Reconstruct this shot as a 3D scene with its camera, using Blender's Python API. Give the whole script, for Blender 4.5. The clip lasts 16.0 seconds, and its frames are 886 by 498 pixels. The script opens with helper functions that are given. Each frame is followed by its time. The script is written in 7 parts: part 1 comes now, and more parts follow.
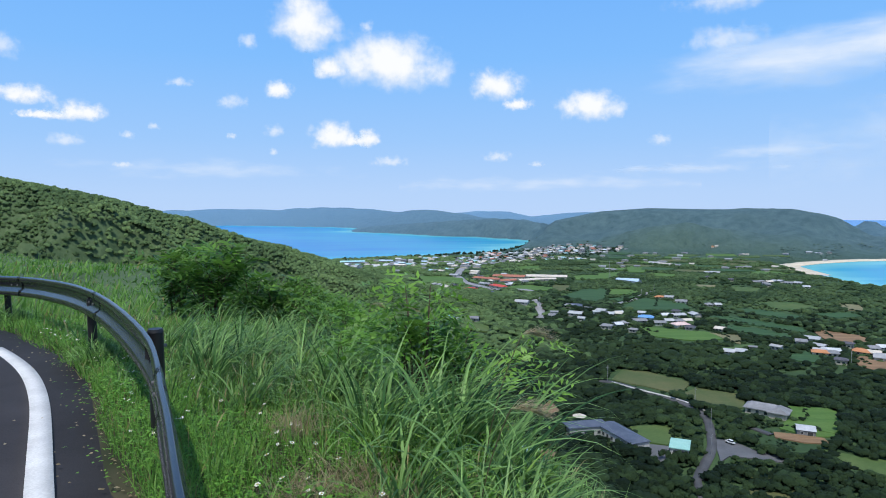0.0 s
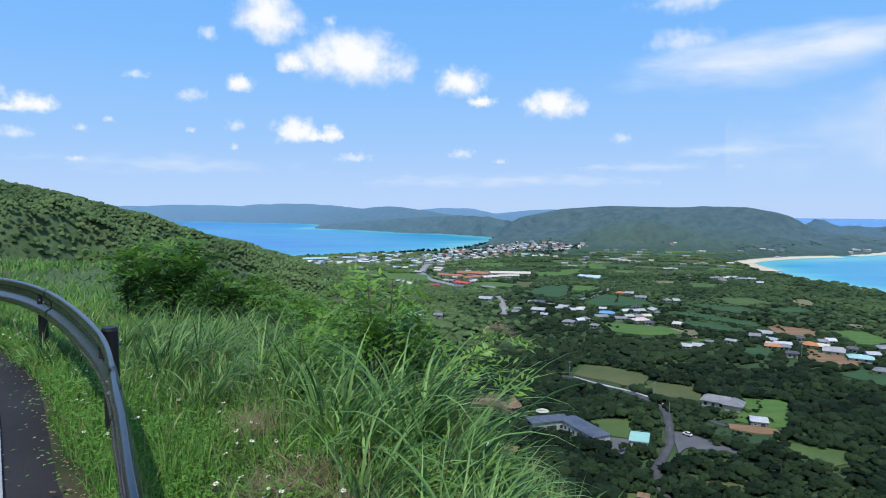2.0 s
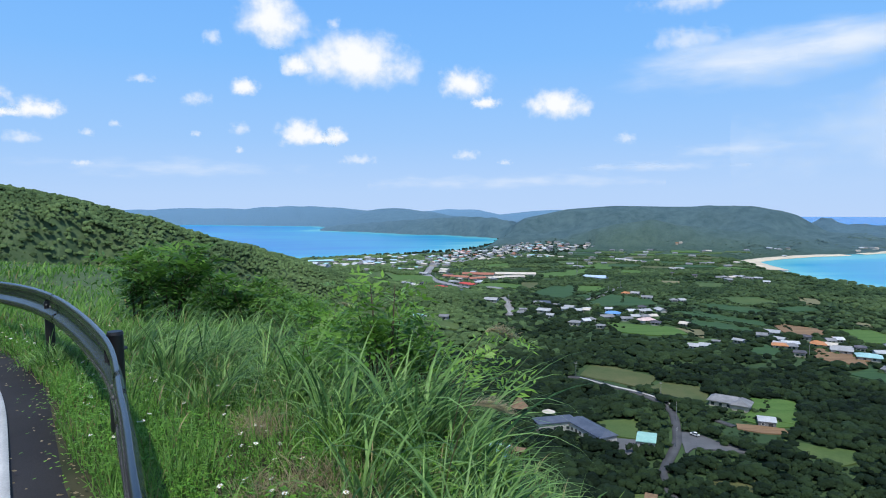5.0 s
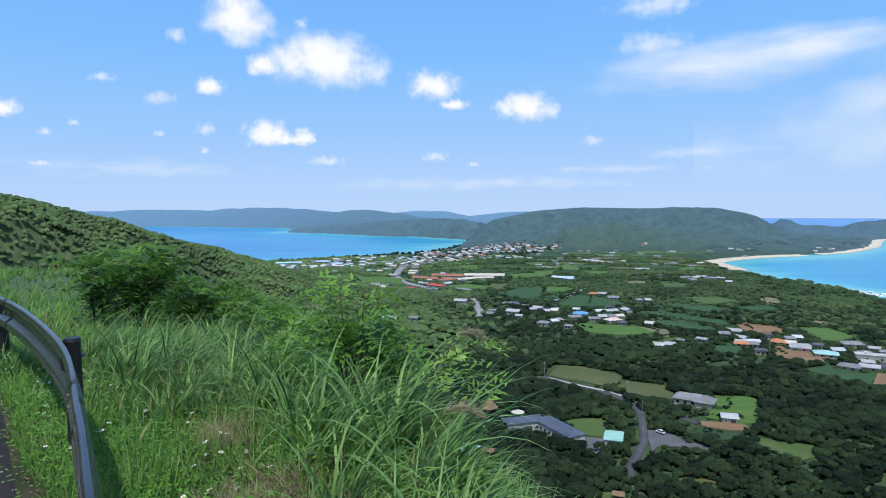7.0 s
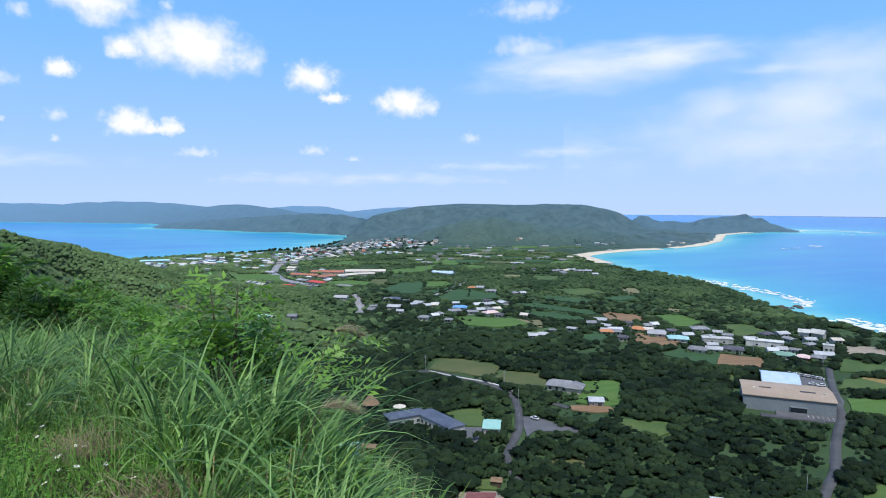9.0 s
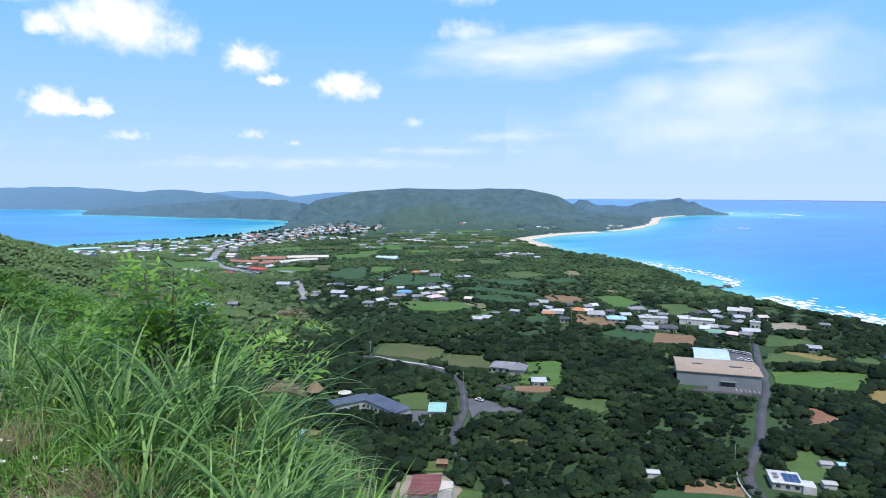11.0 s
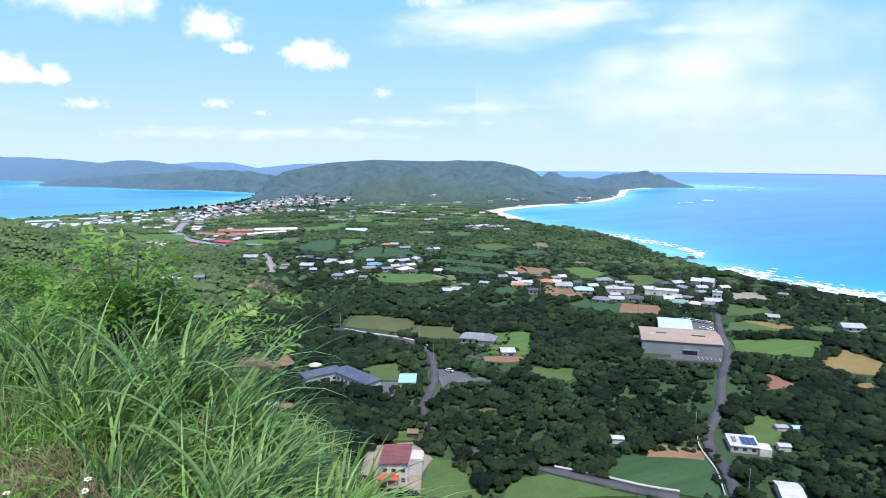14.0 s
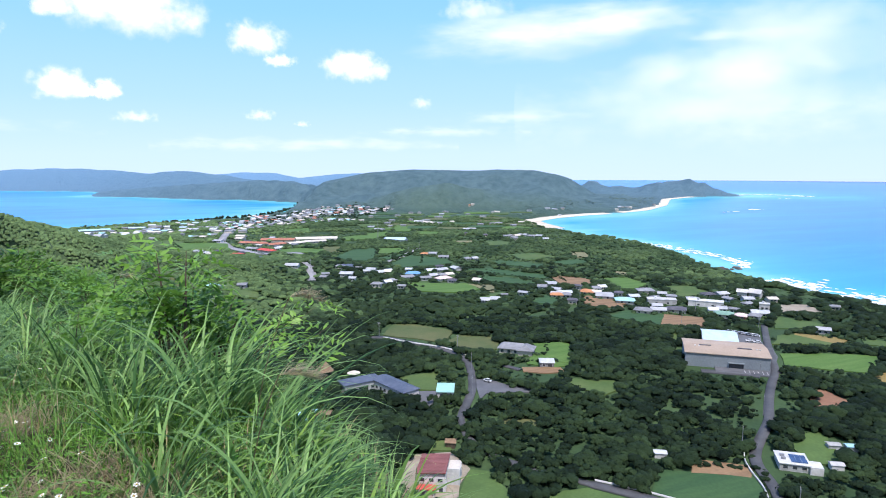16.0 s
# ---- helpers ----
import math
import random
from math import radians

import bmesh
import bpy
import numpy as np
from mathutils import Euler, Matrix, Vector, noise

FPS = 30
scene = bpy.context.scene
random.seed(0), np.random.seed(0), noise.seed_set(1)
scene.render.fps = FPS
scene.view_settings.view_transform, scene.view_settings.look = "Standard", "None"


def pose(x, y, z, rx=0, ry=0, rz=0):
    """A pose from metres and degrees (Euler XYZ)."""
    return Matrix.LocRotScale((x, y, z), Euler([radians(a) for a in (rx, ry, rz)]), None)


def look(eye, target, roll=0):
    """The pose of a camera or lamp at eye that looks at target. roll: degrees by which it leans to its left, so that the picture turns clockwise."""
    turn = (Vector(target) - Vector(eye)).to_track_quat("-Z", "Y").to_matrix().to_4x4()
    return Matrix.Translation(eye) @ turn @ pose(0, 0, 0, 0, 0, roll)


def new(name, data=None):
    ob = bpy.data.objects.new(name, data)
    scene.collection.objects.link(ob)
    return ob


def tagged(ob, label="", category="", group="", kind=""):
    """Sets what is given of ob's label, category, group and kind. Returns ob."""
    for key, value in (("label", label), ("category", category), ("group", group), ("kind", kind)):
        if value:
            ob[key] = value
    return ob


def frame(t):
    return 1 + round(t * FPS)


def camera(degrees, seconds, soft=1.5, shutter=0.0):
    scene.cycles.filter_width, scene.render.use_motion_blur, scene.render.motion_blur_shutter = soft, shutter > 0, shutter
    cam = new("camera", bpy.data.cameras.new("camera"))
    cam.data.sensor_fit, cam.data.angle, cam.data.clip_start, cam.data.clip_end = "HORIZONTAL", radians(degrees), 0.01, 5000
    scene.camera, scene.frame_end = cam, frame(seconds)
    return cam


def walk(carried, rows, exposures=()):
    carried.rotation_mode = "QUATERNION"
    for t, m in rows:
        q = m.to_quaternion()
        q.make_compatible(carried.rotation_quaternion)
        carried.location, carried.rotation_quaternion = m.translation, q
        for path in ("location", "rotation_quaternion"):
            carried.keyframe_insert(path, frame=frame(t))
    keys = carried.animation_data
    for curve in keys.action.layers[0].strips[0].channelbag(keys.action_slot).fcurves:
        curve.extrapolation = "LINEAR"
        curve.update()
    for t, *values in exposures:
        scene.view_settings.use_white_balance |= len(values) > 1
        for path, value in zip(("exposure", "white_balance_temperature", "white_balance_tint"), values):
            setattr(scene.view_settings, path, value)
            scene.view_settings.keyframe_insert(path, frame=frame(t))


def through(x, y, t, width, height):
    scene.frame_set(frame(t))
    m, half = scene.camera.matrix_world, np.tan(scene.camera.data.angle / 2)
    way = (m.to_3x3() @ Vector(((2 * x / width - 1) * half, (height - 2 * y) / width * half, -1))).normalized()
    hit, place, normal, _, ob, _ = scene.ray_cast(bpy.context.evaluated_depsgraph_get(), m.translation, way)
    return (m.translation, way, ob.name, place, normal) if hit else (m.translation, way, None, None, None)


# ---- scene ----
cam = camera(70.65, 16.0, soft=1.0)
PATH = [
    (0.0, 0.000, 0.000, 115.000, 85.98, 0.34, 0.00),
    (0.5, 0.003, 0.005, 115.001, 84.48, 0.25, 0.39),
    (1.0, 0.011, -0.020, 115.004, 84.73, 0.11, -0.66),
    (1.5, 0.011, -0.020, 114.999, 84.64, 0.28, -2.81),
    (2.0, 0.016, -0.017, 115.000, 85.68, 0.06, -3.26),
    (2.5, 0.014, -0.007, 115.001, 85.77, -0.30, -3.01),
    (3.0, 0.013, -0.031, 115.007, 85.77, -0.36, -2.50),
    (5.5, 0.042, -0.042, 115.010, 85.85, 0.62, -2.93),
    (6.0, 0.041, -0.039, 115.010, 86.76, 0.66, -2.94),
    (6.5, 0.021, 0.001, 115.014, 86.67, 0.53, -3.15),
    (7.0, 0.034, 0.007, 115.009, 85.92, 0.49, -5.65),
    (7.5, 0.039, 0.009, 115.011, 85.94, 0.27, -7.48),
    (8.0, 0.033, -0.004, 115.009, 86.02, 0.26, -10.01),
    (8.5, 0.038, -0.018, 115.012, 86.23, 0.14, -12.72),
    (9.0, 0.048, -0.029, 115.015, 85.47, 0.03, -16.54),
    (9.5, 0.048, -0.030, 115.009, 84.61, -0.25, -20.24),
    (9.7, 0.048, -0.031, 115.008, 84.49, -0.22, -20.98),
    (11.8, 0.056, -0.042, 114.992, 83.93, 0.10, -21.70),
    (12.0, 0.056, -0.042, 114.992, 83.92, 0.12, -21.22),
    (12.5, 0.053, -0.049, 114.994, 83.83, 0.22, -20.41),
    (13.0, 0.043, -0.029, 115.000, 83.35, 0.17, -21.05),
    (13.5, 0.044, -0.006, 115.000, 81.53, -0.20, -23.70),
    (14.0, 0.047, 0.004, 114.992, 81.52, -0.13, -24.44),
    (14.5, 0.061, 0.010, 114.985, 81.43, -0.05, -24.25),
    (15.0, 0.031, 0.042, 114.990, 81.79, -0.06, -23.38),
    (15.5, 0.036, 0.042, 114.981, 82.38, 0.18, -21.89),
    (16.0, 0.032, 0.065, 114.980, 82.37, 0.18, -20.94),
]
EXPOSURES = [(0.0, -0.02, 6330, 9), (3.0, -0.02, 6330, 9), (8.0, 0.0, 6330, 9), (9.5, 0.09, 6310, 11), (12.0, 0.30, 6280, 14), (13.5, 0.42, 6380, 17), (16.0, 0.50, 6400, 17)]
walk(cam, [(t, pose(*p)) for t, *p in PATH], EXPOSURES)

# ---- light ----
SUN_AZ, SUN_EL = 190.0, 64.0          # degrees clockwise from straight ahead (+y), and above the horizon
world = bpy.data.worlds.new("sky")
scene.world = world
world.use_nodes = True
wn, wl = world.node_tree.nodes, world.node_tree.links
sky = wn.new("ShaderNodeTexSky")
sky.sky_type, sky.sun_disc = "NISHITA", False
sky.sun_elevation, sky.sun_rotation = radians(SUN_EL), radians(SUN_AZ)
sky.altitude, sky.air_density, sky.dust_density, sky.ozone_density = 0.0, 1.0, 0.6, 2.0
wl.new(sky.outputs[0], wn["Background"].inputs[0])
wn["Background"].inputs[1].default_value = 0.15
sun_data = bpy.data.lights.new("sun", "SUN")
sun_data.energy, sun_data.angle, sun_data.color = 3.4, radians(0.5), (1.0, 0.96, 0.9)
sun = new("sun", sun_data)
a, e = radians(SUN_AZ), radians(SUN_EL)
sun.matrix_world = look((600 * math.sin(a) * math.cos(e), 600 * math.cos(a) * math.cos(e), 115 + 600 * math.sin(e)), (0, 0, 115))

# ---- small tools ----
rng = np.random.default_rng(7)


def value_noise(x, y, seed=0):
    """Smooth lattice noise from -1 to 1."""
    xi, yi = np.floor(x).astype(np.int64), np.floor(y).astype(np.int64)
    fx, fy = x - xi, y - yi
    fx, fy = fx * fx * (3 - 2 * fx), fy * fy * (3 - 2 * fy)

    def lattice(i, j):
        h = (i * 374761393 + j * 668265263 + seed * 974634777) & 0x7FFFFFFF
        h = ((h ^ (h >> 13)) * 1274126177) & 0x7FFFFFFF
        return ((h ^ (h >> 16)) & 0xFFFF) / 32767.5 - 1

    top = lattice(xi, yi) * (1 - fx) + lattice(xi + 1, yi) * fx
    low = lattice(xi, yi + 1) * (1 - fx) + lattice(xi + 1, yi + 1) * fx
    return top * (1 - fy) + low * fy


def step(a, b, v):
    v = np.clip((v - a) / (b - a), 0, 1)
    return v * v * (3 - 2 * v)


def along(line, x, y):
    """Distance to a polyline, the place on it (0 to 1 per segment, added up) and the side (+1: right of its run)."""
    line = np.asarray(line, float)
    if x.size == 1:
        p, v = line[:-1, :2], np.diff(line[:, :2], axis=0)
        ex, ey = float(x.ravel()[0]) - p[:, 0], float(y.ravel()[0]) - p[:, 1]
        u = np.clip((ex * v[:, 0] + ey * v[:, 1]) / (v ** 2).sum(1), 0, 1)
        d = np.hypot(ex - u * v[:, 0], ey - u * v[:, 1])
        k = int(np.argmin(d))
        return np.full(x.shape, d[k]), np.full(x.shape, k + u[k]), np.full(x.shape, 1.0 if ex[k] * v[k, 1] - ey[k] * v[k, 0] > 0 else -1.0)
    best, place, side = np.full(x.shape, 1e9), np.zeros(x.shape), np.ones(x.shape)
    for k in range(len(line) - 1):
        ax, ay, dx, dy = *line[k, :2], *(line[k + 1, :2] - line[k, :2])
        u = np.clip(((x - ax) * dx + (y - ay) * dy) / (dx * dx + dy * dy), 0, 1)
        ox, oy = x - ax - u * dx, y - ay - u * dy
        d = np.hypot(ox, oy)
        near = d < best
        best = np.where(near, d, best)
        place = np.where(near, k + u, place)
        side = np.where(near, np.where((x - ax) * dy - (y - ay) * dx > 0, 1, -1), side)
    return best, place, side


def inside(poly, x, y):
    hit = np.zeros(x.shape, bool)
    for (x0, y0), (x1, y1) in zip(poly, poly[1:] + poly[:1]):
        if y0 != y1:
            hit ^= ((y0 > y) != (y1 > y)) & (x < (x1 - x0) * (y - y0) / (y1 - y0) + x0)
    return hit


def fast_mesh(name, verts, faces, material=None, smooth=False, tone=None, normals=None):
    """A mesh from arrays: verts n x 3, faces m x 3 or m x 4."""
    me = bpy.data.meshes.new(name)
    verts, faces = np.asarray(verts, np.float32), np.asarray(faces, np.int32)
    k = faces.shape[1]
    me.vertices.add(len(verts))
    me.vertices.foreach_set("co", verts.ravel())
    me.loops.add(faces.size)
    me.loops.foreach_set("vertex_index", faces.ravel())
    me.polygons.add(len(faces))
    me.polygons.foreach_set("loop_start", np.arange(0, faces.size, k, dtype=np.int32))
    if smooth:
        me.polygons.foreach_set("use_smooth", np.ones(len(faces), bool))
    if tone is not None:
        me.attributes.new("tone", "FLOAT", "POINT").data.foreach_set("value", np.asarray(tone, np.float32))
    me.update(calc_edges=True)
    if normals is not None:
        me.normals_split_custom_set_from_vertices(np.asarray(normals, np.float32))
    if material:
        me.materials.append(material)
    return me


def bm_mesh(name, bm, material=None, smooth=False):
    me = bpy.data.meshes.new(name)
    bmesh.ops.recalc_face_normals(bm, faces=bm.faces)
    for f in bm.faces:
        f.smooth = smooth
    bm.to_mesh(me)
    bm.free()
    if material:
        me.materials.append(material)
    return me


def part(name, bm, material, parent, label="", smooth=False):
    ob = new(name, bm_mesh(name, bm, material, smooth))
    ob.parent = parent
    if label:
        tagged(ob, label)
    return ob


def box(bm, x0, x1, y0, y1, z0, z1, m=None):
    made = bmesh.ops.create_cube(bm, size=1.0)["verts"]
    for v in made:
        v.co = Vector(((x0 + x1) / 2 + v.co.x * (x1 - x0), (y0 + y1) / 2 + v.co.y * (y1 - y0), (z0 + z1) / 2 + v.co.z * (z1 - z0)))
        if m:
            v.co = m @ v.co
    return made


def a_box(*sizes, bevel=0.0):
    bm = bmesh.new()
    box(bm, *sizes)
    if bevel:
        bmesh.ops.bevel(bm, geom=bm.edges[:], offset=bevel, segments=1, affect="EDGES")
    return bm


# ---- materials ----
def shader(name, rough=0.8, spec=0.3, metal=0.0):
    m = bpy.data.materials.new(name)
    m.use_nodes = True
    n, l = m.node_tree.nodes, m.node_tree.links
    b = n["Principled BSDF"]
    b.inputs["Roughness"].default_value, b.inputs["Specular IOR Level"].default_value, b.inputs["Metallic"].default_value = rough, spec, metal
    return m, n, l, b


def ramp_of(n, l, source, stops):
    r = n.new("ShaderNodeValToRGB")
    while len(r.color_ramp.elements) < len(stops):
        r.color_ramp.elements.new(0.5)
    for el, (at, c) in zip(r.color_ramp.elements, stops):
        el.position, el.color = at, (*c, 1)
    l.new(source, r.inputs[0])
    return r.outputs[0]


def noise_of(n, l, scale, detail=5.0, rough=0.55, stretch=None, coords="Position"):
    src = n.new("ShaderNodeNewGeometry").outputs["Position"] if coords == "Position" else n.new("ShaderNodeTexCoord").outputs[coords]
    if stretch:
        mp = n.new("ShaderNodeMapping")
        mp.inputs["Scale"].default_value = stretch
        l.new(src, mp.inputs[0])
        src = mp.outputs[0]
    t = n.new("ShaderNodeTexNoise")
    t.inputs["Scale"].default_value, t.inputs["Detail"].default_value, t.inputs["Roughness"].default_value = scale, detail, rough
    l.new(src, t.inputs[0])
    return t.outputs[0]


def mixed(n, l, a, b, how="MIX", fac=0.5):
    m = n.new("ShaderNodeMix")
    m.data_type, m.blend_type = "RGBA", how
    for sock, v in ((m.inputs[6], a), (m.inputs[7], b), (m.inputs[0], fac)):
        if isinstance(v, tuple):
            sock.default_value = (*v, 1)
        elif isinstance(v, (int, float)):
            sock.default_value = v
        else:
            l.new(v, sock)
    return m.outputs[2]


def surface(name, dark, light, scale, rough=0.85, spec=0.25, fine=None, bump=0.0, stretch=None, metal=0.0, coords="Position", vary=0.0):
    """Two colours blended by a coarse and a fine noise, with a little relief."""
    m, n, l, b = shader(name, rough, spec, metal)
    c = ramp_of(n, l, noise_of(n, l, scale, stretch=stretch, coords=coords), [(0.3, dark), (0.7, light)])
    g = noise_of(n, l, fine or scale * 9, 4, coords=coords)
    c = mixed(n, l, c, ramp_of(n, l, g, [(0.3, (0.72, 0.72, 0.72)), (0.7, (1.0, 1.0, 1.0))]), "MULTIPLY", 0.7)
    if vary:
        r = n.new("ShaderNodeObjectInfo").outputs["Random"]
        c = mixed(n, l, c, ramp_of(n, l, r, [(0.0, (1 - vary,) * 3), (1.0, (1.0, 1.0, 1.0))]), "MULTIPLY", 1.0)
    l.new(c, b.inputs["Base Color"])
    if bump:
        bp = n.new("ShaderNodeBump")
        bp.inputs["Strength"].default_value, bp.inputs["Distance"].default_value = 0.6, bump
        l.new(g, bp.inputs["Height"])
        l.new(bp.outputs[0], b.inputs["Normal"])
    return m


def foliage(name, dark, light, dry=None, through=0.3, rough=0.6, spec=0.25, patch=0.0, clump=0.0):
    """Leaves: each leaf its own shade, each plant its own tone, some light passing through; clump: size of leaf clusters in a crown."""
    m, n, l, b = shader(name, rough, spec)
    tone = n.new("ShaderNodeAttribute")
    tone.attribute_name = "tone"
    c = ramp_of(n, l, tone.outputs["Fac"], [(0.0, dark), (0.9, light), (1.0, dry or light)])
    isle = n.new("ShaderNodeNewGeometry").outputs["Random Per Island"]
    c = mixed(n, l, c, ramp_of(n, l, isle, [(0.0, (0.6, 0.62, 0.6)), (1.0, (1.0, 1.0, 0.95))]), "MULTIPLY", 0.8)
    if patch:
        c = mixed(n, l, c, ramp_of(n, l, noise_of(n, l, patch, 4), [(0.35, (0.55, 0.6, 0.6)), (0.65, (1.0, 1.0, 0.9))]), "MULTIPLY", 0.8)
    bumped = None
    if clump:
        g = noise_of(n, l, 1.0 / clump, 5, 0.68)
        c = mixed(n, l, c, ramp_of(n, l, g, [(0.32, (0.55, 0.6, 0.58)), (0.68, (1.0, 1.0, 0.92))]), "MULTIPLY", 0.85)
        bp = n.new("ShaderNodeBump")
        bp.inputs["Strength"].default_value, bp.inputs["Distance"].default_value = 0.9, clump * 0.9
        l.new(g, bp.inputs["Height"])
        bumped = bp.outputs[0]
        l.new(bumped, b.inputs["Normal"])
    l.new(c, b.inputs["Base Color"])
    if through:
        t, mx = n.new("ShaderNodeBsdfTranslucent"), n.new("ShaderNodeMixShader")
        l.new(c, t.inputs[0])
        if bumped:
            l.new(bumped, t.inputs["Normal"])
        mx.inputs[0].default_value = through
        l.new(b.outputs[0], mx.inputs[1])
        l.new(t.outputs[0], mx.inputs[2])
        l.new(mx.outputs[0], n["Material Output"].inputs[0])
    return m


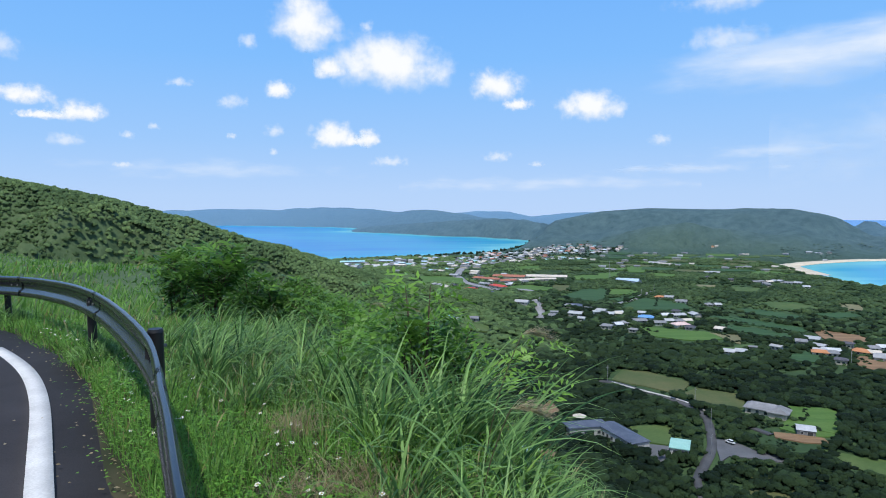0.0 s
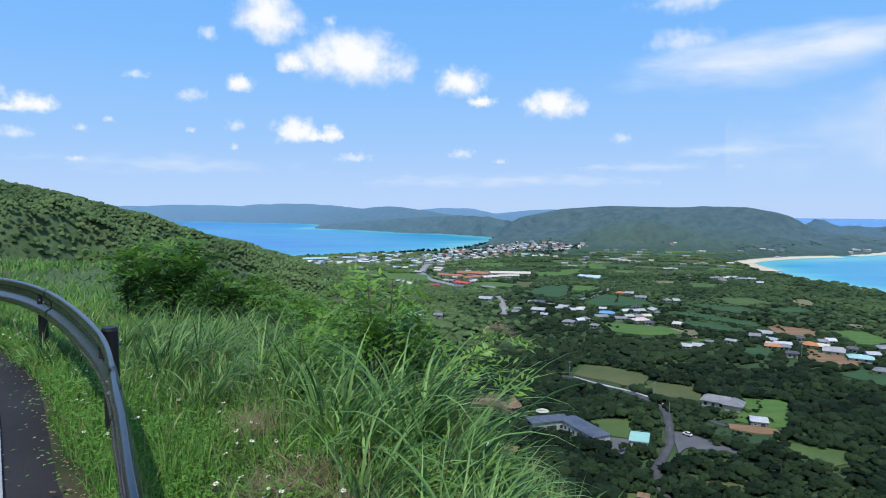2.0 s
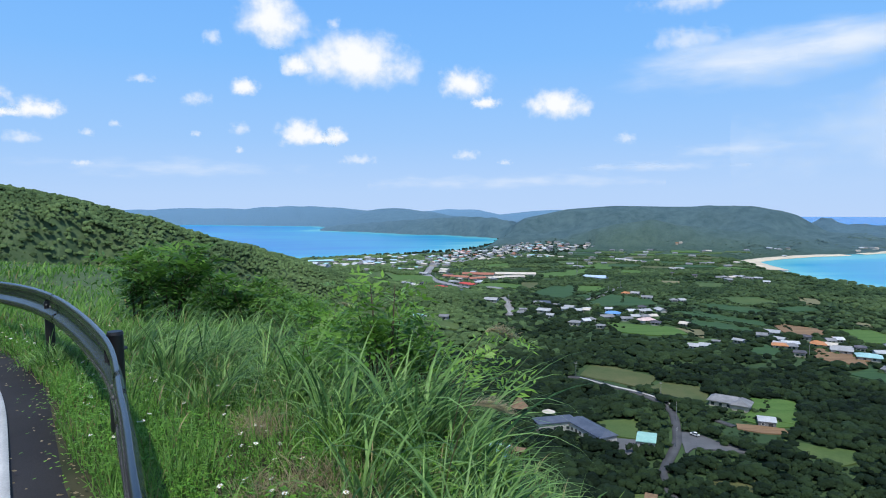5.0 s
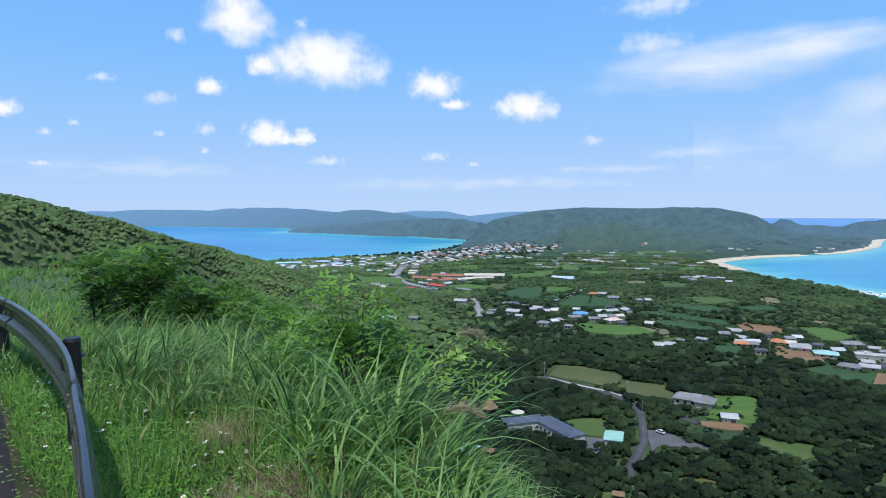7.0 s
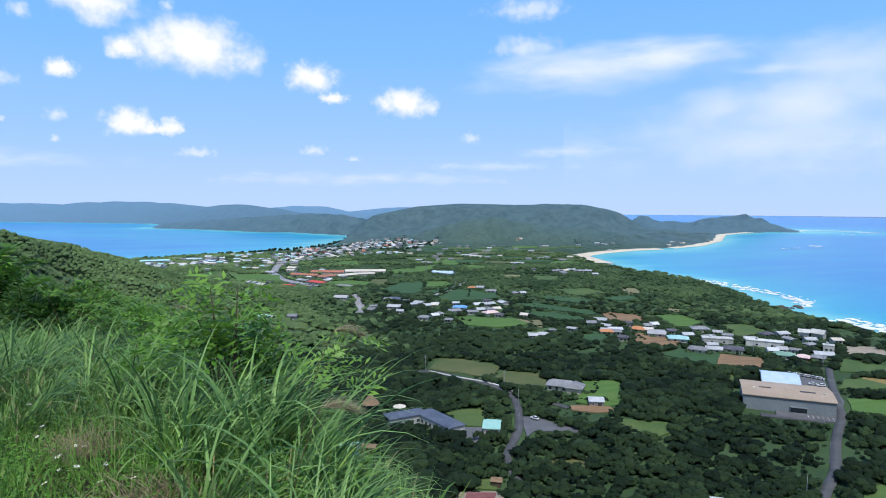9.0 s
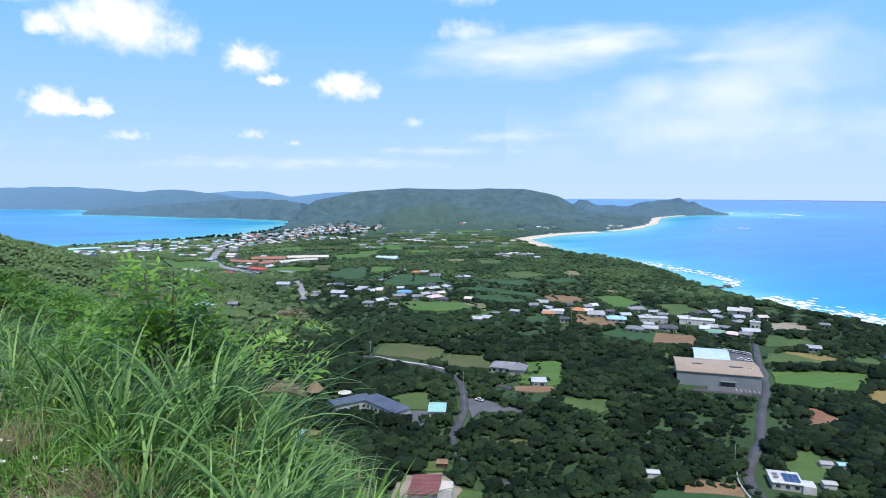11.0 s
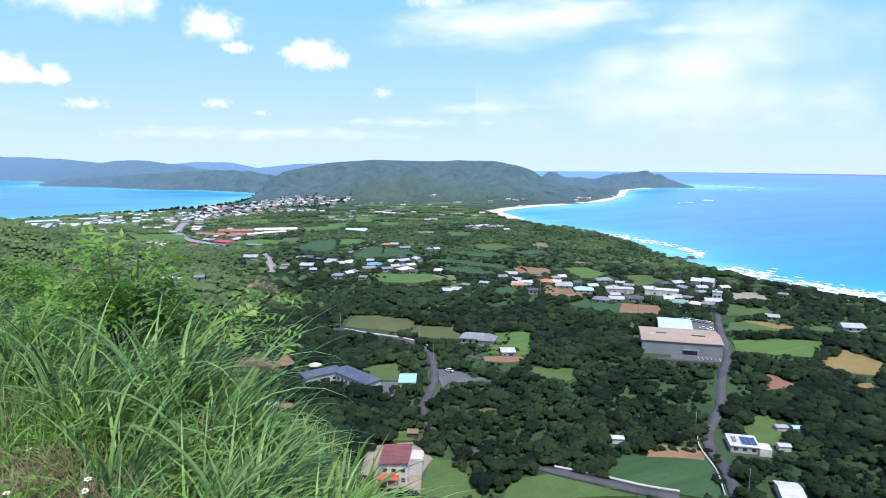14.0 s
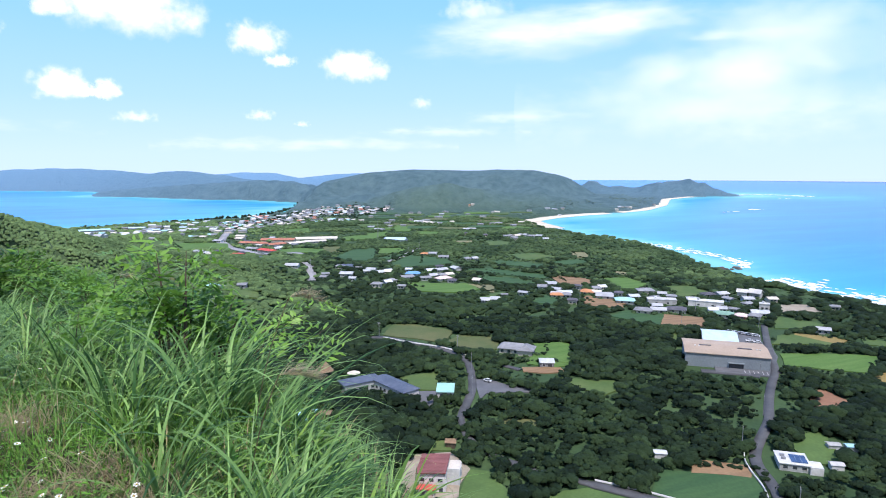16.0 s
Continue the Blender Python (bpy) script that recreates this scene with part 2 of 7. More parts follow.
M = {
    "ground": surface("scrub_ground", (0.035, 0.075, 0.018), (0.085, 0.15, 0.035), 0.02, fine=0.35, bump=0.3),
    "lawn": surface("lawn", (0.065, 0.12, 0.035), (0.095, 0.16, 0.045), 0.08, fine=0.9),
    "grass": surface("pasture", (0.055, 0.11, 0.03), (0.105, 0.15, 0.045), 0.05, fine=0.7),
    "bright_grass": surface("young_cane", (0.065, 0.145, 0.028), (0.11, 0.19, 0.045), 0.12, fine=0.8, stretch=(0.2, 1.6, 1)),
    "crop": surface("cane_field", (0.030, 0.078, 0.030), (0.055, 0.115, 0.040), 0.12, fine=0.8, stretch=(0.2, 1.6, 1)),
    "dry_grass": surface("dry_pasture", (0.07, 0.105, 0.035), (0.135, 0.135, 0.055), 0.06, fine=0.9),
    "ochre": surface("dry_stubble", (0.21, 0.16, 0.055), (0.29, 0.22, 0.08), 0.05, fine=0.9),
    "soil": surface("ploughed_soil", (0.20, 0.125, 0.07), (0.31, 0.20, 0.11), 0.15, fine=0.9, stretch=(0.2, 1.8, 1)),
    "red_soil": surface("bare_red_earth", (0.22, 0.11, 0.07), (0.30, 0.17, 0.10), 0.1, fine=0.9),
    "field_tan": surface("fallow_field", (0.17, 0.17, 0.09), (0.25, 0.23, 0.12), 0.04, fine=0.7),
    "sand": surface("pale_gravel_yard", (0.28, 0.24, 0.18), (0.38, 0.33, 0.26), 0.2, fine=1.6),
    "beach": surface("beach_sand", (0.62, 0.52, 0.38), (0.74, 0.66, 0.52), 0.05, fine=0.5),
    "asphalt": surface("car_park_asphalt", (0.10, 0.105, 0.115), (0.15, 0.155, 0.165), 0.15, fine=2.0),
    "lane": surface("lane_asphalt", (0.065, 0.07, 0.078), (0.115, 0.118, 0.125), 0.12, fine=1.6),
    "main_road": surface("sun_bleached_asphalt", (0.26, 0.26, 0.27), (0.36, 0.36, 0.37), 0.05, fine=0.6),
    "road": surface("road_asphalt", (0.048, 0.045, 0.050), (0.082, 0.077, 0.083), 0.9, rough=0.9, fine=90, bump=0.004),
    "line": surface("worn_white_road_paint", (0.62, 0.62, 0.62), (0.80, 0.80, 0.79), 3.0, rough=0.7, fine=60),
    "white": surface("white_render", (0.52, 0.52, 0.51), (0.76, 0.76, 0.74), 0.25, fine=1.2, vary=0.4),
    "cream": surface("cream_render", (0.60, 0.55, 0.47), (0.72, 0.66, 0.58), 0.2, fine=2.0, vary=0.15),
    "pale_roof": surface("pale_metal_roof", (0.54, 0.57, 0.60), (0.76, 0.78, 0.80), 0.25, rough=0.5, fine=1.2, vary=0.4),
    "mid_roof": surface("weathered_light_grey_roof", (0.40, 0.41, 0.43), (0.56, 0.57, 0.58), 0.2, rough=0.6, fine=2.0, vary=0.25),
    "grey": surface("grey_tiles", (0.22, 0.23, 0.25), (0.34, 0.35, 0.37), 0.3, fine=2.5, vary=0.2),
    "dark": surface("dark_roof_tiles", (0.09, 0.09, 0.11), (0.15, 0.15, 0.18), 0.3, fine=2.5, vary=0.2),
    "dark_blue": surface("slate_blue_roof", (0.07, 0.09, 0.135), (0.12, 0.145, 0.20), 0.3, rough=0.55, fine=2.5),
    "blue": surface("blue_metal_roof", (0.12, 0.30, 0.62), (0.20, 0.40, 0.72), 0.2, rough=0.5, fine=2.0),
    "blue_white": surface("pale_blue_roof", (0.42, 0.56, 0.74), (0.56, 0.68, 0.82), 0.2, rough=0.5, fine=2.0),
    "cyan": surface("light_cyan_roof", (0.36, 0.66, 0.76), (0.48, 0.76, 0.84), 0.1, rough=0.5, fine=2.0),
    "teal": surface("pale_teal_roof", (0.30, 0.55, 0.57), (0.42, 0.66, 0.66), 0.2, rough=0.5, fine=2.0),
    "mint": surface("mint_roof_sheet", (0.30, 0.56, 0.49), (0.38, 0.64, 0.56), 0.2, rough=0.5, fine=2.0),
    "green": surface("dull_green_roof", (0.16, 0.30, 0.24), (0.24, 0.38, 0.30), 0.2, fine=2.0),
    "orange": surface("orange_tiles", (0.46, 0.20, 0.09), (0.58, 0.28, 0.14), 0.3, fine=2.5),
    "red": surface("red_painted_roof", (0.52, 0.07, 0.06), (0.64, 0.12, 0.09), 0.3, rough=0.6, fine=2.5),
    "red_brown": surface("red_brown_tiles", (0.36, 0.15, 0.10), (0.46, 0.20, 0.14), 0.3, fine=2.5),
    "maroon": surface("maroon_roof_sheet", (0.20, 0.075, 0.07), (0.27, 0.11, 0.10), 0.3, rough=0.6, fine=2.5),
    "pink": surface("faded_pink_roof", (0.66, 0.48, 0.46), (0.76, 0.60, 0.57), 0.3, fine=2.5),
    "tan_roof": surface("weathered_tan_roof", (0.36, 0.28, 0.21), (0.46, 0.37, 0.29), 0.08, fine=1.2),
    "shed_wall": surface("grey_blue_cladding", (0.20, 0.235, 0.26), (0.26, 0.30, 0.32), 0.1, rough=0.6, fine=1.2),
    "glass": surface("dark_window_glass", (0.03, 0.04, 0.05), (0.06, 0.07, 0.08), 0.5, rough=0.15, spec=0.6),
    "solar": surface("solar_panel", (0.03, 0.05, 0.12), (0.05, 0.09, 0.20), 0.5, rough=0.25, spec=0.6),
    "thatch": surface("brown_thatch", (0.20, 0.13, 0.08), (0.32, 0.22, 0.14), 0.5, fine=4.0),
    "bark": surface("bark", (0.07, 0.05, 0.035), (0.13, 0.10, 0.07), 1.5, fine=12, bump=0.02),
    "rock": surface("wet_shore_rock", (0.05, 0.045, 0.04), (0.13, 0.11, 0.09), 0.1, fine=0.8, bump=0.3),
    "foam": surface("sea_foam", (0.75, 0.8, 0.82), (0.9, 0.92, 0.92), 0.05, fine=0.6),
    "rail": surface("brown_black_painted_steel", (0.018, 0.018, 0.019), (0.036, 0.036, 0.038), 2.0, rough=0.22, spec=0.6, fine=40, bump=0.001),
    "post": surface("black_painted_post", (0.010, 0.010, 0.012), (0.018, 0.018, 0.020), 3.0, rough=0.45, spec=0.4, fine=40),
    "steel": surface("painted_bolt", (0.10, 0.10, 0.105), (0.16, 0.16, 0.165), 20, rough=0.5),
    "petal": surface("white_petal", (0.80, 0.80, 0.76), (0.88, 0.88, 0.85), 20, rough=0.7),
    "yellow": surface("yellow_disc", (0.55, 0.38, 0.04), (0.65, 0.48, 0.06), 60, rough=0.8),
    "tyre": surface("black_rubber", (0.012, 0.012, 0.013), (0.02, 0.02, 0.02), 5),
    "car_white": surface("white_car_paint", (0.74, 0.75, 0.76), (0.80, 0.81, 0.82), 0.5, rough=0.3, spec=0.5),
    "car_grey": surface("silver_car_paint", (0.35, 0.37, 0.40), (0.42, 0.44, 0.46), 0.5, rough=0.3, spec=0.5),
    # leaf colour darkened for cloud shade over the near woods
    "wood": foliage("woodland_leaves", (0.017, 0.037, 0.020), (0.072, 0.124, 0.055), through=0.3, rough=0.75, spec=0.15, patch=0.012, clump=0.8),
    # middle copy of the leaf colour, between cloud shade and sun
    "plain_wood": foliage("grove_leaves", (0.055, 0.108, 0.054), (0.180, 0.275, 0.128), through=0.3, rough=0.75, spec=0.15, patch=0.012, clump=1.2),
    # leaf colour lightened for sun and distance haze on hillside and left plain
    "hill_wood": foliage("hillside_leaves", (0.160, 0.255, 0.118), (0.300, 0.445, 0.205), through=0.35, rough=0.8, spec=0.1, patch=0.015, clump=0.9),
    # distance haze put into this blue-grey leaf colour
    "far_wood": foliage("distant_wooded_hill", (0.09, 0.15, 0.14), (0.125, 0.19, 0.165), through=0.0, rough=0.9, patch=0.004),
    "tall_grass": foliage("tall_grass_blades", (0.045, 0.130, 0.042), (0.35, 0.58, 0.18), dry=(0.42, 0.35, 0.19), through=0.38, rough=0.48, spec=0.3),
    "broad_grass": foliage("broad_reed_blades", (0.13, 0.26, 0.05), (0.37, 0.58, 0.13), dry=(0.46, 0.38, 0.19), through=0.42, rough=0.5, spec=0.3),
    "short_grass": foliage("short_grass_blades", (0.10, 0.25, 0.048), (0.23, 0.43, 0.08), dry=(0.36, 0.30, 0.13), through=0.4, rough=0.5, spec=0.3),
    "weed": foliage("low_weed_leaves", (0.11, 0.31, 0.035), (0.23, 0.48, 0.065), through=0.35, rough=0.5),
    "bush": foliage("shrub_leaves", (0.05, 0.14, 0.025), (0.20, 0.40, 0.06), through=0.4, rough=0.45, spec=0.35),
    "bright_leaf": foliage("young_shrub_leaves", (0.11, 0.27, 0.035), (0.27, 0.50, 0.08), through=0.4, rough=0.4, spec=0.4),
    "straw": foliage("dry_straw", (0.28, 0.22, 0.13), (0.62, 0.52, 0.35), through=0.5),
}

# ---- the lie of the land ----
ROAD_Z = 113.4
CREST = [(1.9, -40), (1.1, -6), (0.62, 0), (0.36, 2.4), (0.16, 4.2), (-0.2, 6.2), (-1.1, 9), (-2.8, 13), (-6.5, 20), (-15, 30), (-30, 43), (-62, 64), (-140, 90), (-400, 120)]
COAST = [(604, 1066), (586, 971), (572, 884), (575, 838), (585, 792), (592, 741), (580, 684), (565, 624), (548, 579), (530, 534), (510, 484), (503, 440), (498, 405), (495, 370), (500, 320),
         (520, 200), (560, 0), (700, -500), (500, -1600), (-1600, -1600), (-1900, 300), (-900, 720), (-560, 930), (-340, 1160), (-217, 1290), (-171, 1303), (-103, 1340), (-31, 1380),
         (59, 1424), (161, 1540), (236, 1738), (314, 1890)]
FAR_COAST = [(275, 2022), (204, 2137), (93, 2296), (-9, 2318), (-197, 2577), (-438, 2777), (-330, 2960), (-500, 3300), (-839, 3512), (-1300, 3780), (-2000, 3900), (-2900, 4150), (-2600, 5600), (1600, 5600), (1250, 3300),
             (1200, 2450), (1500, 2120), (1900, 1905), (1830, 1735), (1752, 1782), (1647, 1783), (1438, 1687), (1219, 1448), (1043, 1308), (944, 1265), (887, 1249), (800, 1238), (698, 1194), (620, 1142)]
LAND = COAST + FAR_COAST
# ridges: line of (x, y, height), half width
RIDGES = [
    ([(-1100, 180, 230), (-600, 300, 182), (-420, 370, 151), (-299, 425, 133), (-242, 460, 118.5), (-208, 480, 105.5), (-188, 540, 87.5), (-165, 590, 75.5), (-129, 606, 65), (-102, 611, 56), (-75, 615, 47), (-48, 618, 39), (0, 640, 27), (70, 670, 14)], 150.0),
    ([(140, 1990, 20), (265, 1920, 46), (363, 1865, 72), (461, 1843, 93), (592, 1806, 102), (736, 1752, 98), (844, 1702, 98), (933, 1655, 96), (990, 1622, 84), (1018, 1604, 74), (1070, 1560, 30)], 200.0),
    ([(430, 1560, 40), (500, 1520, 60), (579, 1500, 72), (650, 1478, 60), (760, 1440, 40)], 110.0),
    ([(820, 1600, 80), (860, 1500, 55), (900, 1400, 26)], 90.0),
    ([(1380, 2104, 40), (1411, 2083, 66), (1446, 2058, 40)], 50.0),
    ([(1440, 2060, 40), (1523, 2002, 34), (1588, 1951, 45), (1648, 1900, 61), (1707, 1847, 68), (1730, 1825, 54), (1762, 1800, 26)], 70.0),
    ([(-420, 2830, 14), (-300, 2760, 24), (-180, 2690, 34), (20, 2480, 52), (200, 2300, 66), (300, 2140, 62)], 95.0),
    ([(-2330, 4180, 82), (-2000, 4140, 90), (-1650, 4040, 92), (-1360, 4030, 100), (-1080, 4000, 90), (-930, 3960, 100), (-690, 3830, 106), (-480, 3720, 98), (-260, 3500, 76), (-100, 3340, 94), (70, 3200, 72)], 230.0),
    ([(105, 4720, 55), (255, 4560, 70), (460, 4350, 67), (606, 4308, 33), (831, 4270, 58), (1018, 4228, 66), (1167, 4191, 42), (1350, 4050, 33)], 240.0),
]


EDGE = [(0.95, -9), (0.6, -3), (0.1, 0.3), (-0.8, 1.95), (-1.79, 3.49), (-3.6, 6.33), (-5.2, 8.1), (-7.03, 9.8), (-9.5, 11.6), (-13, 13.4), (-20, 15.5), (-34, 17)]


def rounded(line, n=3):
    """The line with its corners cut n times."""
    for _ in range(n):
        cut = [line[0]]
        for (x0, y0), (x1, y1) in zip(line, line[1:]):
            cut += [(x0 * 0.75 + x1 * 0.25, y0 * 0.75 + y1 * 0.25), (x0 * 0.25 + x1 * 0.75, y0 * 0.25 + y1 * 0.75)]
        line = cut + [line[-1]]
    return line


EDGE = rounded(EDGE)


def plain_z(x, y):
    return 8.0 + 1.2 * value_noise(x / 170, y / 170, 3)


def crest_top(x, y):
    """Height of the road shelf, which sinks a little along the bend."""
    r = np.hypot(x, y)
    return ROAD_Z - 0.042 * np.clip(r - 4, 0, 40) + 0.03 * np.clip(-y, 0, 60)


def shelf_z(x, y):
    d, _, side = along(CREST, x, y)
    out = d * side
    fall = np.where(out > 0, np.minimum(out, 1.2) ** 2 * 0.30 + np.maximum(out - 1.2, 0) * 0.98 + np.minimum(out, 1.2) * 0.35, 0.0)
    back = 0.5 * np.maximum(-out - 9, 0) ** 0.9
    e, _, es = along(EDGE, x, y)
    tilt = np.where(es > 0, 0.12 * np.clip(e - 0.9, 0, 7) * step(3.5, 7.5, y) * step(30, 16, np.hypot(x, y)), 0.0)
    return crest_top(x, y) - fall + back - tilt


def land_z(x, y):
    x, y = np.asarray(x, float), np.asarray(y, float)
    d, _, _ = along(LAND + LAND[:1], x, y)
    sd = np.where(inside(LAND, x, y), d, -d)
    z = plain_z(x, y) * step(-2, 38, sd) - 3.0 * step(6, -10, sd)
    for line, w in RIDGES:
        d, place, _ = along(line, x, y)
        top = np.interp(place, np.arange(len(line)), [p[2] for p in line])
        rough_ = 0.45 if w > 190 and line[0][1] > 2500 else 1.0
        valleys = 0.75 * np.abs(value_noise(x / (w * 0.62), y / (w * 0.62), 11)) + 0.3 * np.abs(value_noise(x / (w * 0.22), y / (w * 0.22), 12)) - 0.22
        d = np.maximum(d + rough_ * w * valleys * step(0.0, 0.55 * w, d), 0)
        h = top * np.exp(-((d / w) ** 2)) * step(-14, 30, sd)
        z = np.where(z > -1, np.maximum(z, h) + 0.12 * np.minimum(np.maximum(h, 0), np.maximum(z, 0)), z)
    s = shelf_z(x, y)
    return np.maximum(z, s)


def gz(x, y):
    return float(land_z(np.array([x]), np.array([y]))[0])


def top_z(x, y):
    """Height of the uneven bank beside the road, where the plants stand."""
    x, y = np.asarray(x, float), np.asarray(y, float)
    d, _, side = along(EDGE, x, y)
    r = np.hypot(x, y)
    return land_z(x, y) + np.where(side > 0, 0.05 * value_noise(x * 1.3, y * 1.3, 5) * step(0, 0.5, d) * step(14, 6, r) + 0.03 * step(0.0, 0.25, d), -0.06 * step(0.0, 0.3, d)) * (r < 45)


# ground sheet, finest near the road
ang = np.concatenate([np.linspace(-52, 72, 340), np.linspace(72, 308, 70)[1:-1]])
rad = np.concatenate([np.linspace(0.25, 16, 70), np.geomspace(16.4, 5600, 200)])
ax_, rr = np.meshgrid(np.radians(ang), rad)
gx, gy = rr * np.sin(ax_), rr * np.cos(ax_)
gh = top_z(gx, gy)
nr, na = gx.shape
idx = np.arange(nr * na).reshape(nr, na)
quads = np.stack([idx[:-1], np.roll(idx, -1, 1)[:-1], np.roll(idx, -1, 1)[1:], idx[1:]], -1).reshape(-1, 4)
gv = np.stack([gx, gy, gh], -1).reshape(-1, 3)
gv = np.vstack([gv, [[0, 0, ROAD_Z]]])
ground_faces = quads[:, ::-1]
m_ground, n_, l_, b_ = shader("grown_over_ground", 0.9, 0.2)
base_c = ramp_of(n_, l_, noise_of(n_, l_, 0.02, 6), [(0.3, (0.030, 0.064, 0.027)), (0.7, (0.070, 0.120, 0.046))])
near_c = ramp_of(n_, l_, noise_of(n_, l_, 1.6, 5), [(0.35, (0.035, 0.042, 0.018)), (0.65, (0.085, 0.075, 0.042))])
geo = n_.new("ShaderNodeNewGeometry")
sep = n_.new("ShaderNodeSeparateXYZ")
l_.new(geo.outputs["Position"], sep.inputs[0])
mr = n_.new("ShaderNodeMapRange")
mr.inputs["From Min"].default_value, mr.inputs["From Max"].default_value = 20.0, 10.0
rng_len = n_.new("ShaderNodeVectorMath")
rng_len.operation = "LENGTH"
flat = n_.new("ShaderNodeVectorMath")
flat.operation = "MULTIPLY"
flat.inputs[1].default_value = (1, 1, 0)
l_.new(geo.outputs["Position"], flat.inputs[0])
l_.new(flat.outputs[0], rng_len.inputs[0])
l_.new(rng_len.outputs["Value"], mr.inputs[0])
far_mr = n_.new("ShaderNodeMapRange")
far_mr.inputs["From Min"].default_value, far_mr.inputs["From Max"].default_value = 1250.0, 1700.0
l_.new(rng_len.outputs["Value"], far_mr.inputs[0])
# distance haze put into the colour: bluish green hills, bluer from 1850 m on
hazed_c = ramp_of(n_, l_, noise_of(n_, l_, 0.035, 9, 0.7), [(0.36, (0.062, 0.118, 0.134)), (0.64, (0.110, 0.180, 0.192))])
haze_mr = n_.new("ShaderNodeMapRange")
haze_mr.inputs["From Min"].default_value, haze_mr.inputs["From Max"].default_value = 1850.0, 4500.0
l_.new(rng_len.outputs["Value"], haze_mr.inputs[0])
hazed_c = mixed(n_, l_, hazed_c, (0.15, 0.275, 0.40), fac=haze_mr.outputs[0])
hill_mr = n_.new("ShaderNodeMapRange")      # paler ground colour on the slopes lifts the dark gaps between crowns
hill_mr.inputs["From Min"].default_value, hill_mr.inputs["From Max"].default_value = 12.0, 20.0
l_.new(sep.outputs["Z"], hill_mr.inputs[0])
slope_c = ramp_of(n_, l_, noise_of(n_, l_, 0.12, 6, 0.65), [(0.35, (0.058, 0.098, 0.044)), (0.65, (0.115, 0.170, 0.076))])
c_ = mixed(n_, l_, base_c, slope_c, fac=hill_mr.outputs[0])
c_ = mixed(n_, l_, c_, near_c, fac=mr.outputs[0])
c_ = mixed(n_, l_, c_, hazed_c, fac=far_mr.outputs[0])
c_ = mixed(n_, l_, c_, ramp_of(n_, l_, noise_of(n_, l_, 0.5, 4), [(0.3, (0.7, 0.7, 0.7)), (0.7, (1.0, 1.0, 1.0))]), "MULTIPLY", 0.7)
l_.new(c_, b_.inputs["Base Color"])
gb = n_.new("ShaderNodeBump")
gb.inputs["Distance"].default_value = 10.0
relief = n_.new("ShaderNodeMapRange")
relief.inputs["From Min"].default_value, relief.inputs["From Max"].default_value = 700.0, 1500.0
relief.inputs["To Min"].default_value, relief.inputs["To Max"].default_value = 0.02, 0.9
l_.new(rng_len.outputs["Value"], relief.inputs[0])
l_.new(relief.outputs[0], gb.inputs["Strength"])
l_.new(noise_of(n_, l_, 0.045, 8, 0.7), gb.inputs["Height"])
l_.new(gb.outputs[0], b_.inputs["Normal"])
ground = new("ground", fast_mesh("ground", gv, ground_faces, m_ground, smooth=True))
tagged(ground, "green coastal plain with wooded hills and a grassy road shelf", "ground", kind="structure")

# sea: clear turquoise over the shallows, deep blue further out
sa, sr = np.meshgrid(np.radians(np.linspace(-60, 100, 220)), np.geomspace(250, 9000, 130))
sx, sy = sr * np.sin(sa), sr * np.cos(sa)
sd_, _, _ = along(LAND + LAND[:1], sx, sy)
reef_d, _, _ = along([(1830, 1730), (1991, 1796), (2029, 1702), (2001, 1590)], sx, sy)
bay_d, _, _ = along([(-900, 2600), (100, 1700)], sx, sy)
shallow = np.exp(-sd_ / 45) * 0.45 + np.exp(-sd_ / 230) * 0.5 + 0.4 * np.exp(-reef_d / 200) + 0.25 * np.exp(-bay_d / 350) + 0.22 * step(650, 1150, sy) * step(1500, 650, sx) * step(500, 900, sx)
nr, na = sx.shape
idx = np.arange(nr * na).reshape(nr, na)
sq = np.stack([idx[:-1, :-1], idx[1:, :-1], idx[1:, 1:], idx[:-1, 1:]], -1).reshape(-1, 4)
m_sea, n_, l_, b_ = shader("clear_sea_water", 0.22, 0.03)
tone = n_.new("ShaderNodeAttribute")
tone.attribute_name = "tone"
patch = noise_of(n_, l_, 0.005, 6, 0.6, stretch=(0.6, 2.4, 1))
add = n_.new("ShaderNodeMath")
add.operation = "MULTIPLY_ADD"
l_.new(patch, add.inputs[0])
add.inputs[1].default_value = 0.55
l_.new(tone.outputs["Fac"], add.inputs[2])
c_ = ramp_of(n_, l_, add.outputs[0], [(0.10, (0.022, 0.19, 0.50)), (0.26, (0.006, 0.185, 0.50)), (0.46, (0.006, 0.215, 0.50)), (0.78, (0.02, 0.32, 0.50)), (1.0, (0.12, 0.46, 0.52))])
l_.new(c_, b_.inputs["Base Color"])
bp = n_.new("ShaderNodeBump")
bp.inputs["Strength"].default_value, bp.inputs["Distance"].default_value = 0.12, 0.6
l_.new(noise_of(n_, l_, 0.09, 5, stretch=(1, 1.8, 1)), bp.inputs["Height"])
l_.new(bp.outputs[0], b_.inputs["Normal"])
water = new("water", fast_mesh("water", np.stack([sx, sy, np.full(sx.shape, 0.3)], -1).reshape(-1, 3), sq[:, ::-1], m_sea, smooth=True, tone=shallow.ravel()))
tagged(water, "turquoise lagoon and deep blue sea in sunlight", "sea", kind="structure")

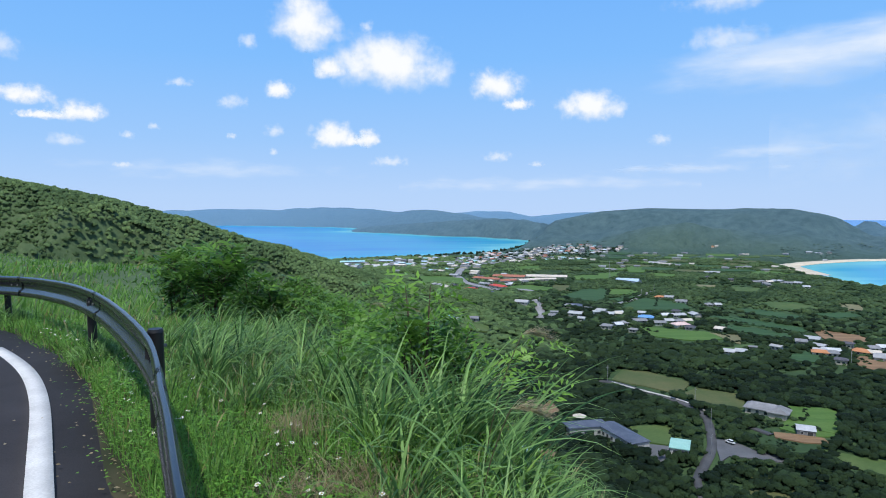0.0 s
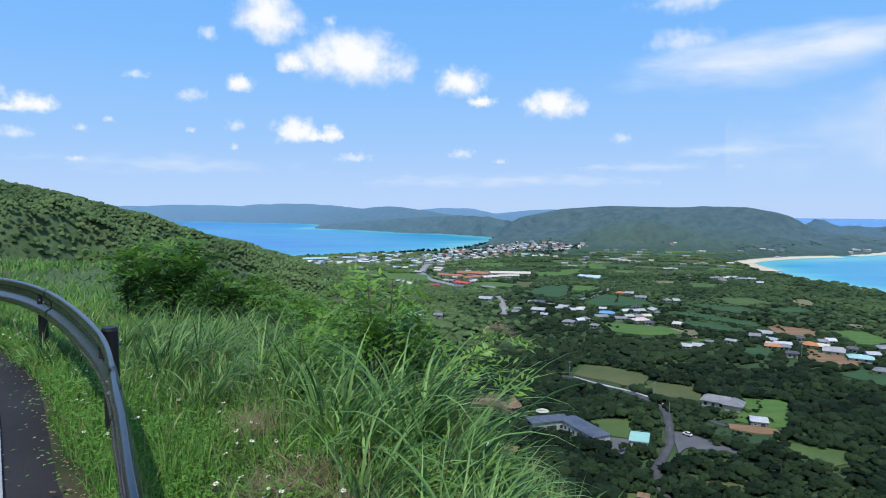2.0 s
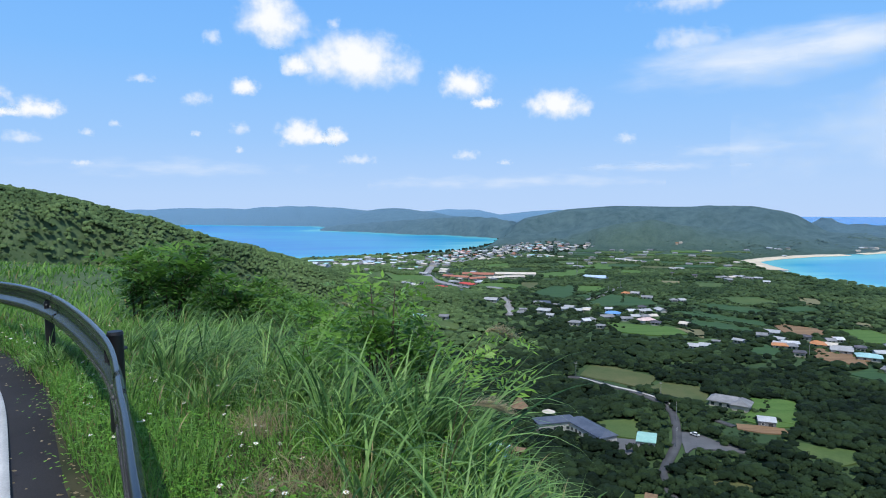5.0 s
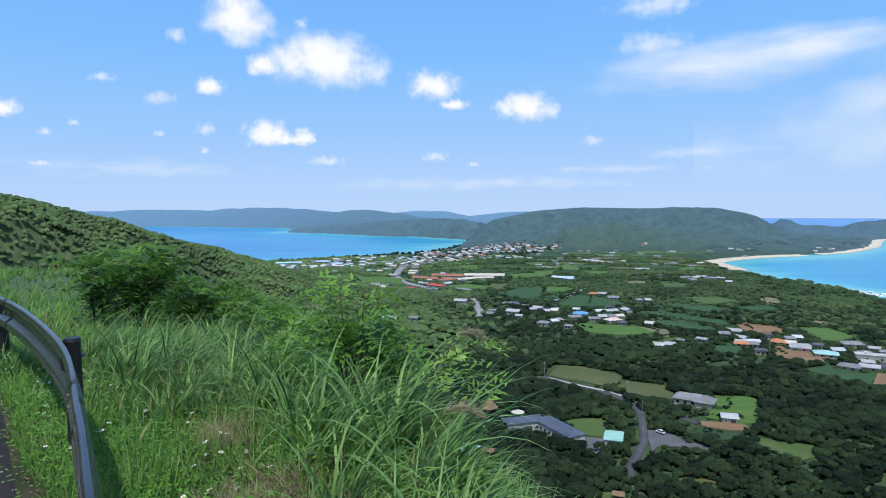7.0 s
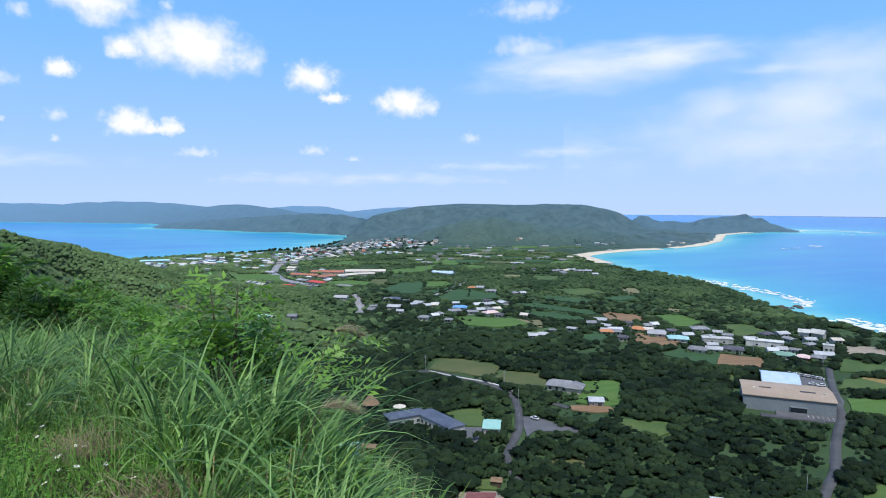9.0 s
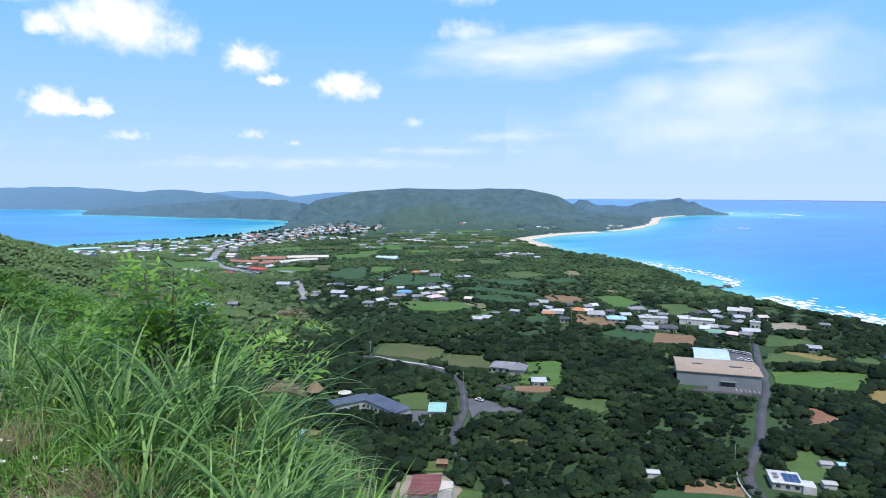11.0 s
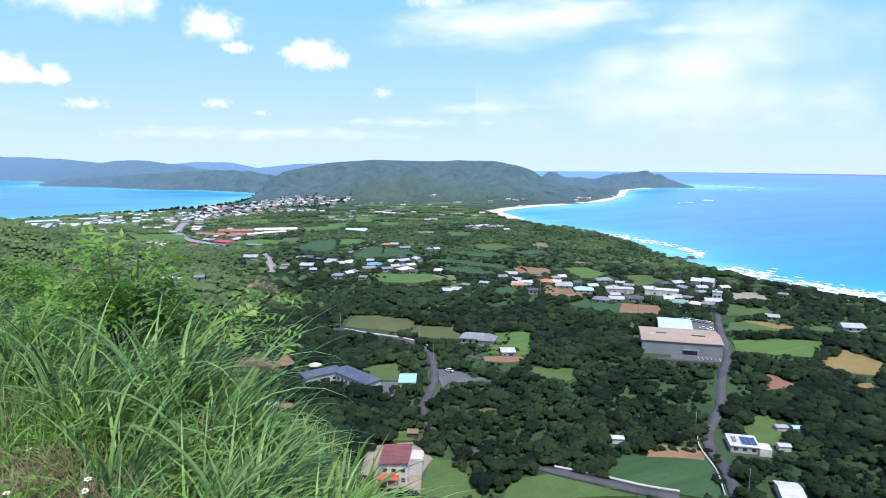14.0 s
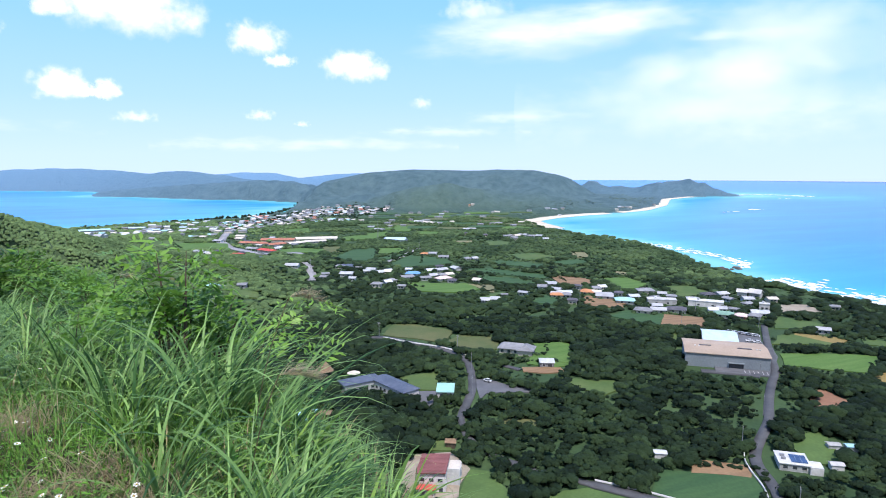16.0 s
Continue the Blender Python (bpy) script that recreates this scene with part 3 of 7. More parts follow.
# ---- the sky's backdrop and the clouds, far behind everything ----
def sky_backdrop():
    """A plain half bowl of sky in the direction of the view, paler towards the horizon."""
    az, el = np.meshgrid(np.radians(np.linspace(-78, 100, 90)), np.radians(np.linspace(-2.5, 44, 40)))
    R = 4930.0
    v = np.stack([R * np.sin(az) * np.cos(el), R * np.cos(az) * np.cos(el), 115 + R * np.sin(el)], -1).reshape(-1, 3)
    i = np.arange(az.size).reshape(az.shape)
    f = np.stack([i[:-1, :-1], i[1:, :-1], i[1:, 1:], i[:-1, 1:]], -1).reshape(-1, 4)
    m = bpy.data.materials.new("open_sky")
    m.use_nodes = True
    n, l = m.node_tree.nodes, m.node_tree.links
    n.remove(n["Principled BSDF"])
    s = n.new("ShaderNodeSeparateXYZ")
    l.new(n.new("ShaderNodeNewGeometry").outputs["Position"], s.inputs[0])
    mr = n.new("ShaderNodeMapRange")
    mr.inputs["From Min"].default_value, mr.inputs["From Max"].default_value = 0.0, R * math.sin(radians(24))
    l.new(s.outputs["Z"], mr.inputs[0])
    c = ramp_of(n, l, mr.outputs[0], [(0.0, (0.52, 0.68, 0.95)), (0.10, (0.49, 0.67, 0.96)), (0.30, (0.36, 0.60, 0.97)), (0.60, (0.235, 0.52, 0.98)), (1.0, (0.16, 0.43, 0.95))])
    em = n.new("ShaderNodeEmission")
    l.new(c, em.inputs[0])
    l.new(em.outputs[0], n["Material Output"].inputs[0])
    tagged(new("backdrop", fast_mesh("backdrop", v, f, m, smooth=True)), "clear blue sky paling to the horizon", "sky", kind="structure")


sky_backdrop()


def cloud_material(name, level, soft, stretch, bottom, strength, tint=(1, 1, 1), grain=2.2):
    """Fluffy vapour drawn as a glowing sheet: thick in the middle, torn at its rim, shade painted in below."""
    m = bpy.data.materials.new(name)
    m.use_nodes = True
    n, l = m.node_tree.nodes, m.node_tree.links
    n.remove(n["Principled BSDF"])
    tc = n.new("ShaderNodeTexCoord")
    s = n.new("ShaderNodeSeparateXYZ")
    wide = n.new("ShaderNodeVectorMath")
    wide.operation = "MULTIPLY_ADD"
    wide.inputs[1].default_value, wide.inputs[2].default_value = (2, 2, 2), (-1, -1, -1)
    l.new(tc.outputs["Generated"], wide.inputs[0])
    l.new(wide.outputs[0], s.inputs[0])

    def math_(op, a, b=0.0, c=0.0):
        k = n.new("ShaderNodeMath")
        k.operation = op
        for i, v in enumerate((a, b, c)):
            if isinstance(v, (int, float)):
                k.inputs[i].default_value = v
            else:
                l.new(v, k.inputs[i])
        return k.outputs[0]

    low = math_("MULTIPLY", math_("MINIMUM", s.outputs["Y"], 0.0), bottom)
    high = math_("MAXIMUM", s.outputs["Y"], 0.0)
    yy = math_("ADD", low, high)
    r = math_("SQRT", math_("ADD", math_("POWER", s.outputs["X"], 2.0), math_("POWER", yy, 2.0)))
    off = n.new("ShaderNodeVectorMath")
    off.operation = "ADD"
    info = n.new("ShaderNodeObjectInfo")
    comb = n.new("ShaderNodeCombineXYZ")
    l.new(math_("MULTIPLY", info.outputs["Random"], 40.0), comb.inputs[0])
    l.new(math_("MULTIPLY", info.outputs["Random"], 17.0), comb.inputs[2])
    mp = n.new("ShaderNodeMapping")
    mp.inputs["Scale"].default_value = stretch
    l.new(tc.outputs["Object"], mp.inputs[0])
    l.new(mp.outputs[0], off.inputs[0])
    l.new(comb.outputs[0], off.inputs[1])
    t = n.new("ShaderNodeTexNoise")
    t.inputs["Scale"].default_value, t.inputs["Detail"].default_value, t.inputs["Roughness"].default_value = grain, 8.0, 0.58
    l.new(off.outputs[0], t.inputs[0])
    body = math_("ADD", math_("SUBTRACT", level, r), math_("MULTIPLY", math_("SUBTRACT", t.outputs[0], 0.5), 1.25))
    mr = n.new("ShaderNodeMapRange")
    mr.interpolation_type = "SMOOTHSTEP"
    mr.inputs["From Min"].default_value, mr.inputs["From Max"].default_value = 0.0, soft
    l.new(body, mr.inputs[0])
    edge = n.new("ShaderNodeMapRange")
    edge.interpolation_type = "SMOOTHSTEP"
    edge.inputs["From Min"].default_value, edge.inputs["From Max"].default_value = 0.6, 0.98
    edge.inputs["To Min"].default_value, edge.inputs["To Max"].default_value = 1.0, 0.0
    l.new(math_("MAXIMUM", math_("ABSOLUTE", s.outputs["X"]), math_("ABSOLUTE", s.outputs["Y"])), edge.inputs[0])
    alpha = math_("MULTIPLY", math_("MULTIPLY", mr.outputs[0], strength), edge.outputs[0])
    # underside shade put into the glow's colour, grey-blue low down
    col = ramp_of(n, l, math_("MULTIPLY_ADD", s.outputs["Y"], 0.5, math_("MULTIPLY_ADD", t.outputs[0], 0.5, 0.25)), [(0.25, (0.78 * tint[0], 0.85 * tint[1], 0.95 * tint[2])), (0.5, tint)])
    em, tr, mx = n.new("ShaderNodeEmission"), n.new("ShaderNodeBsdfTransparent"), n.new("ShaderNodeMixShader")
    l.new(col, em.inputs[0])
    em.inputs[1].default_value = 1.0
    l.new(alpha, mx.inputs[0])
    l.new(tr.outputs[0], mx.inputs[1])
    l.new(em.outputs[0], mx.inputs[2])
    l.new(mx.outputs[0], n["Material Output"].inputs[0])
    return m


CUMULUS = [(-12.1, 15.3, 2.8, 2.4), (-4.7, 12.2, 5.4, 2.7), (-10.0, 11.8, 1.4, 1.1), (4.7, 10.4, 2.4, 1.5), (6.7, 8.8, 1.3, 0.6), (13.2, 8.4, 3.0, 1.5), (-33.3, 8.4, 1.9, 0.9), (-29.9, 7.3, 1.8, 0.9),
           (-32.3, 7.0, 1.6, 0.4), (-14.5, 9.9, 1.2, 0.9), (-9.8, 6.1, 2.0, 1.3), (-6.6, 5.9, 0.9, 0.9), (-8.1, 5.7, 1.1, 0.6)]
FAINT = [(-18.3, 8.8, 1.4, 0.8), (-4.8, 3.9, 1.8, 0.6), (4.9, 4.3, 1.4, 0.6), (19.0, 5.4, 1.0, 0.7), (-22.5, 10.2, 1.1, 0.5), (-30.9, 5.2, 1.4, 0.6), (-34.7, 11.8, 1.4, 1.1), (-14.9, 6.5, 0.9, 0.7),
         (-26.5, 5.8, 0.6, 0.4), (-24.6, 6.6, 0.5, 0.4), (-18.5, 6.0, 0.5, 0.3), (-15.0, 4.7, 0.4, 0.4), (-27.0, 3.4, 0.9, 0.3), (-16.9, 13.8, 0.8, 0.8), (-6.7, 15.4, 0.6, 0.7), (8.5, 3.6, 0.7, 0.3), (23.7, 13.2, 3.3, 1.1), (24.0, 16.2, 4.0, 1.2)]
STREAK = [(28.5, 11.0, 9.0, 2.2), (35.5, 12.0, 8.0, 1.6)]
WISP = [(44.4, 10.3, 7.7, 0.8), (27.5, 4.2, 8.4, 0.9), (21.5, 3.0, 11.2, 0.7), (9.2, 1.9, 22.8, 1.0), (-20, 3.2, 14, 1.2)]
VEIL = [(41.2, 7.5, 8.6, 2.0), (47.2, 7.1, 6.8, 2.6), (43.0, 4.4, 19.0, 3.4), (50.0, 10.0, 10.0, 3.6)]
m_cumulus = cloud_material("cumulus_vapour", 0.86, 0.72, (1, 1, 1), 1.6, 1.0, grain=1.5)
m_faint = cloud_material("thin_cumulus_vapour", 0.75, 0.8, (1, 1, 1), 1.3, 0.55, grain=1.5)
m_wisp = cloud_material("streaky_high_cloud", 0.55, 0.8, (0.35, 1.3, 1), 1.0, 0.36, grain=1.3)
m_streak = cloud_material("torn_high_cloud", 0.8, 1.0, (0.3, 1.1, 1), 1.0, 0.75, grain=1.2)
m_veil = cloud_material("soft_hazy_cloud", 0.75, 0.9, (0.5, 1.0, 1), 1.0, 0.42, grain=1.5)


def cloud(az, el, w, h, material, label, far):
    R, a, e = far, radians(az), radians(el)
    at = Vector((R * math.sin(a) * math.cos(e), R * math.cos(a) * math.cos(e), 115 + R * math.sin(e)))
    n = 6
    gx, gy = np.meshgrid(np.linspace(-1, 1, n), np.linspace(-1, 1, n))
    i = np.arange(n * n).reshape(n, n)
    f = np.stack([i[:-1, :-1], i[:-1, 1:], i[1:, 1:], i[1:, :-1]], -1).reshape(-1, 4)
    ob = new("cloud", fast_mesh("cloud", np.stack([gx.ravel() * w / h, gy.ravel(), 0.02 * (gx ** 2 + gy ** 2).ravel()], -1), f, material))
    turn = (Vector((0, 0, 115)) - at).to_track_quat("Z", "Y").to_matrix().to_4x4()
    ob.matrix_world = Matrix.Translation(at) @ turn @ Matrix.Scale(R * math.tan(radians(h)) * 1.5, 4)
    return tagged(ob, label, "cloud", "clouds", "structure")


for c in CUMULUS:
    cloud(*c, m_cumulus, "bright white fair-weather cumulus cloud in blue sky", 4600)
for c in FAINT:
    cloud(*c, m_faint, "small thin white scrap of cloud in blue sky", 4650)
for c in STREAK:
    cloud(*c, m_streak, "long torn streak of white high cloud", 4780)
for c in WISP:
    cloud(*c, m_wisp, "thin streaky white high cloud", 4800)
for c in VEIL:
    cloud(*c, m_veil, "broad soft white bank of hazy cloud", 4750)

# ---- fields, yards, lanes ----
taken = np.zeros((1100, 900), bool)      # 2 m cells from (-500, 60): what trees must leave clear to be seen


def mark(poly, pad=0.0):
    xs, ys = [p[0] for p in poly], [p[1] for p in poly]
    i0, i1 = int((min(xs) - pad + 500) / 2), int((max(xs) + pad + 500) / 2) + 1
    j0, j1 = int((min(ys) - pad - 60) / 2), int((max(ys) + pad - 60) / 2) + 1
    i0, j0, i1, j1 = max(i0, 0), max(j0, 0), min(i1, 1100), min(j1, 900)
    if i1 <= i0 or j1 <= j0:
        return
    x, y = np.meshgrid(np.arange(i0, i1) * 2 - 499.0, np.arange(j0, j1) * 2 + 61.0, indexing="ij")
    hit = inside(list(poly), x, y)
    if pad < 0:
        hit &= along(list(poly) + [poly[0]], x, y)[0] > -pad
    elif pad:
        hit |= along(list(poly) + [poly[0]], x, y)[0] < pad
    taken[i0:i1, j0:j1] |= hit


FIELD_WORDS = {"lawn": "mown green lawn", "grass": "green pasture among trees", "bright_grass": "bright green field of young cane", "crop": "dark green sugar cane field", "dry_grass": "dry yellow-green pasture",
               "ochre": "ochre stubble field", "soil": "bare brown ploughed field", "red_soil": "patch of bare red earth", "field_tan": "pale fallow field", "sand": "pale gravel yard round a house",
               "beach": "pale sandy beach beside turquoise water", "asphalt": "grey asphalt car park"}
lift = [0]
hedged = []


def draped(name, poly, material, rise, grid=6, wobble=True):
    """A flat piece of ground laid on the land: a ring of edge points, uneven as field edges are, filled and draped."""
    pts = []
    for (x0, y0), (x1, y1) in zip(poly, poly[1:] + poly[:1]):
        k = max(1, int(math.hypot(x1 - x0, y1 - y0) / 9))
        for i in range(k):
            u = i / k
            x, y = x0 + (x1 - x0) * u, y0 + (y1 - y0) * u
            if wobble:
                x, y = x + rng.normal(0, 0.7), y + rng.normal(0, 0.7)
            pts.append((x, y))
    arr = np.array(pts)
    z = np.maximum(land_z(arr[:, 0], arr[:, 1]), 0.1) + rise
    bm = bmesh.new()
    top = [bm.verts.new((x, y, zz)) for (x, y), zz in zip(pts, z)]
    low = [bm.verts.new((x, y, zz - rise - 0.3)) for (x, y), zz in zip(pts, z)]
    f = bm.faces.new(top)
    for i in range(len(top)):
        j = (i + 1) % len(top)
        bm.faces.new((low[i], low[j], top[j], top[i]))
    bmesh.ops.triangulate(bm, faces=[f])
    return bm_mesh(name, bm, material)


def field(kind, poly):
    lift[0] += 1
    name = {"beach": "beach", "asphalt": "car_park", "sand": "yard", "lawn": "lawn"}.get(kind, "field")
    ob = new(name, draped(name, poly, M[kind], 0.5 + 0.006 * lift[0]))
    tagged(ob, FIELD_WORDS[kind], {"car_park": "car park"}.get(name, name), kind="structure")
    if kind == "dry_grass" and poly[0][0] == 119:
        return ob
    mark(poly, -0.4)
    if kind in ("crop", "bright_grass", "grass", "field_tan", "soil"):
        hedged.append(poly)
    return ob


def ribbon(line, width, rise, every=4.0, z_of=None, offset=0.0):
    """A strip along a line: verts and quads."""
    line = np.array(line, float)
    seg = np.hypot(*np.diff(line, axis=0).T)
    s = np.concatenate([[0], np.cumsum(seg)])
    u = np.linspace(0, s[-1], max(3, int(s[-1] / every)))
    x, y = np.interp(u, s, line[:, 0]), np.interp(u, s, line[:, 1])
    for _ in range(3):
        x[1:-1], y[1:-1] = (x[:-2] + 2 * x[1:-1] + x[2:]) / 4, (y[:-2] + 2 * y[1:-1] + y[2:]) / 4
    tx, ty = np.gradient(x), np.gradient(y)
    k = np.hypot(tx, ty)
    nx, ny = ty / k, -tx / k
    x, y = x + nx * offset, y + ny * offset
    z = (z_of or land_z)(x, y) + rise
    L = np.stack([x - nx * width / 2, y - ny * width / 2, z], -1)
    R = np.stack([x + nx * width / 2, y + ny * width / 2, z], -1)
    n = len(x)
    v = np.concatenate([L, R, L - [0, 0, 0.6], R - [0, 0, 0.6]])
    i = np.arange(n - 1)
    f = np.concatenate([np.stack([i, i + n, i + n + 1, i + 1], -1), np.stack([i, i + 1, i + 1 + 2 * n, i + 2 * n], -1), np.stack([i + n, i + 3 * n, i + 3 * n + 1, i + n + 1], -1)])
    return v, f, np.stack([x, y], -1)


def road(width, line, pad=0.0):
    v, f, mid = ribbon(line, width, 0.72)
    ob = new("road", fast_mesh("road", v, f, M["lane" if width < 6 else "main_road"]))
    tagged(ob, "narrow grey asphalt country lane" if width < 6 else "broad sun-bleached grey road past the fields", "road", kind="structure")
    for p in mid:
        mark([(p[0] - width * 0.4, p[1] - width * 0.4), (p[0] + width * 0.4, p[1] - width * 0.4), (p[0] + width * 0.4, p[1] + width * 0.4), (p[0] - width * 0.4, p[1] + width * 0.4)], pad)
    return mid


field('lawn', [(83, 192), (89, 189), (90, 164), (87, 162), (68, 170), (79, 185)])
field('lawn', [(40, 229), (50, 232), (56, 227), (48, 203), (39, 197), (37, 204)])
field('grass', [(76, 219), (86, 216), (83, 208), (74, 212)])
field('sand', [(66, 211), (81, 208), (83, 192), (70, 173), (56, 182), (55, 188)])
field('dry_grass', [(114, 396), (129, 389), (147, 364), (132, 343), (102, 372)])
field('dry_grass', [(133, 343), (146, 355), (167, 339), (155, 317), (140, 322)])
field('bright_grass', [(178, 323), (201, 315), (196, 300), (179, 277), (168, 277), (158, 289), (170, 303)])
field('soil', [(153, 285), (173, 275), (171, 268), (160, 270), (150, 278)])
field('dry_grass', [(119, 236), (136, 232), (131, 221), (120, 212), (108, 210), (112, 226)])
field('grass', [(101, 168), (110, 163), (106, 157), (99, 162)])
field('asphalt', [(123, 276), (130, 274), (132, 264), (142, 254), (139, 250), (130, 254), (121, 256), (114, 251)])
field('asphalt', [(89, 272), (100, 269), (93, 255), (88, 251), (87, 261)])
field('grass', [(88, 294), (109, 294), (100, 269), (90, 274)])
field('crop', [(144, 166), (173, 149), (155, 130), (127, 151)])
field('soil', [(159, 166), (164, 168), (177, 157), (171, 150), (154, 161)])
field('bright_grass', [(301, 253), (328, 241), (350, 226), (315, 210), (285, 236)])
field('ochre', [(310, 205), (342, 212), (338, 190), (315, 176), (301, 193)])
field('ochre', [(294, 177), (307, 171), (298, 166), (288, 172)])
field('red_soil', [(260, 201), (271, 202), (266, 183), (260, 180), (244, 187)])
field('lawn', [(214, 171), (227, 167), (208, 145), (198, 150), (203, 162)])
field('asphalt', [(313, 301), (323, 285), (304, 267), (294, 277)])
field('asphalt', [(303, 265), (308, 263), (271, 227), (265, 229)])
field('soil', [(305, 356), (325, 338), (311, 316), (284, 332)])
field('crop', [(265, 362), (290, 377), (308, 357), (283, 332)])
field('soil', [(279, 423), (301, 402), (293, 382), (272, 396)])
field('soil', [(315, 524), (336, 498), (328, 467), (300, 476)])
field('bright_grass', [(352, 491), (375, 489), (372, 456), (349, 440), (337, 448)])
field('grass', [(377, 441), (400, 435), (394, 399), (360, 399)])
field('sand', [(410, 347), (428, 337), (414, 314), (392, 329)])
field('grass', [(374, 321), (384, 300), (386, 283), (346, 296)])
field('ochre', [(347, 283), (366, 260), (350, 253), (333, 271)])
field('grass', [(333, 284), (343, 280), (349, 252), (314, 268)])
field('grass', [(378, 262), (381, 243), (372, 237), (361, 247)])
field('lawn', [(102, 167), (114, 165), (124, 152), (132, 141), (94, 158)])
field('grass', [(163, 262), (187, 248), (180, 237), (168, 233), (163, 250)])
field('bright_grass', [(188, 319), (199, 314), (194, 295), (179, 279), (170, 288)])
field('grass', [(274, 309), (282, 310), (268, 294), (258, 294)])
field('bright_grass', [(351, 493), (367, 489), (376, 473), (352, 442), (340, 443)])
field('soil', [(308, 515), (319, 521), (336, 486), (322, 471), (299, 482)])
field('soil', [(280, 425), (292, 429), (307, 399), (300, 391), (272, 403)])
field('crop', [(236, 426), (258, 442), (277, 435), (250, 411), (237, 416)])
field('grass', [(202, 451), (230, 464), (232, 452), (206, 429)])
field('bright_grass', [(168, 530), (189, 520), (218, 508), (218, 482), (191, 476), (167, 491)])
field('field_tan', [(217, 505), (240, 496), (223, 465), (220, 473)])
field('crop', [(181, 633), (226, 695), (258, 662), (249, 625), (212, 617)])
field('bright_grass', [(209, 780), (243, 767), (224, 724), (196, 732)])
field('crop', [(195, 784), (207, 780), (186, 700), (173, 694)])
field('crop', [(178, 694), (223, 713), (191, 675)])
field('crop', [(246, 584), (270, 584), (291, 555), (311, 525), (298, 511), (262, 547)])
field('crop', [(240, 549), (262, 530), (283, 498), (270, 485), (240, 517)])
field('crop', [(296, 631), (319, 616), (336, 584), (320, 563), (294, 605)])
field('grass', [(333, 664), (377, 664), (381, 624), (332, 615)])
field('field_tan', [(417, 654), (431, 641), (414, 608), (399, 614)])
field('crop', [(352, 599), (391, 601), (399, 582), (364, 573)])
field('field_tan', [(383, 522), (391, 511), (385, 497), (378, 504)])
field('field_tan', [(331, 818), (355, 809), (347, 794), (324, 794)])
field('grass', [(368, 795), (402, 779), (382, 744), (354, 752)])
field('bright_grass', [(323, 1085), (357, 1088), (339, 1009), (304, 996)])
field('bright_grass', [(325, 968), (356, 943), (341, 913), (314, 924)])
field('bright_grass', [(239, 961), (278, 983), (257, 920), (226, 909)])
field('bright_grass', [(486, 986), (510, 990), (484, 924), (465, 936)])
field('bright_grass', [(84, 807), (114, 819), (141, 793), (125, 748), (88, 745)])
field('bright_grass', [(-45, 937), (-6, 925), (28, 899), (28, 821), (-3, 865), (-29, 845)])
field('grass', [(-83, 965), (-47, 981), (-26, 939), (-49, 897), (-75, 914)])
field('bright_grass', [(37, 763), (58, 764), (70, 726), (49, 705)])
field('bright_grass', [(187, 925), (217, 942), (259, 926), (231, 891), (188, 881)])
field('bright_grass', [(313, 1063), (349, 1046), (314, 974), (293, 984)])
field('bright_grass', [(127, 1074), (171, 1091), (161, 1025), (124, 1017)])
field('bright_grass', [(8, 739), (20, 743), (24, 695), (9, 689)])
field('crop', [(142, 727), (180, 780), (202, 771), (186, 708), (166, 677), (135, 691)])
field('bright_grass', [(209, 776), (245, 767), (218, 725), (197, 731)])
field('crop', [(189, 652), (226, 699), (235, 685), (213, 621), (184, 616)])
field('dry_grass', [(143, 822), (166, 818), (152, 758), (136, 765)])
field('dry_grass', [(-29, 546), (-12, 544), (-13, 524), (-26, 522)])
field('dry_grass', [(-19, 546), (-1, 548), (1, 518), (-21, 520)])
field('grass', [(14, 512), (37, 508), (35, 486), (13, 487)])
road(4.0, [(94, 371), (102, 368), (111, 352), (122, 338), (129, 324), (131, 310), (128, 295), (122, 279), (117, 266), (110, 254), (103, 244), (98, 235)], 1.2)
v, f, _ = ribbon([(98, 236), (94, 223), (92, 211), (95, 198), (104, 183), (117, 167)], 3.0, 0.72)
tagged(new("road", fast_mesh("road", v, f, M["lane"])), "narrow overgrown asphalt lane between trees", "road", kind="structure")
road(4.0, [(347, 305), (320, 279), (292, 251), (272, 230), (249, 213), (230, 197), (216, 184), (193, 169), (181, 160), (176, 151), (172, 142), (160, 128)], 1.2)
road(4, [(117, 167), (127, 155), (136, 143), (144, 136)], 1.5)
road(3, [(139, 299), (146, 291), (150, 280)])
road(9, [(90, 574), (95, 609), (97, 642), (96, 656)])
road(11, [(52, 1135), (30, 1030), (20, 930), (30, 850), (52, 800), (82, 755), (105, 735)], 3.0)
road(6, [(178, 656), (209, 685), (239, 736), (258, 761)])
road(5, [(258, 227), (255, 234), (245, 238), (237, 245)])
field('beach', [(571, 896), (589, 888), (574, 867), (557, 869)])


def beach(line, width, offset):
    v, f, mid = ribbon(line, width, 0.0, every=12, z_of=lambda x, y: np.full(x.shape, 1.1), offset=offset)
    v[:, 2] += np.where(np.arange(len(v)) < len(mid), 0.9, 0.0)
    tagged(new("beach", fast_mesh("beach", v, f, M["beach"])), FIELD_WORDS["beach"], "beach", kind="structure")
    for p in mid:
        mark([(p[0] - 14, p[1] - 14), (p[0] + 14, p[1] - 14), (p[0] + 14, p[1] + 14), (p[0] - 14, p[1] + 14)])


beach([(590, 985), (604, 1066), (622, 1140), (698, 1192), (800, 1236), (890, 1248)], 42, 2)
beach([(930, 1262), (1043, 1306), (1219, 1446), (1330, 1570), (1438, 1685), (1560, 1748), (1660, 1784)], 44, -4)


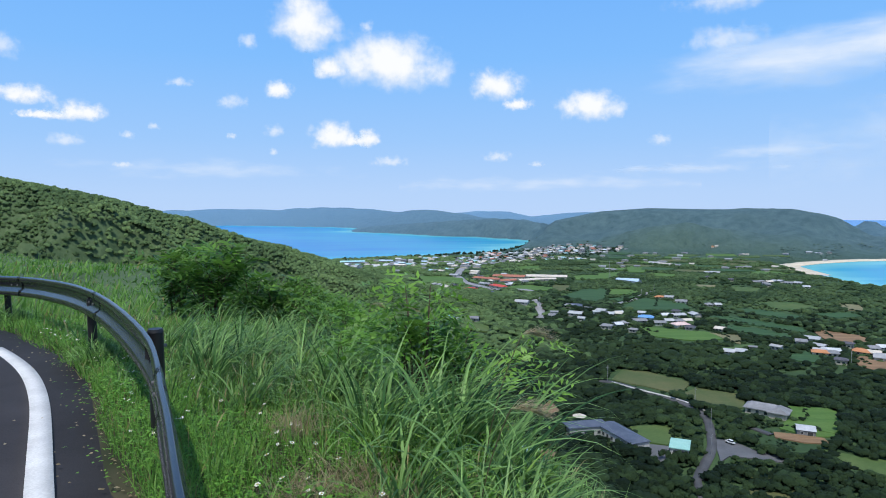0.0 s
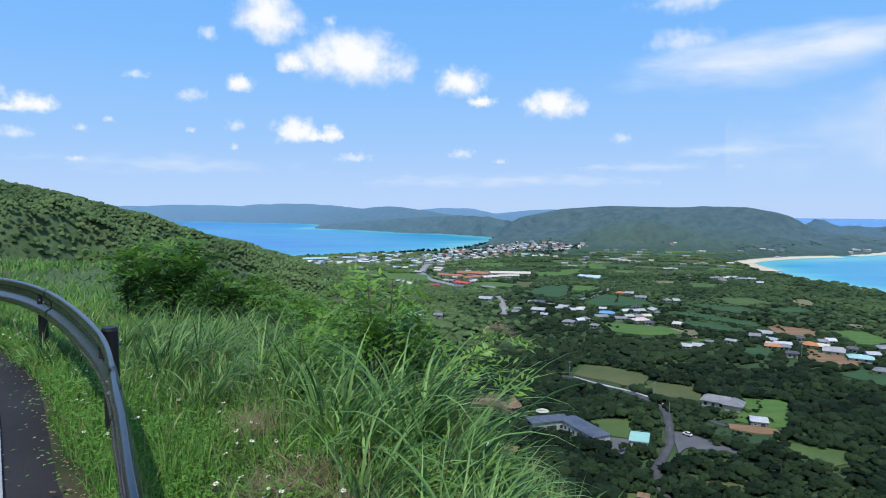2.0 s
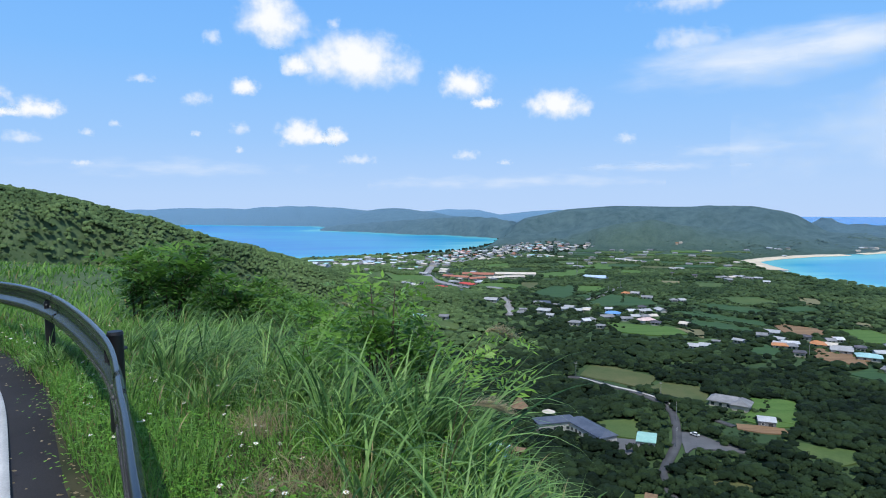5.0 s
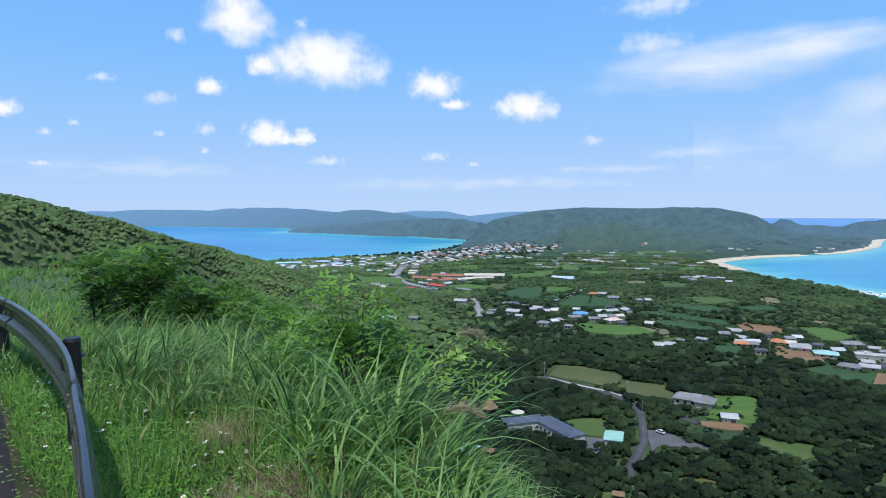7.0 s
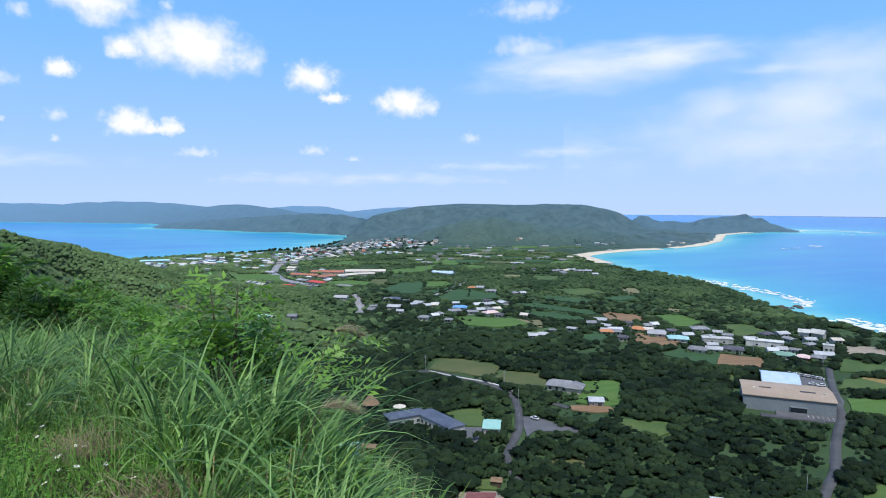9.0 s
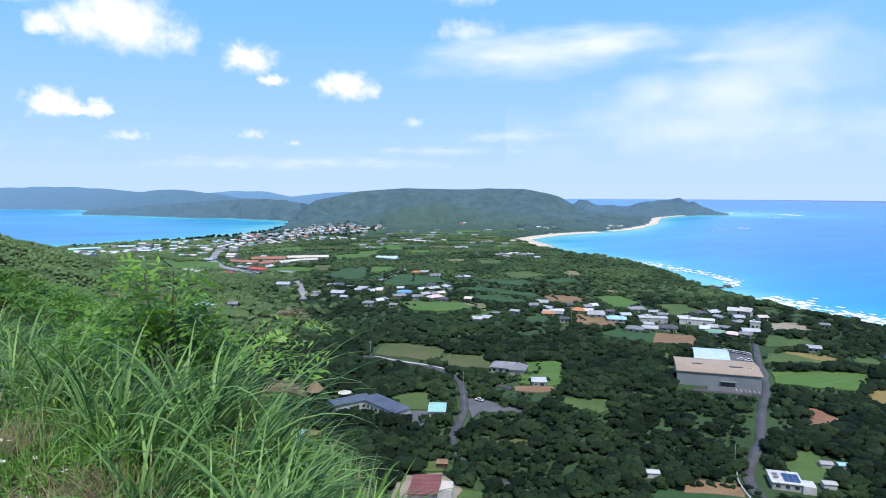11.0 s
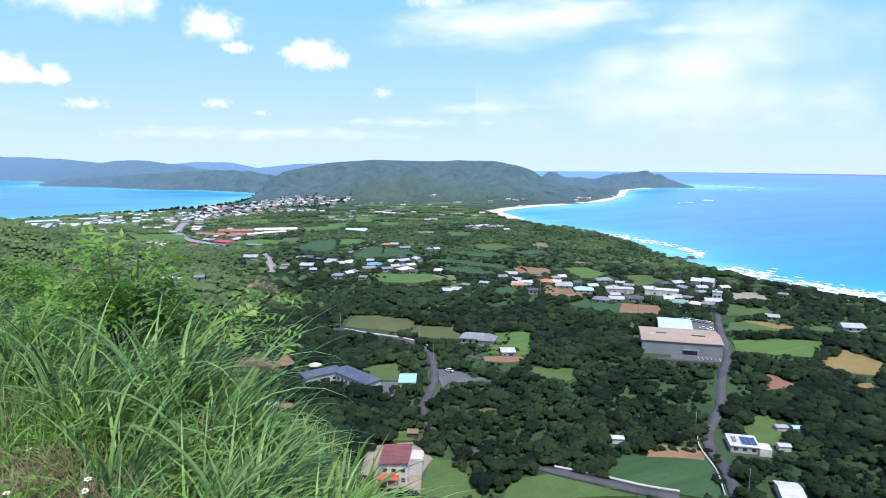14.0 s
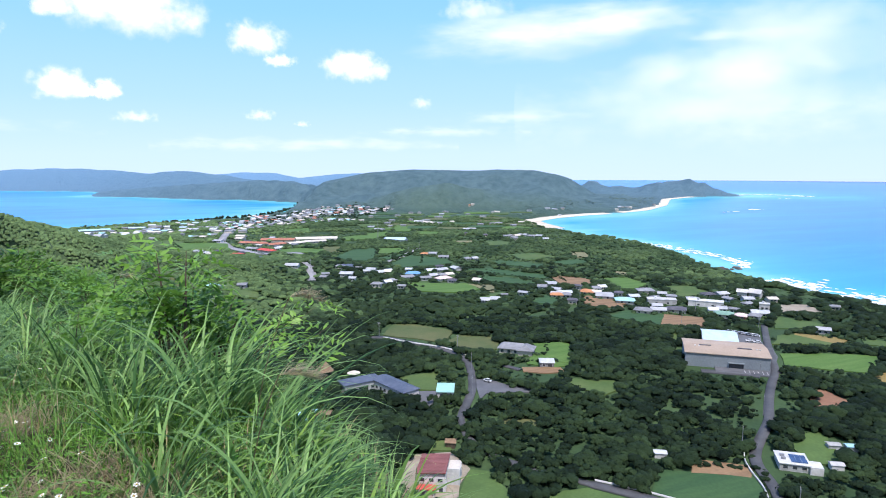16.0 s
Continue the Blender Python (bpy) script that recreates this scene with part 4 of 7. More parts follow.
def barrier(line):
    """Low white kerb wall beside a lane."""
    v, f, _ = ribbon(line, 0.35, 1.35, every=3)
    tagged(new("kerb_wall", fast_mesh("kerb_wall", v, f, M["white"])), "low white kerb wall beside a lane", "kerb", kind="structure")


barrier([(119, 168), (129, 157), (138, 145), (146, 138)])
barrier([(190, 171), (178, 162), (172, 152), (168, 143), (157, 130)])
barrier([(100, 366), (112, 349), (124, 336), (131.5, 323), (133.5, 310)])

# ---- buildings ----
def gable_roof(w, d, z, rise, over=0.5, thick=0.25, hip=0.0):
    """A roof of two slopes (hip: how far the ridge ends draw in), ridge along x."""
    bm = bmesh.new()
    a, b = w / 2 + over, d / 2 + over
    for dz in (thick, 0.0):
        for x, y, zz in ((-a, -b, 0), (a, -b, 0), (a, b, 0), (-a, b, 0), (-a + hip, 0, rise), (a - hip, 0, rise)):
            bm.verts.new((x, y, z + zz + dz))
    bm.verts.ensure_lookup_table()
    v = bm.verts
    for o in (0, 6):
        bm.faces.new((v[o], v[o + 1], v[o + 5], v[o + 4]))
        bm.faces.new((v[o + 2], v[o + 3], v[o + 4], v[o + 5]))
        if hip:
            bm.faces.new((v[o + 1], v[o + 2], v[o + 5]))
            bm.faces.new((v[o + 3], v[o], v[o + 4]))
    for i, j in ((0, 1), (2, 3)) + (((1, 2), (3, 0)) if hip else ((1, 5), (5, 2), (3, 4), (4, 0))):
        bm.faces.new((v[i], v[j], v[j + 6], v[i + 6]))
    return bm


def walls(w, d, h, rise=0.0):
    """Walls with gables up to the ridge."""
    bm = bmesh.new()
    a, b = w / 2, d / 2
    low = [bm.verts.new((x, y, -1.5)) for x, y in ((-a, -b), (a, -b), (a, b), (-a, b))]
    top = [bm.verts.new((v.co.x, v.co.y, h)) for v in low]
    for i in range(4):
        j = (i + 1) % 4
        bm.faces.new((low[i], low[j], top[j], top[i]))
    if rise:
        e, f = bm.verts.new((-a, 0, h + rise)), bm.verts.new((a, 0, h + rise))
        bm.faces.new((top[0], top[3], e))
        bm.faces.new((top[1], f, top[2]))
    else:
        bm.faces.new(top)
    return bm


def opening(parent, name, x, y, z, w, h, facing, material="glass"):
    """A window or door set in a wall: a pane in a frame that stands proud of it."""
    bm = a_box(-w / 2, w / 2, -0.06, 0.06, 0, h)
    ob = part(name, bm, M[material], parent)
    ob.matrix_basis = pose(x, y, z, 0, 0, facing)
    fr = bmesh.new()
    for sizes in ((-w / 2 - 0.12, -w / 2, -0.1, 0.1, -0.12, h + 0.12), (w / 2, w / 2 + 0.12, -0.1, 0.1, -0.12, h + 0.12), (-w / 2, w / 2, -0.1, 0.1, h, h + 0.12), (-w / 2, w / 2, -0.1, 0.1, -0.12, 0)):
        box(fr, *sizes)
    part("frame", fr, M["white"], ob)
    return ob


KINDS = {  # roof, wall, words
    "white": ("pale_roof", "white", "low white house with a pale metal roof"), "blue": ("blue", "white", "white house with a bright blue metal roof"), "pink": ("pink", "white", "white house with a faded pink roof"),
    "grey": ("grey", "cream", "house with a grey tiled roof"), "orange": ("orange", "cream", "house with an orange tiled roof"), "blue_white": ("blue_white", "white", "long shed with a pale blue roof"),
    "cream": ("cream", "cream", "plain cream concrete building with flat walls"), "teal": ("teal", "white", "house with a pale teal roof"), "red_brown": ("red_brown", "cream", "long building with a red-brown roof"),
    "red": ("red", "cream", "building with a bright red roof"), "dark_blue": ("dark_blue", "grey", "house with a slate blue roof"), "cyan": ("cyan", "white", "large harbour hall with a light cyan roof"),
    "white_flat": ("white", "white", "white concrete block with a flat roof"), "white_gable": ("white", "white", "tall white gabled house"), "red_white": ("pink", "red_brown", "white and red village building"),
    "dark": ("dark", "cream", "house with a dark tiled roof"), "green": ("green", "cream", "house with a dull green roof"),
}
house_count = [0]
gardens = []


def house(kind, x, y, w, d, h, turn, group="village houses", scatter=False):
    if w > 13.5 and kind in ("white", "orange", "grey", "dark", "blue", "pink", "teal", "red_white"):
        n = 2 if w < 22 else 3
        for i in range(n):
            u = (i + 0.5) / n - 0.5
            k = kind if i == 0 else ("white", "grey", "white", "cream")[(house_count[0] + i) % 4]
            a_, o_ = radians(turn), ((house_count[0] * 7 + i * 5) % 5 - 2) * 1.3
            house(k, x + math.cos(a_) * u * w - math.sin(a_) * o_, y + math.sin(a_) * u * w + math.cos(a_) * o_, w / n * 0.82, min(d, 7.5), h * (0.85 + 0.1 * (i % 2)), turn + ((i * 37) % 17 - 8), group)
        return
    house_count[0] += 1
    h *= 0.86 if kind != "cyan" else 1.0
    roof, wall, words = KINDS[kind]
    if kind == "white" and house_count[0] % 5 in (1, 3, 4):
        roof, words = (("mid_roof", "low white house with a weathered light grey roof"), ("grey", "low white house with a grey tiled roof"))[house_count[0] % 5 == 4]
    if math.hypot(x, y) < 1000:
        gardens.append((x, y, w, d, turn))
    top = new("house")
    z = gz(x, y)
    top.matrix_basis = pose(x, y, z, 0, 0, turn)
    tagged(top, words, "house", group)
    far = math.hypot(x, y)
    if kind == "white_flat":
        part("wall", walls(w, d, h), M[wall], top)
        part("roof", a_box(-w / 2 - 0.3, w / 2 + 0.3, -d / 2 - 0.3, d / 2 + 0.3, h, h + 0.4), M[roof], top)
        part("tank", a_box(-w / 4, -w / 4 + 1.6, -0.8, 0.8, h + 0.4, h + 2.0, bevel=0.2), M["pale_roof"], top)
    else:
        rise = d * (0.45 if kind == "white_gable" else 0.2)
        hip = 0.0 if kind in ("white", "blue_white", "cyan", "white_gable", "cream", "red_brown") else d * 0.4
        part("wall", walls(w, d, h - rise * 0.5, 0 if hip else rise), M[wall], top)
        part("roof", gable_roof(w, d, h - rise * 0.5, rise, over=0.9, hip=hip), M[roof], top)
    if far < 450:
        n = max(2, int(w / 4.2))
        storeys = 2 if h > 5 else 1
        for s in range(storeys):
            for i in range(n):
                opening(top, "window", -w / 2 + w * (i + 0.5) / n, -d / 2 - 0.03, 0.9 + s * 2.9, min(1.5, w / n * 0.6), 1.2, 0)
        for yy in (-d / 4, d / 4):
            opening(top, "window", w / 2 + 0.03, yy, 0.9, 1.2, 1.1, 90)
            opening(top, "window", -w / 2 - 0.03, yy, 0.9, 1.2, 1.1, 90)
    elif far < 1000:
        opening(top, "window", -w / 5, -d / 2 - 0.03, 0.9, 1.6, 1.2, 0)
        opening(top, "window", w / 5, -d / 2 - 0.03, 0.9, 1.6, 1.2, 0)
    c, s = math.cos(radians(turn)), math.sin(radians(turn))
    mark([(x + c * i - s * j, y + s * i + c * j) for i, j in ((-w / 2, -d / 2), (w / 2, -d / 2), (w / 2, d / 2), (-w / 2, d / 2))], 1.0)
    return top


house('white', 164, 593, 16.0, 9.0, 3.6, 13)
house('blue', 186, 569, 12.4, 9.0, 3.6, -24)
house('white', 174, 551, 10.9, 8.2, 3.6, 6)
house('white', 216, 583, 23.0, 9.0, 3.6, 10)
house('white', 210, 553, 24.7, 9.0, 3.6, 7)
house('pink', 204, 534, 12.8, 9.0, 3.6, 14)
house('white', 154, 536, 13.9, 9.0, 3.6, 17)
house('white', 189, 541, 9.0, 6.8, 3.6, -6)
house('grey', 280, 645, 13.7, 9.0, 3.6, 7)
house('orange', 248, 697, 20.1, 9.0, 3.6, -23)
house('white', 255, 665, 10.7, 8.0, 3.6, -25)
house('blue_white', 256, 859, 36.8, 9.0, 3.6, -57)
house('white', 414, 958, 22.0, 9.0, 3.6, -28)
house('white', 428, 836, 26.7, 9.0, 3.6, 3)
house('white', 450, 838, 15.5, 9.0, 3.6, -71)
house('white', 461, 818, 21.1, 9.0, 3.6, -38)
house('white', 207, 438, 15.4, 9.0, 3.6, -23)
house('white', 243, 450, 6.7, 5.0, 3.6, -51)
house('white', 224, 447, 4.4, 3.3, 3.6, -27)
house('white', 286, 480, 10.6, 8.0, 3.6, -37)
house('orange', 265, 434, 9.5, 7.1, 3.6, -29)
house('white', 276, 440, 10.6, 8.0, 3.6, -18)
house('orange', 296, 436, 9.5, 7.1, 3.6, -45)
house('white', 317, 451, 14.3, 9.0, 3.6, -6)
house('white', 304, 423, 9.7, 7.3, 3.6, -27)
house('teal', 305, 402, 9.9, 7.4, 3.6, -25)
house('white', 272, 1009, 20.7, 9.0, 3.6, -43)
house('white', 381, 1126, 18.4, 9.0, 3.6, -10)
house('cream', 391, 1096, 24.3, 9.0, 3.6, -59)
house('white', 404, 1080, 15.9, 9.0, 3.6, -44)
house('orange', 598, 1375, 14.0, 9.0, 4.0, -14)
house('white', 980, 1309, 18.2, 9.0, 3.6, -12)
house('white', 1010, 1318, 18.3, 9.0, 3.6, -12)
house('white', 238, 585, 10.8, 8.1, 3.6, -83)
house('white', 775, 1288, 13.7, 9.0, 3.6, -89)
house('white', 700, 1273, 9.5, 7.2, 3.6, -54)
house('white', 754, 1215, 22.6, 9.0, 3.6, -43)
house('red_brown', 62, 881, 42.3, 9.0, 4, -38)
house('red_brown', 96, 905, 46.0, 12.0, 5, -20)
house('cream', 150, 905, 58.0, 12.0, 5, -12)
house('red', 70, 798, 24.0, 9.0, 4, -54)
house('red', 34, 771, 13.6, 9.0, 4, -25)
house('red_brown', 88, 858, 23.9, 9.0, 4, 23)
house('cream', 119, 867, 33.9, 9.0, 4, 29)
house('cream', 146, 877, 23.5, 9.0, 4, 5)
house('white', 85, 818, 14.3, 9.0, 4, 32)
house('white', 55, 821, 17.6, 9.0, 4, -31)
house('white', -8, 820, 22.8, 9.0, 4, -60)
house('white', 3, 796, 18.4, 9.0, 4, -51)
house('teal', -12, 991, 31.9, 9.0, 4, -27)
house('teal', 9, 1010, 16.2, 9.0, 4, -9)
house('white', 17, 926, 15.4, 9.0, 4, -30)
house('blue_white', -81, 1138, 22.6, 9.0, 4, -20)
house('blue_white', -109, 1189, 25.9, 9.0, 4, -10)
house('white', -57, 1123, 15.9, 9.0, 4, -41)
house('white', -18, 1116, 20.8, 9.0, 4, -33)
house('white', 11, 1139, 27.2, 9.0, 4, -38)
house('white', 79, 623, 12.5, 9.0, 4, -25)
house('teal', 7, 525, 17.0, 9.0, 4, -25)
house('white', 26, 549, 9.7, 7.3, 4, -12)
house('dark_blue', 136, 635, 14.6, 9.0, 4, -24)
house('white', 125, 584, 11.7, 8.8, 4, -31)
house('white', 162, 586, 14.2, 9.0, 4, -21)
house('white', 106, 594, 6.2, 4.7, 4, -7)
house('blue_white', 257, 862, 26.7, 9.0, 4, -25)
house('dark_blue', 52, 670, 8.2, 6.1, 4, -7)
house('cream', 50, 973, 14.0, 9.0, 4, -36)
house('cream', 47, 943, 12.0, 9.0, 4, -38)
house('cyan', -168, 1147, 44.4, 9.0, 6, 11)
house('white', -96, 1087, 67.1, 9.0, 6, -13)
house('white', -113, 644, 15.4, 9.0, 3.5, -2)
house('white', -94, 627, 16.0, 9.0, 3.5, -15)
house('white_flat', 356, 367, 24.8, 8.0, 4.8, -46)
house('white_flat', 330, 386, 21.3, 8.0, 4.4, -31)
house('white_gable', 406, 380, 6.7, 5.0, 6.5, -51)
house('white_gable', 414, 374, 8.5, 6.4, 6.5, -68)
house('white_flat', 387, 341, 6.8, 5.1, 5.2, -46)
house('red_white', 354, 325, 17.3, 9.0, 4, -50)
house('dark', 321, 359, 12.4, 9.0, 4, -41)
house('green', 342, 335, 11.8, 8.8, 4, -46)
house('white', 270, 435, 17.0, 9.0, 4, -34)
house('orange', 300, 437, 17.3, 9.0, 4, -34)
house('teal', 305, 398, 13.4, 9.0, 4, -35)
house('white', 300, 418, 12.5, 9.0, 4, -37)
house('grey', 345, 424, 12.8, 9.0, 4, -24)
house('grey', 296, 365, 11.3, 8.5, 4, -48)
house('white', 307, 362, 9.9, 7.4, 4, -38)
house('white', 349, 348, 14.3, 9.0, 4, -24)
house('white', 383, 371, 7.7, 5.8, 4, -87)
house('white', 368, 328, 10.7, 8.0, 4, -36)
house('white', 365, 277, 8.2, 6.1, 4, -44)
house('white', 388, 239, 11.9, 8.9, 4, -32)
house('grey', 432, 319, 5.8, 4.4, 4, -49)
house('white', 359, 342, 6.2, 4.6, 4, -59)
house('dark', 388, 392, 21.2, 9.0, 4, 1)

TOWN = [(20, 1249), (91, 1365), (184, 1445), (266, 1572), (348, 1515), (432, 1429), (323, 1304), (263, 1190), (189, 1178), (127, 1148), (71, 1080), (34, 1096)]
# more small houses in each hamlet
hamlet_rng = np.random.default_rng(5)
for hx_, hy_, spread_, many in ((190, 565, 42, 8), (292, 437, 34, 5), (352, 362, 40, 9), (75, 850, 60, 8), (-40, 1120, 80, 12), (430, 850, 50, 5), (125, 605, 30, 4)):
    made_ = 0
    for _ in range(400):
        x, y = hx_ + hamlet_rng.normal(0, spread_), hy_ + hamlet_rng.normal(0, spread_)
        i, j = int((x + 500) / 2), int((y - 60) / 2)
        if made_ == many or taken[i - 3:i + 4, j - 3:j + 4].any() or math.hypot(x - hx_, y - hy_) > 1.7 * spread_:
            continue
        made_ += 1
        house(str(hamlet_rng.choice(["white", "white", "grey", "cream", "dark"])), x, y, hamlet_rng.uniform(5, 8.5), hamlet_rng.uniform(5, 7.5), hamlet_rng.uniform(3.0, 4.4), -30 + hamlet_rng.normal(0, 14))

# small fields and farmhouses between the town and the foot of the far hill
valley = []
for _ in range(600):
    a_, r_ = radians(hamlet_rng.uniform(14, 36)), hamlet_rng.uniform(1060, 1420)
    x, y = r_ * math.sin(a_), r_ * math.cos(a_)
    if len(valley) == 26 or any(math.hypot(x - u, y - v) < 58 for u, v in valley) or not inside(LAND, np.array([x]), np.array([y]))[0] or inside(TOWN, np.array([x]), np.array([y]))[0]:
        continue
    if along(LAND + LAND[:1], np.array([x]), np.array([y]))[0][0] < 60 or land_z(x + np.array([-34, 34, 0, 0, 0]), y + np.array([0, 0, -34, 34, 0])).max() > 12.5:
        continue
    valley.append((x, y))
    w_, d_, t_ = hamlet_rng.uniform(14, 34), hamlet_rng.uniform(14, 30), radians(-25 + hamlet_rng.normal(0, 12))
    field(str(hamlet_rng.choice(["bright_grass", "grass", "bright_grass", "dry_grass", "crop"])), [(x + math.cos(t_) * i * w_ - math.sin(t_) * j * d_, y + math.sin(t_) * i * w_ + math.cos(t_) * j * d_) for i, j in ((-1, -1), (1, -0.9), (0.95, 1), (-0.9, 0.95))])
    for _ in range(int(hamlet_rng.integers(0, 3))):
        house(str(hamlet_rng.choice(["white", "grey", "grey", "cream"])), x + hamlet_rng.uniform(-30, 30), y + d_ + hamlet_rng.uniform(6, 12), hamlet_rng.uniform(7, 12), 7, 3.8, math.degrees(t_), "farmhouses in the far valley")

# the town by the bay: many small houses
joined = {}


def far_house(kind, x, y, w, d, h, turn):
    """A house too far to pick out, added to the joined rest of the town."""
    roof, wall, _ = KINDS[kind]
    m = pose(x, y, gz(x, y), 0, 0, turn)
    rise = d * 0.2
    for key, bm in ((wall, walls(w, d, h - rise * 0.5, rise)), (roof, gable_roof(w, d, h - rise * 0.5, rise))):
        me = bm_mesh("piece", bm)
        me.transform(m)
        joined.setdefault(key, bmesh.new()).from_mesh(me)
        bpy.data.meshes.remove(me)
    mark([(x - w / 2, y - d / 2), (x + w / 2, y - d / 2), (x + w / 2, y + d / 2), (x - w / 2, y + d / 2)])


placed = []
town_rng = np.random.default_rng(21)
kinds_in_town = ["white"] * 4 + ["cream"] * 4 + ["grey"] * 8 + ["dark", "pink", "teal", "red_brown", "white_flat", "green"]
while len(placed) < 215:
    x, y = town_rng.uniform(15, 440), town_rng.uniform(1070, 1580)
    if inside(TOWN, np.array([x]), np.array([y]))[0] and value_noise(np.array([x / 60]), np.array([y / 60]), 9)[0] > -0.45 and gz(x, y) < 17:
        if all((x - a) ** 2 + (y - b) ** 2 > 13 ** 2 for a, b in placed):
            placed.append((x, y))
            w = town_rng.uniform(6, 10.5)
            (house if len(placed) % 3 == 0 else lambda *a: far_house(*a[:7]))(str(town_rng.choice(kinds_in_town)), x, y, w, town_rng.uniform(6, 8.5), town_rng.uniform(2.8, 4.6), -35 + town_rng.normal(0, 8), "houses of the town by the bay")
outskirts = 0
while outskirts < 32:
    x, y = town_rng.uniform(-190, 60), town_rng.uniform(1040, 1330)
    if x > -0.19 * y + 20 and y < 1290 + 0.5 * x and all((x - a) ** 2 + (y - b) ** 2 > 17 ** 2 for a, b in placed):
        placed.append((x, y))
        outskirts += 1
        far_house(str(town_rng.choice(["white", "white", "cream", "teal", "grey", "blue_white"])), x, y, town_rng.uniform(8, 13), 8, town_rng.uniform(3.0, 4.5), -30 + town_rng.normal(0, 12))
for key, bm in joined.items():
    tagged(new("town_buildings", bm_mesh("town_buildings", bm, M[key])), "small crowded houses of the town by the bay", "town", kind="stuff")
for i in range(22):
    x, y = town_rng.uniform(760, 1240), town_rng.uniform(1240, 1640)
    if 0.55 < x / y < 0.85 and math.hypot(x, y) < 1900 and gz(x, y) < 14:
        house(str(town_rng.choice(["white", "grey", "cream", "orange"])), x, y, town_rng.uniform(7, 11), 7, town_rng.uniform(3.0, 4.2), town_rng.uniform(-60, 0), "houses on the far slope")


def set_thing(name, x, y, turn, label, category, group="", dz=0.0):
    top = new(name)
    top.matrix_basis = pose(x, y, gz(x, y) + dz, 0, 0, turn)
    return tagged(top, label, category, group)


def keep_clear(x, y, w, d, turn, pad=2.0):
    c, s = math.cos(radians(turn)), math.sin(radians(turn))
    mark([(x + c * i - s * j, y + s * i + c * j) for i, j in ((-w / 2, -d / 2), (w / 2, -d / 2), (w / 2, d / 2), (-w / 2, d / 2))], pad)


def red_roof_house():
    """Two-storey white house, one-slope maroon roof, red porch, flat annex."""
    t = -28
    top = set_thing("house", 68.5, 188.5, t, "two-storey white house with a maroon roof and red porch", "house")
    w, d, h = 9.4, 13.0, 6.4
    part("wall", walls(w, d, h), M["white"], top)
    roof = bmesh.new()
    box(roof, -w / 2 - 0.5, w / 2 + 0.2, -d / 2 - 0.6, d / 2 + 0.6, -0.15, 0.15)
    for v in roof.verts:
        v.co.z += h + 0.75 + v.co.x * 0.06
    roof_ob = part("roof", roof, M["maroon"], top, "maroon standing-seam roof")
    for i in range(14):
        seam = a_box(-w / 2 - 0.5, w / 2 + 0.2, -d / 2 + 0.3 + i * 0.95, -d / 2 + 0.36 + i * 0.95, 0, 0.1)
        for v in seam.verts:
            v.co.z += h + 0.86 + v.co.x * 0.06
        part("seam", seam, M["maroon"], roof_ob)
    part("parapet", a_box(-w / 2, w / 2, -d / 2, d / 2, h, h + 0.5), M["white"], top)
    part("annex", a_box(w / 2, w / 2 + 4.2, -1.5, 6.0, -1.5, 5.4, bevel=0.05), M["white"], top, "white flat-roofed side annex")
    part("balcony", a_box(w / 2 + 0.2, w / 2 + 4.0, -1.3, 5.8, 5.4, 5.9), M["cream"], top)
    part("balcony_wall", a_box(w / 2, w / 2 + 4.2, -1.6, -1.35, 5.4, 6.4), M["white"], top)
    porch = gable_roof(6.4, 3.2, 2.7, 0.6, over=0.3, hip=1.2)
    ob = part("porch_roof", porch, M["red"], top, "bright red tiled porch roof")
    ob.matrix_basis = pose(-1.6, -d / 2 - 1.5, 0)
    for x in (-4.4, -1.6, 1.2):
        part("post", a_box(x - 0.12, x + 0.12, -d / 2 - 3.0, -d / 2 - 2.76, -0.5, 2.7), M["white"], top)
    for i in range(3):
        opening(top, "window", -3.2 + i * 1.5, -d / 2 - 0.03, 0.9, 1.1, 1.3, 0)
    opening(top, "door", 3.2, -d / 2 - 0.03, 0.0, 1.3, 2.1, 0)
    for i in range(3):
        opening(top, "window", -3.0 + i * 3.0, -d / 2 - 0.03, 4.0, 1.5, 1.2, 0)
    for i in range(4):
        opening(top, "window", w / 2 + 0.03, -5.2 + i * 0.9, 1.0 + (i % 2) * 2.9, 0.8, 1.2, 90)
    opening(top, "window", w / 2 + 4.23, 0.5, 1.0, 1.4, 1.3, 90)
    opening(top, "window", w / 2 + 4.23, 3.8, 3.6, 1.4, 1.2, 90)
    keep_clear(68.5, 188.5, 18, 16, t)


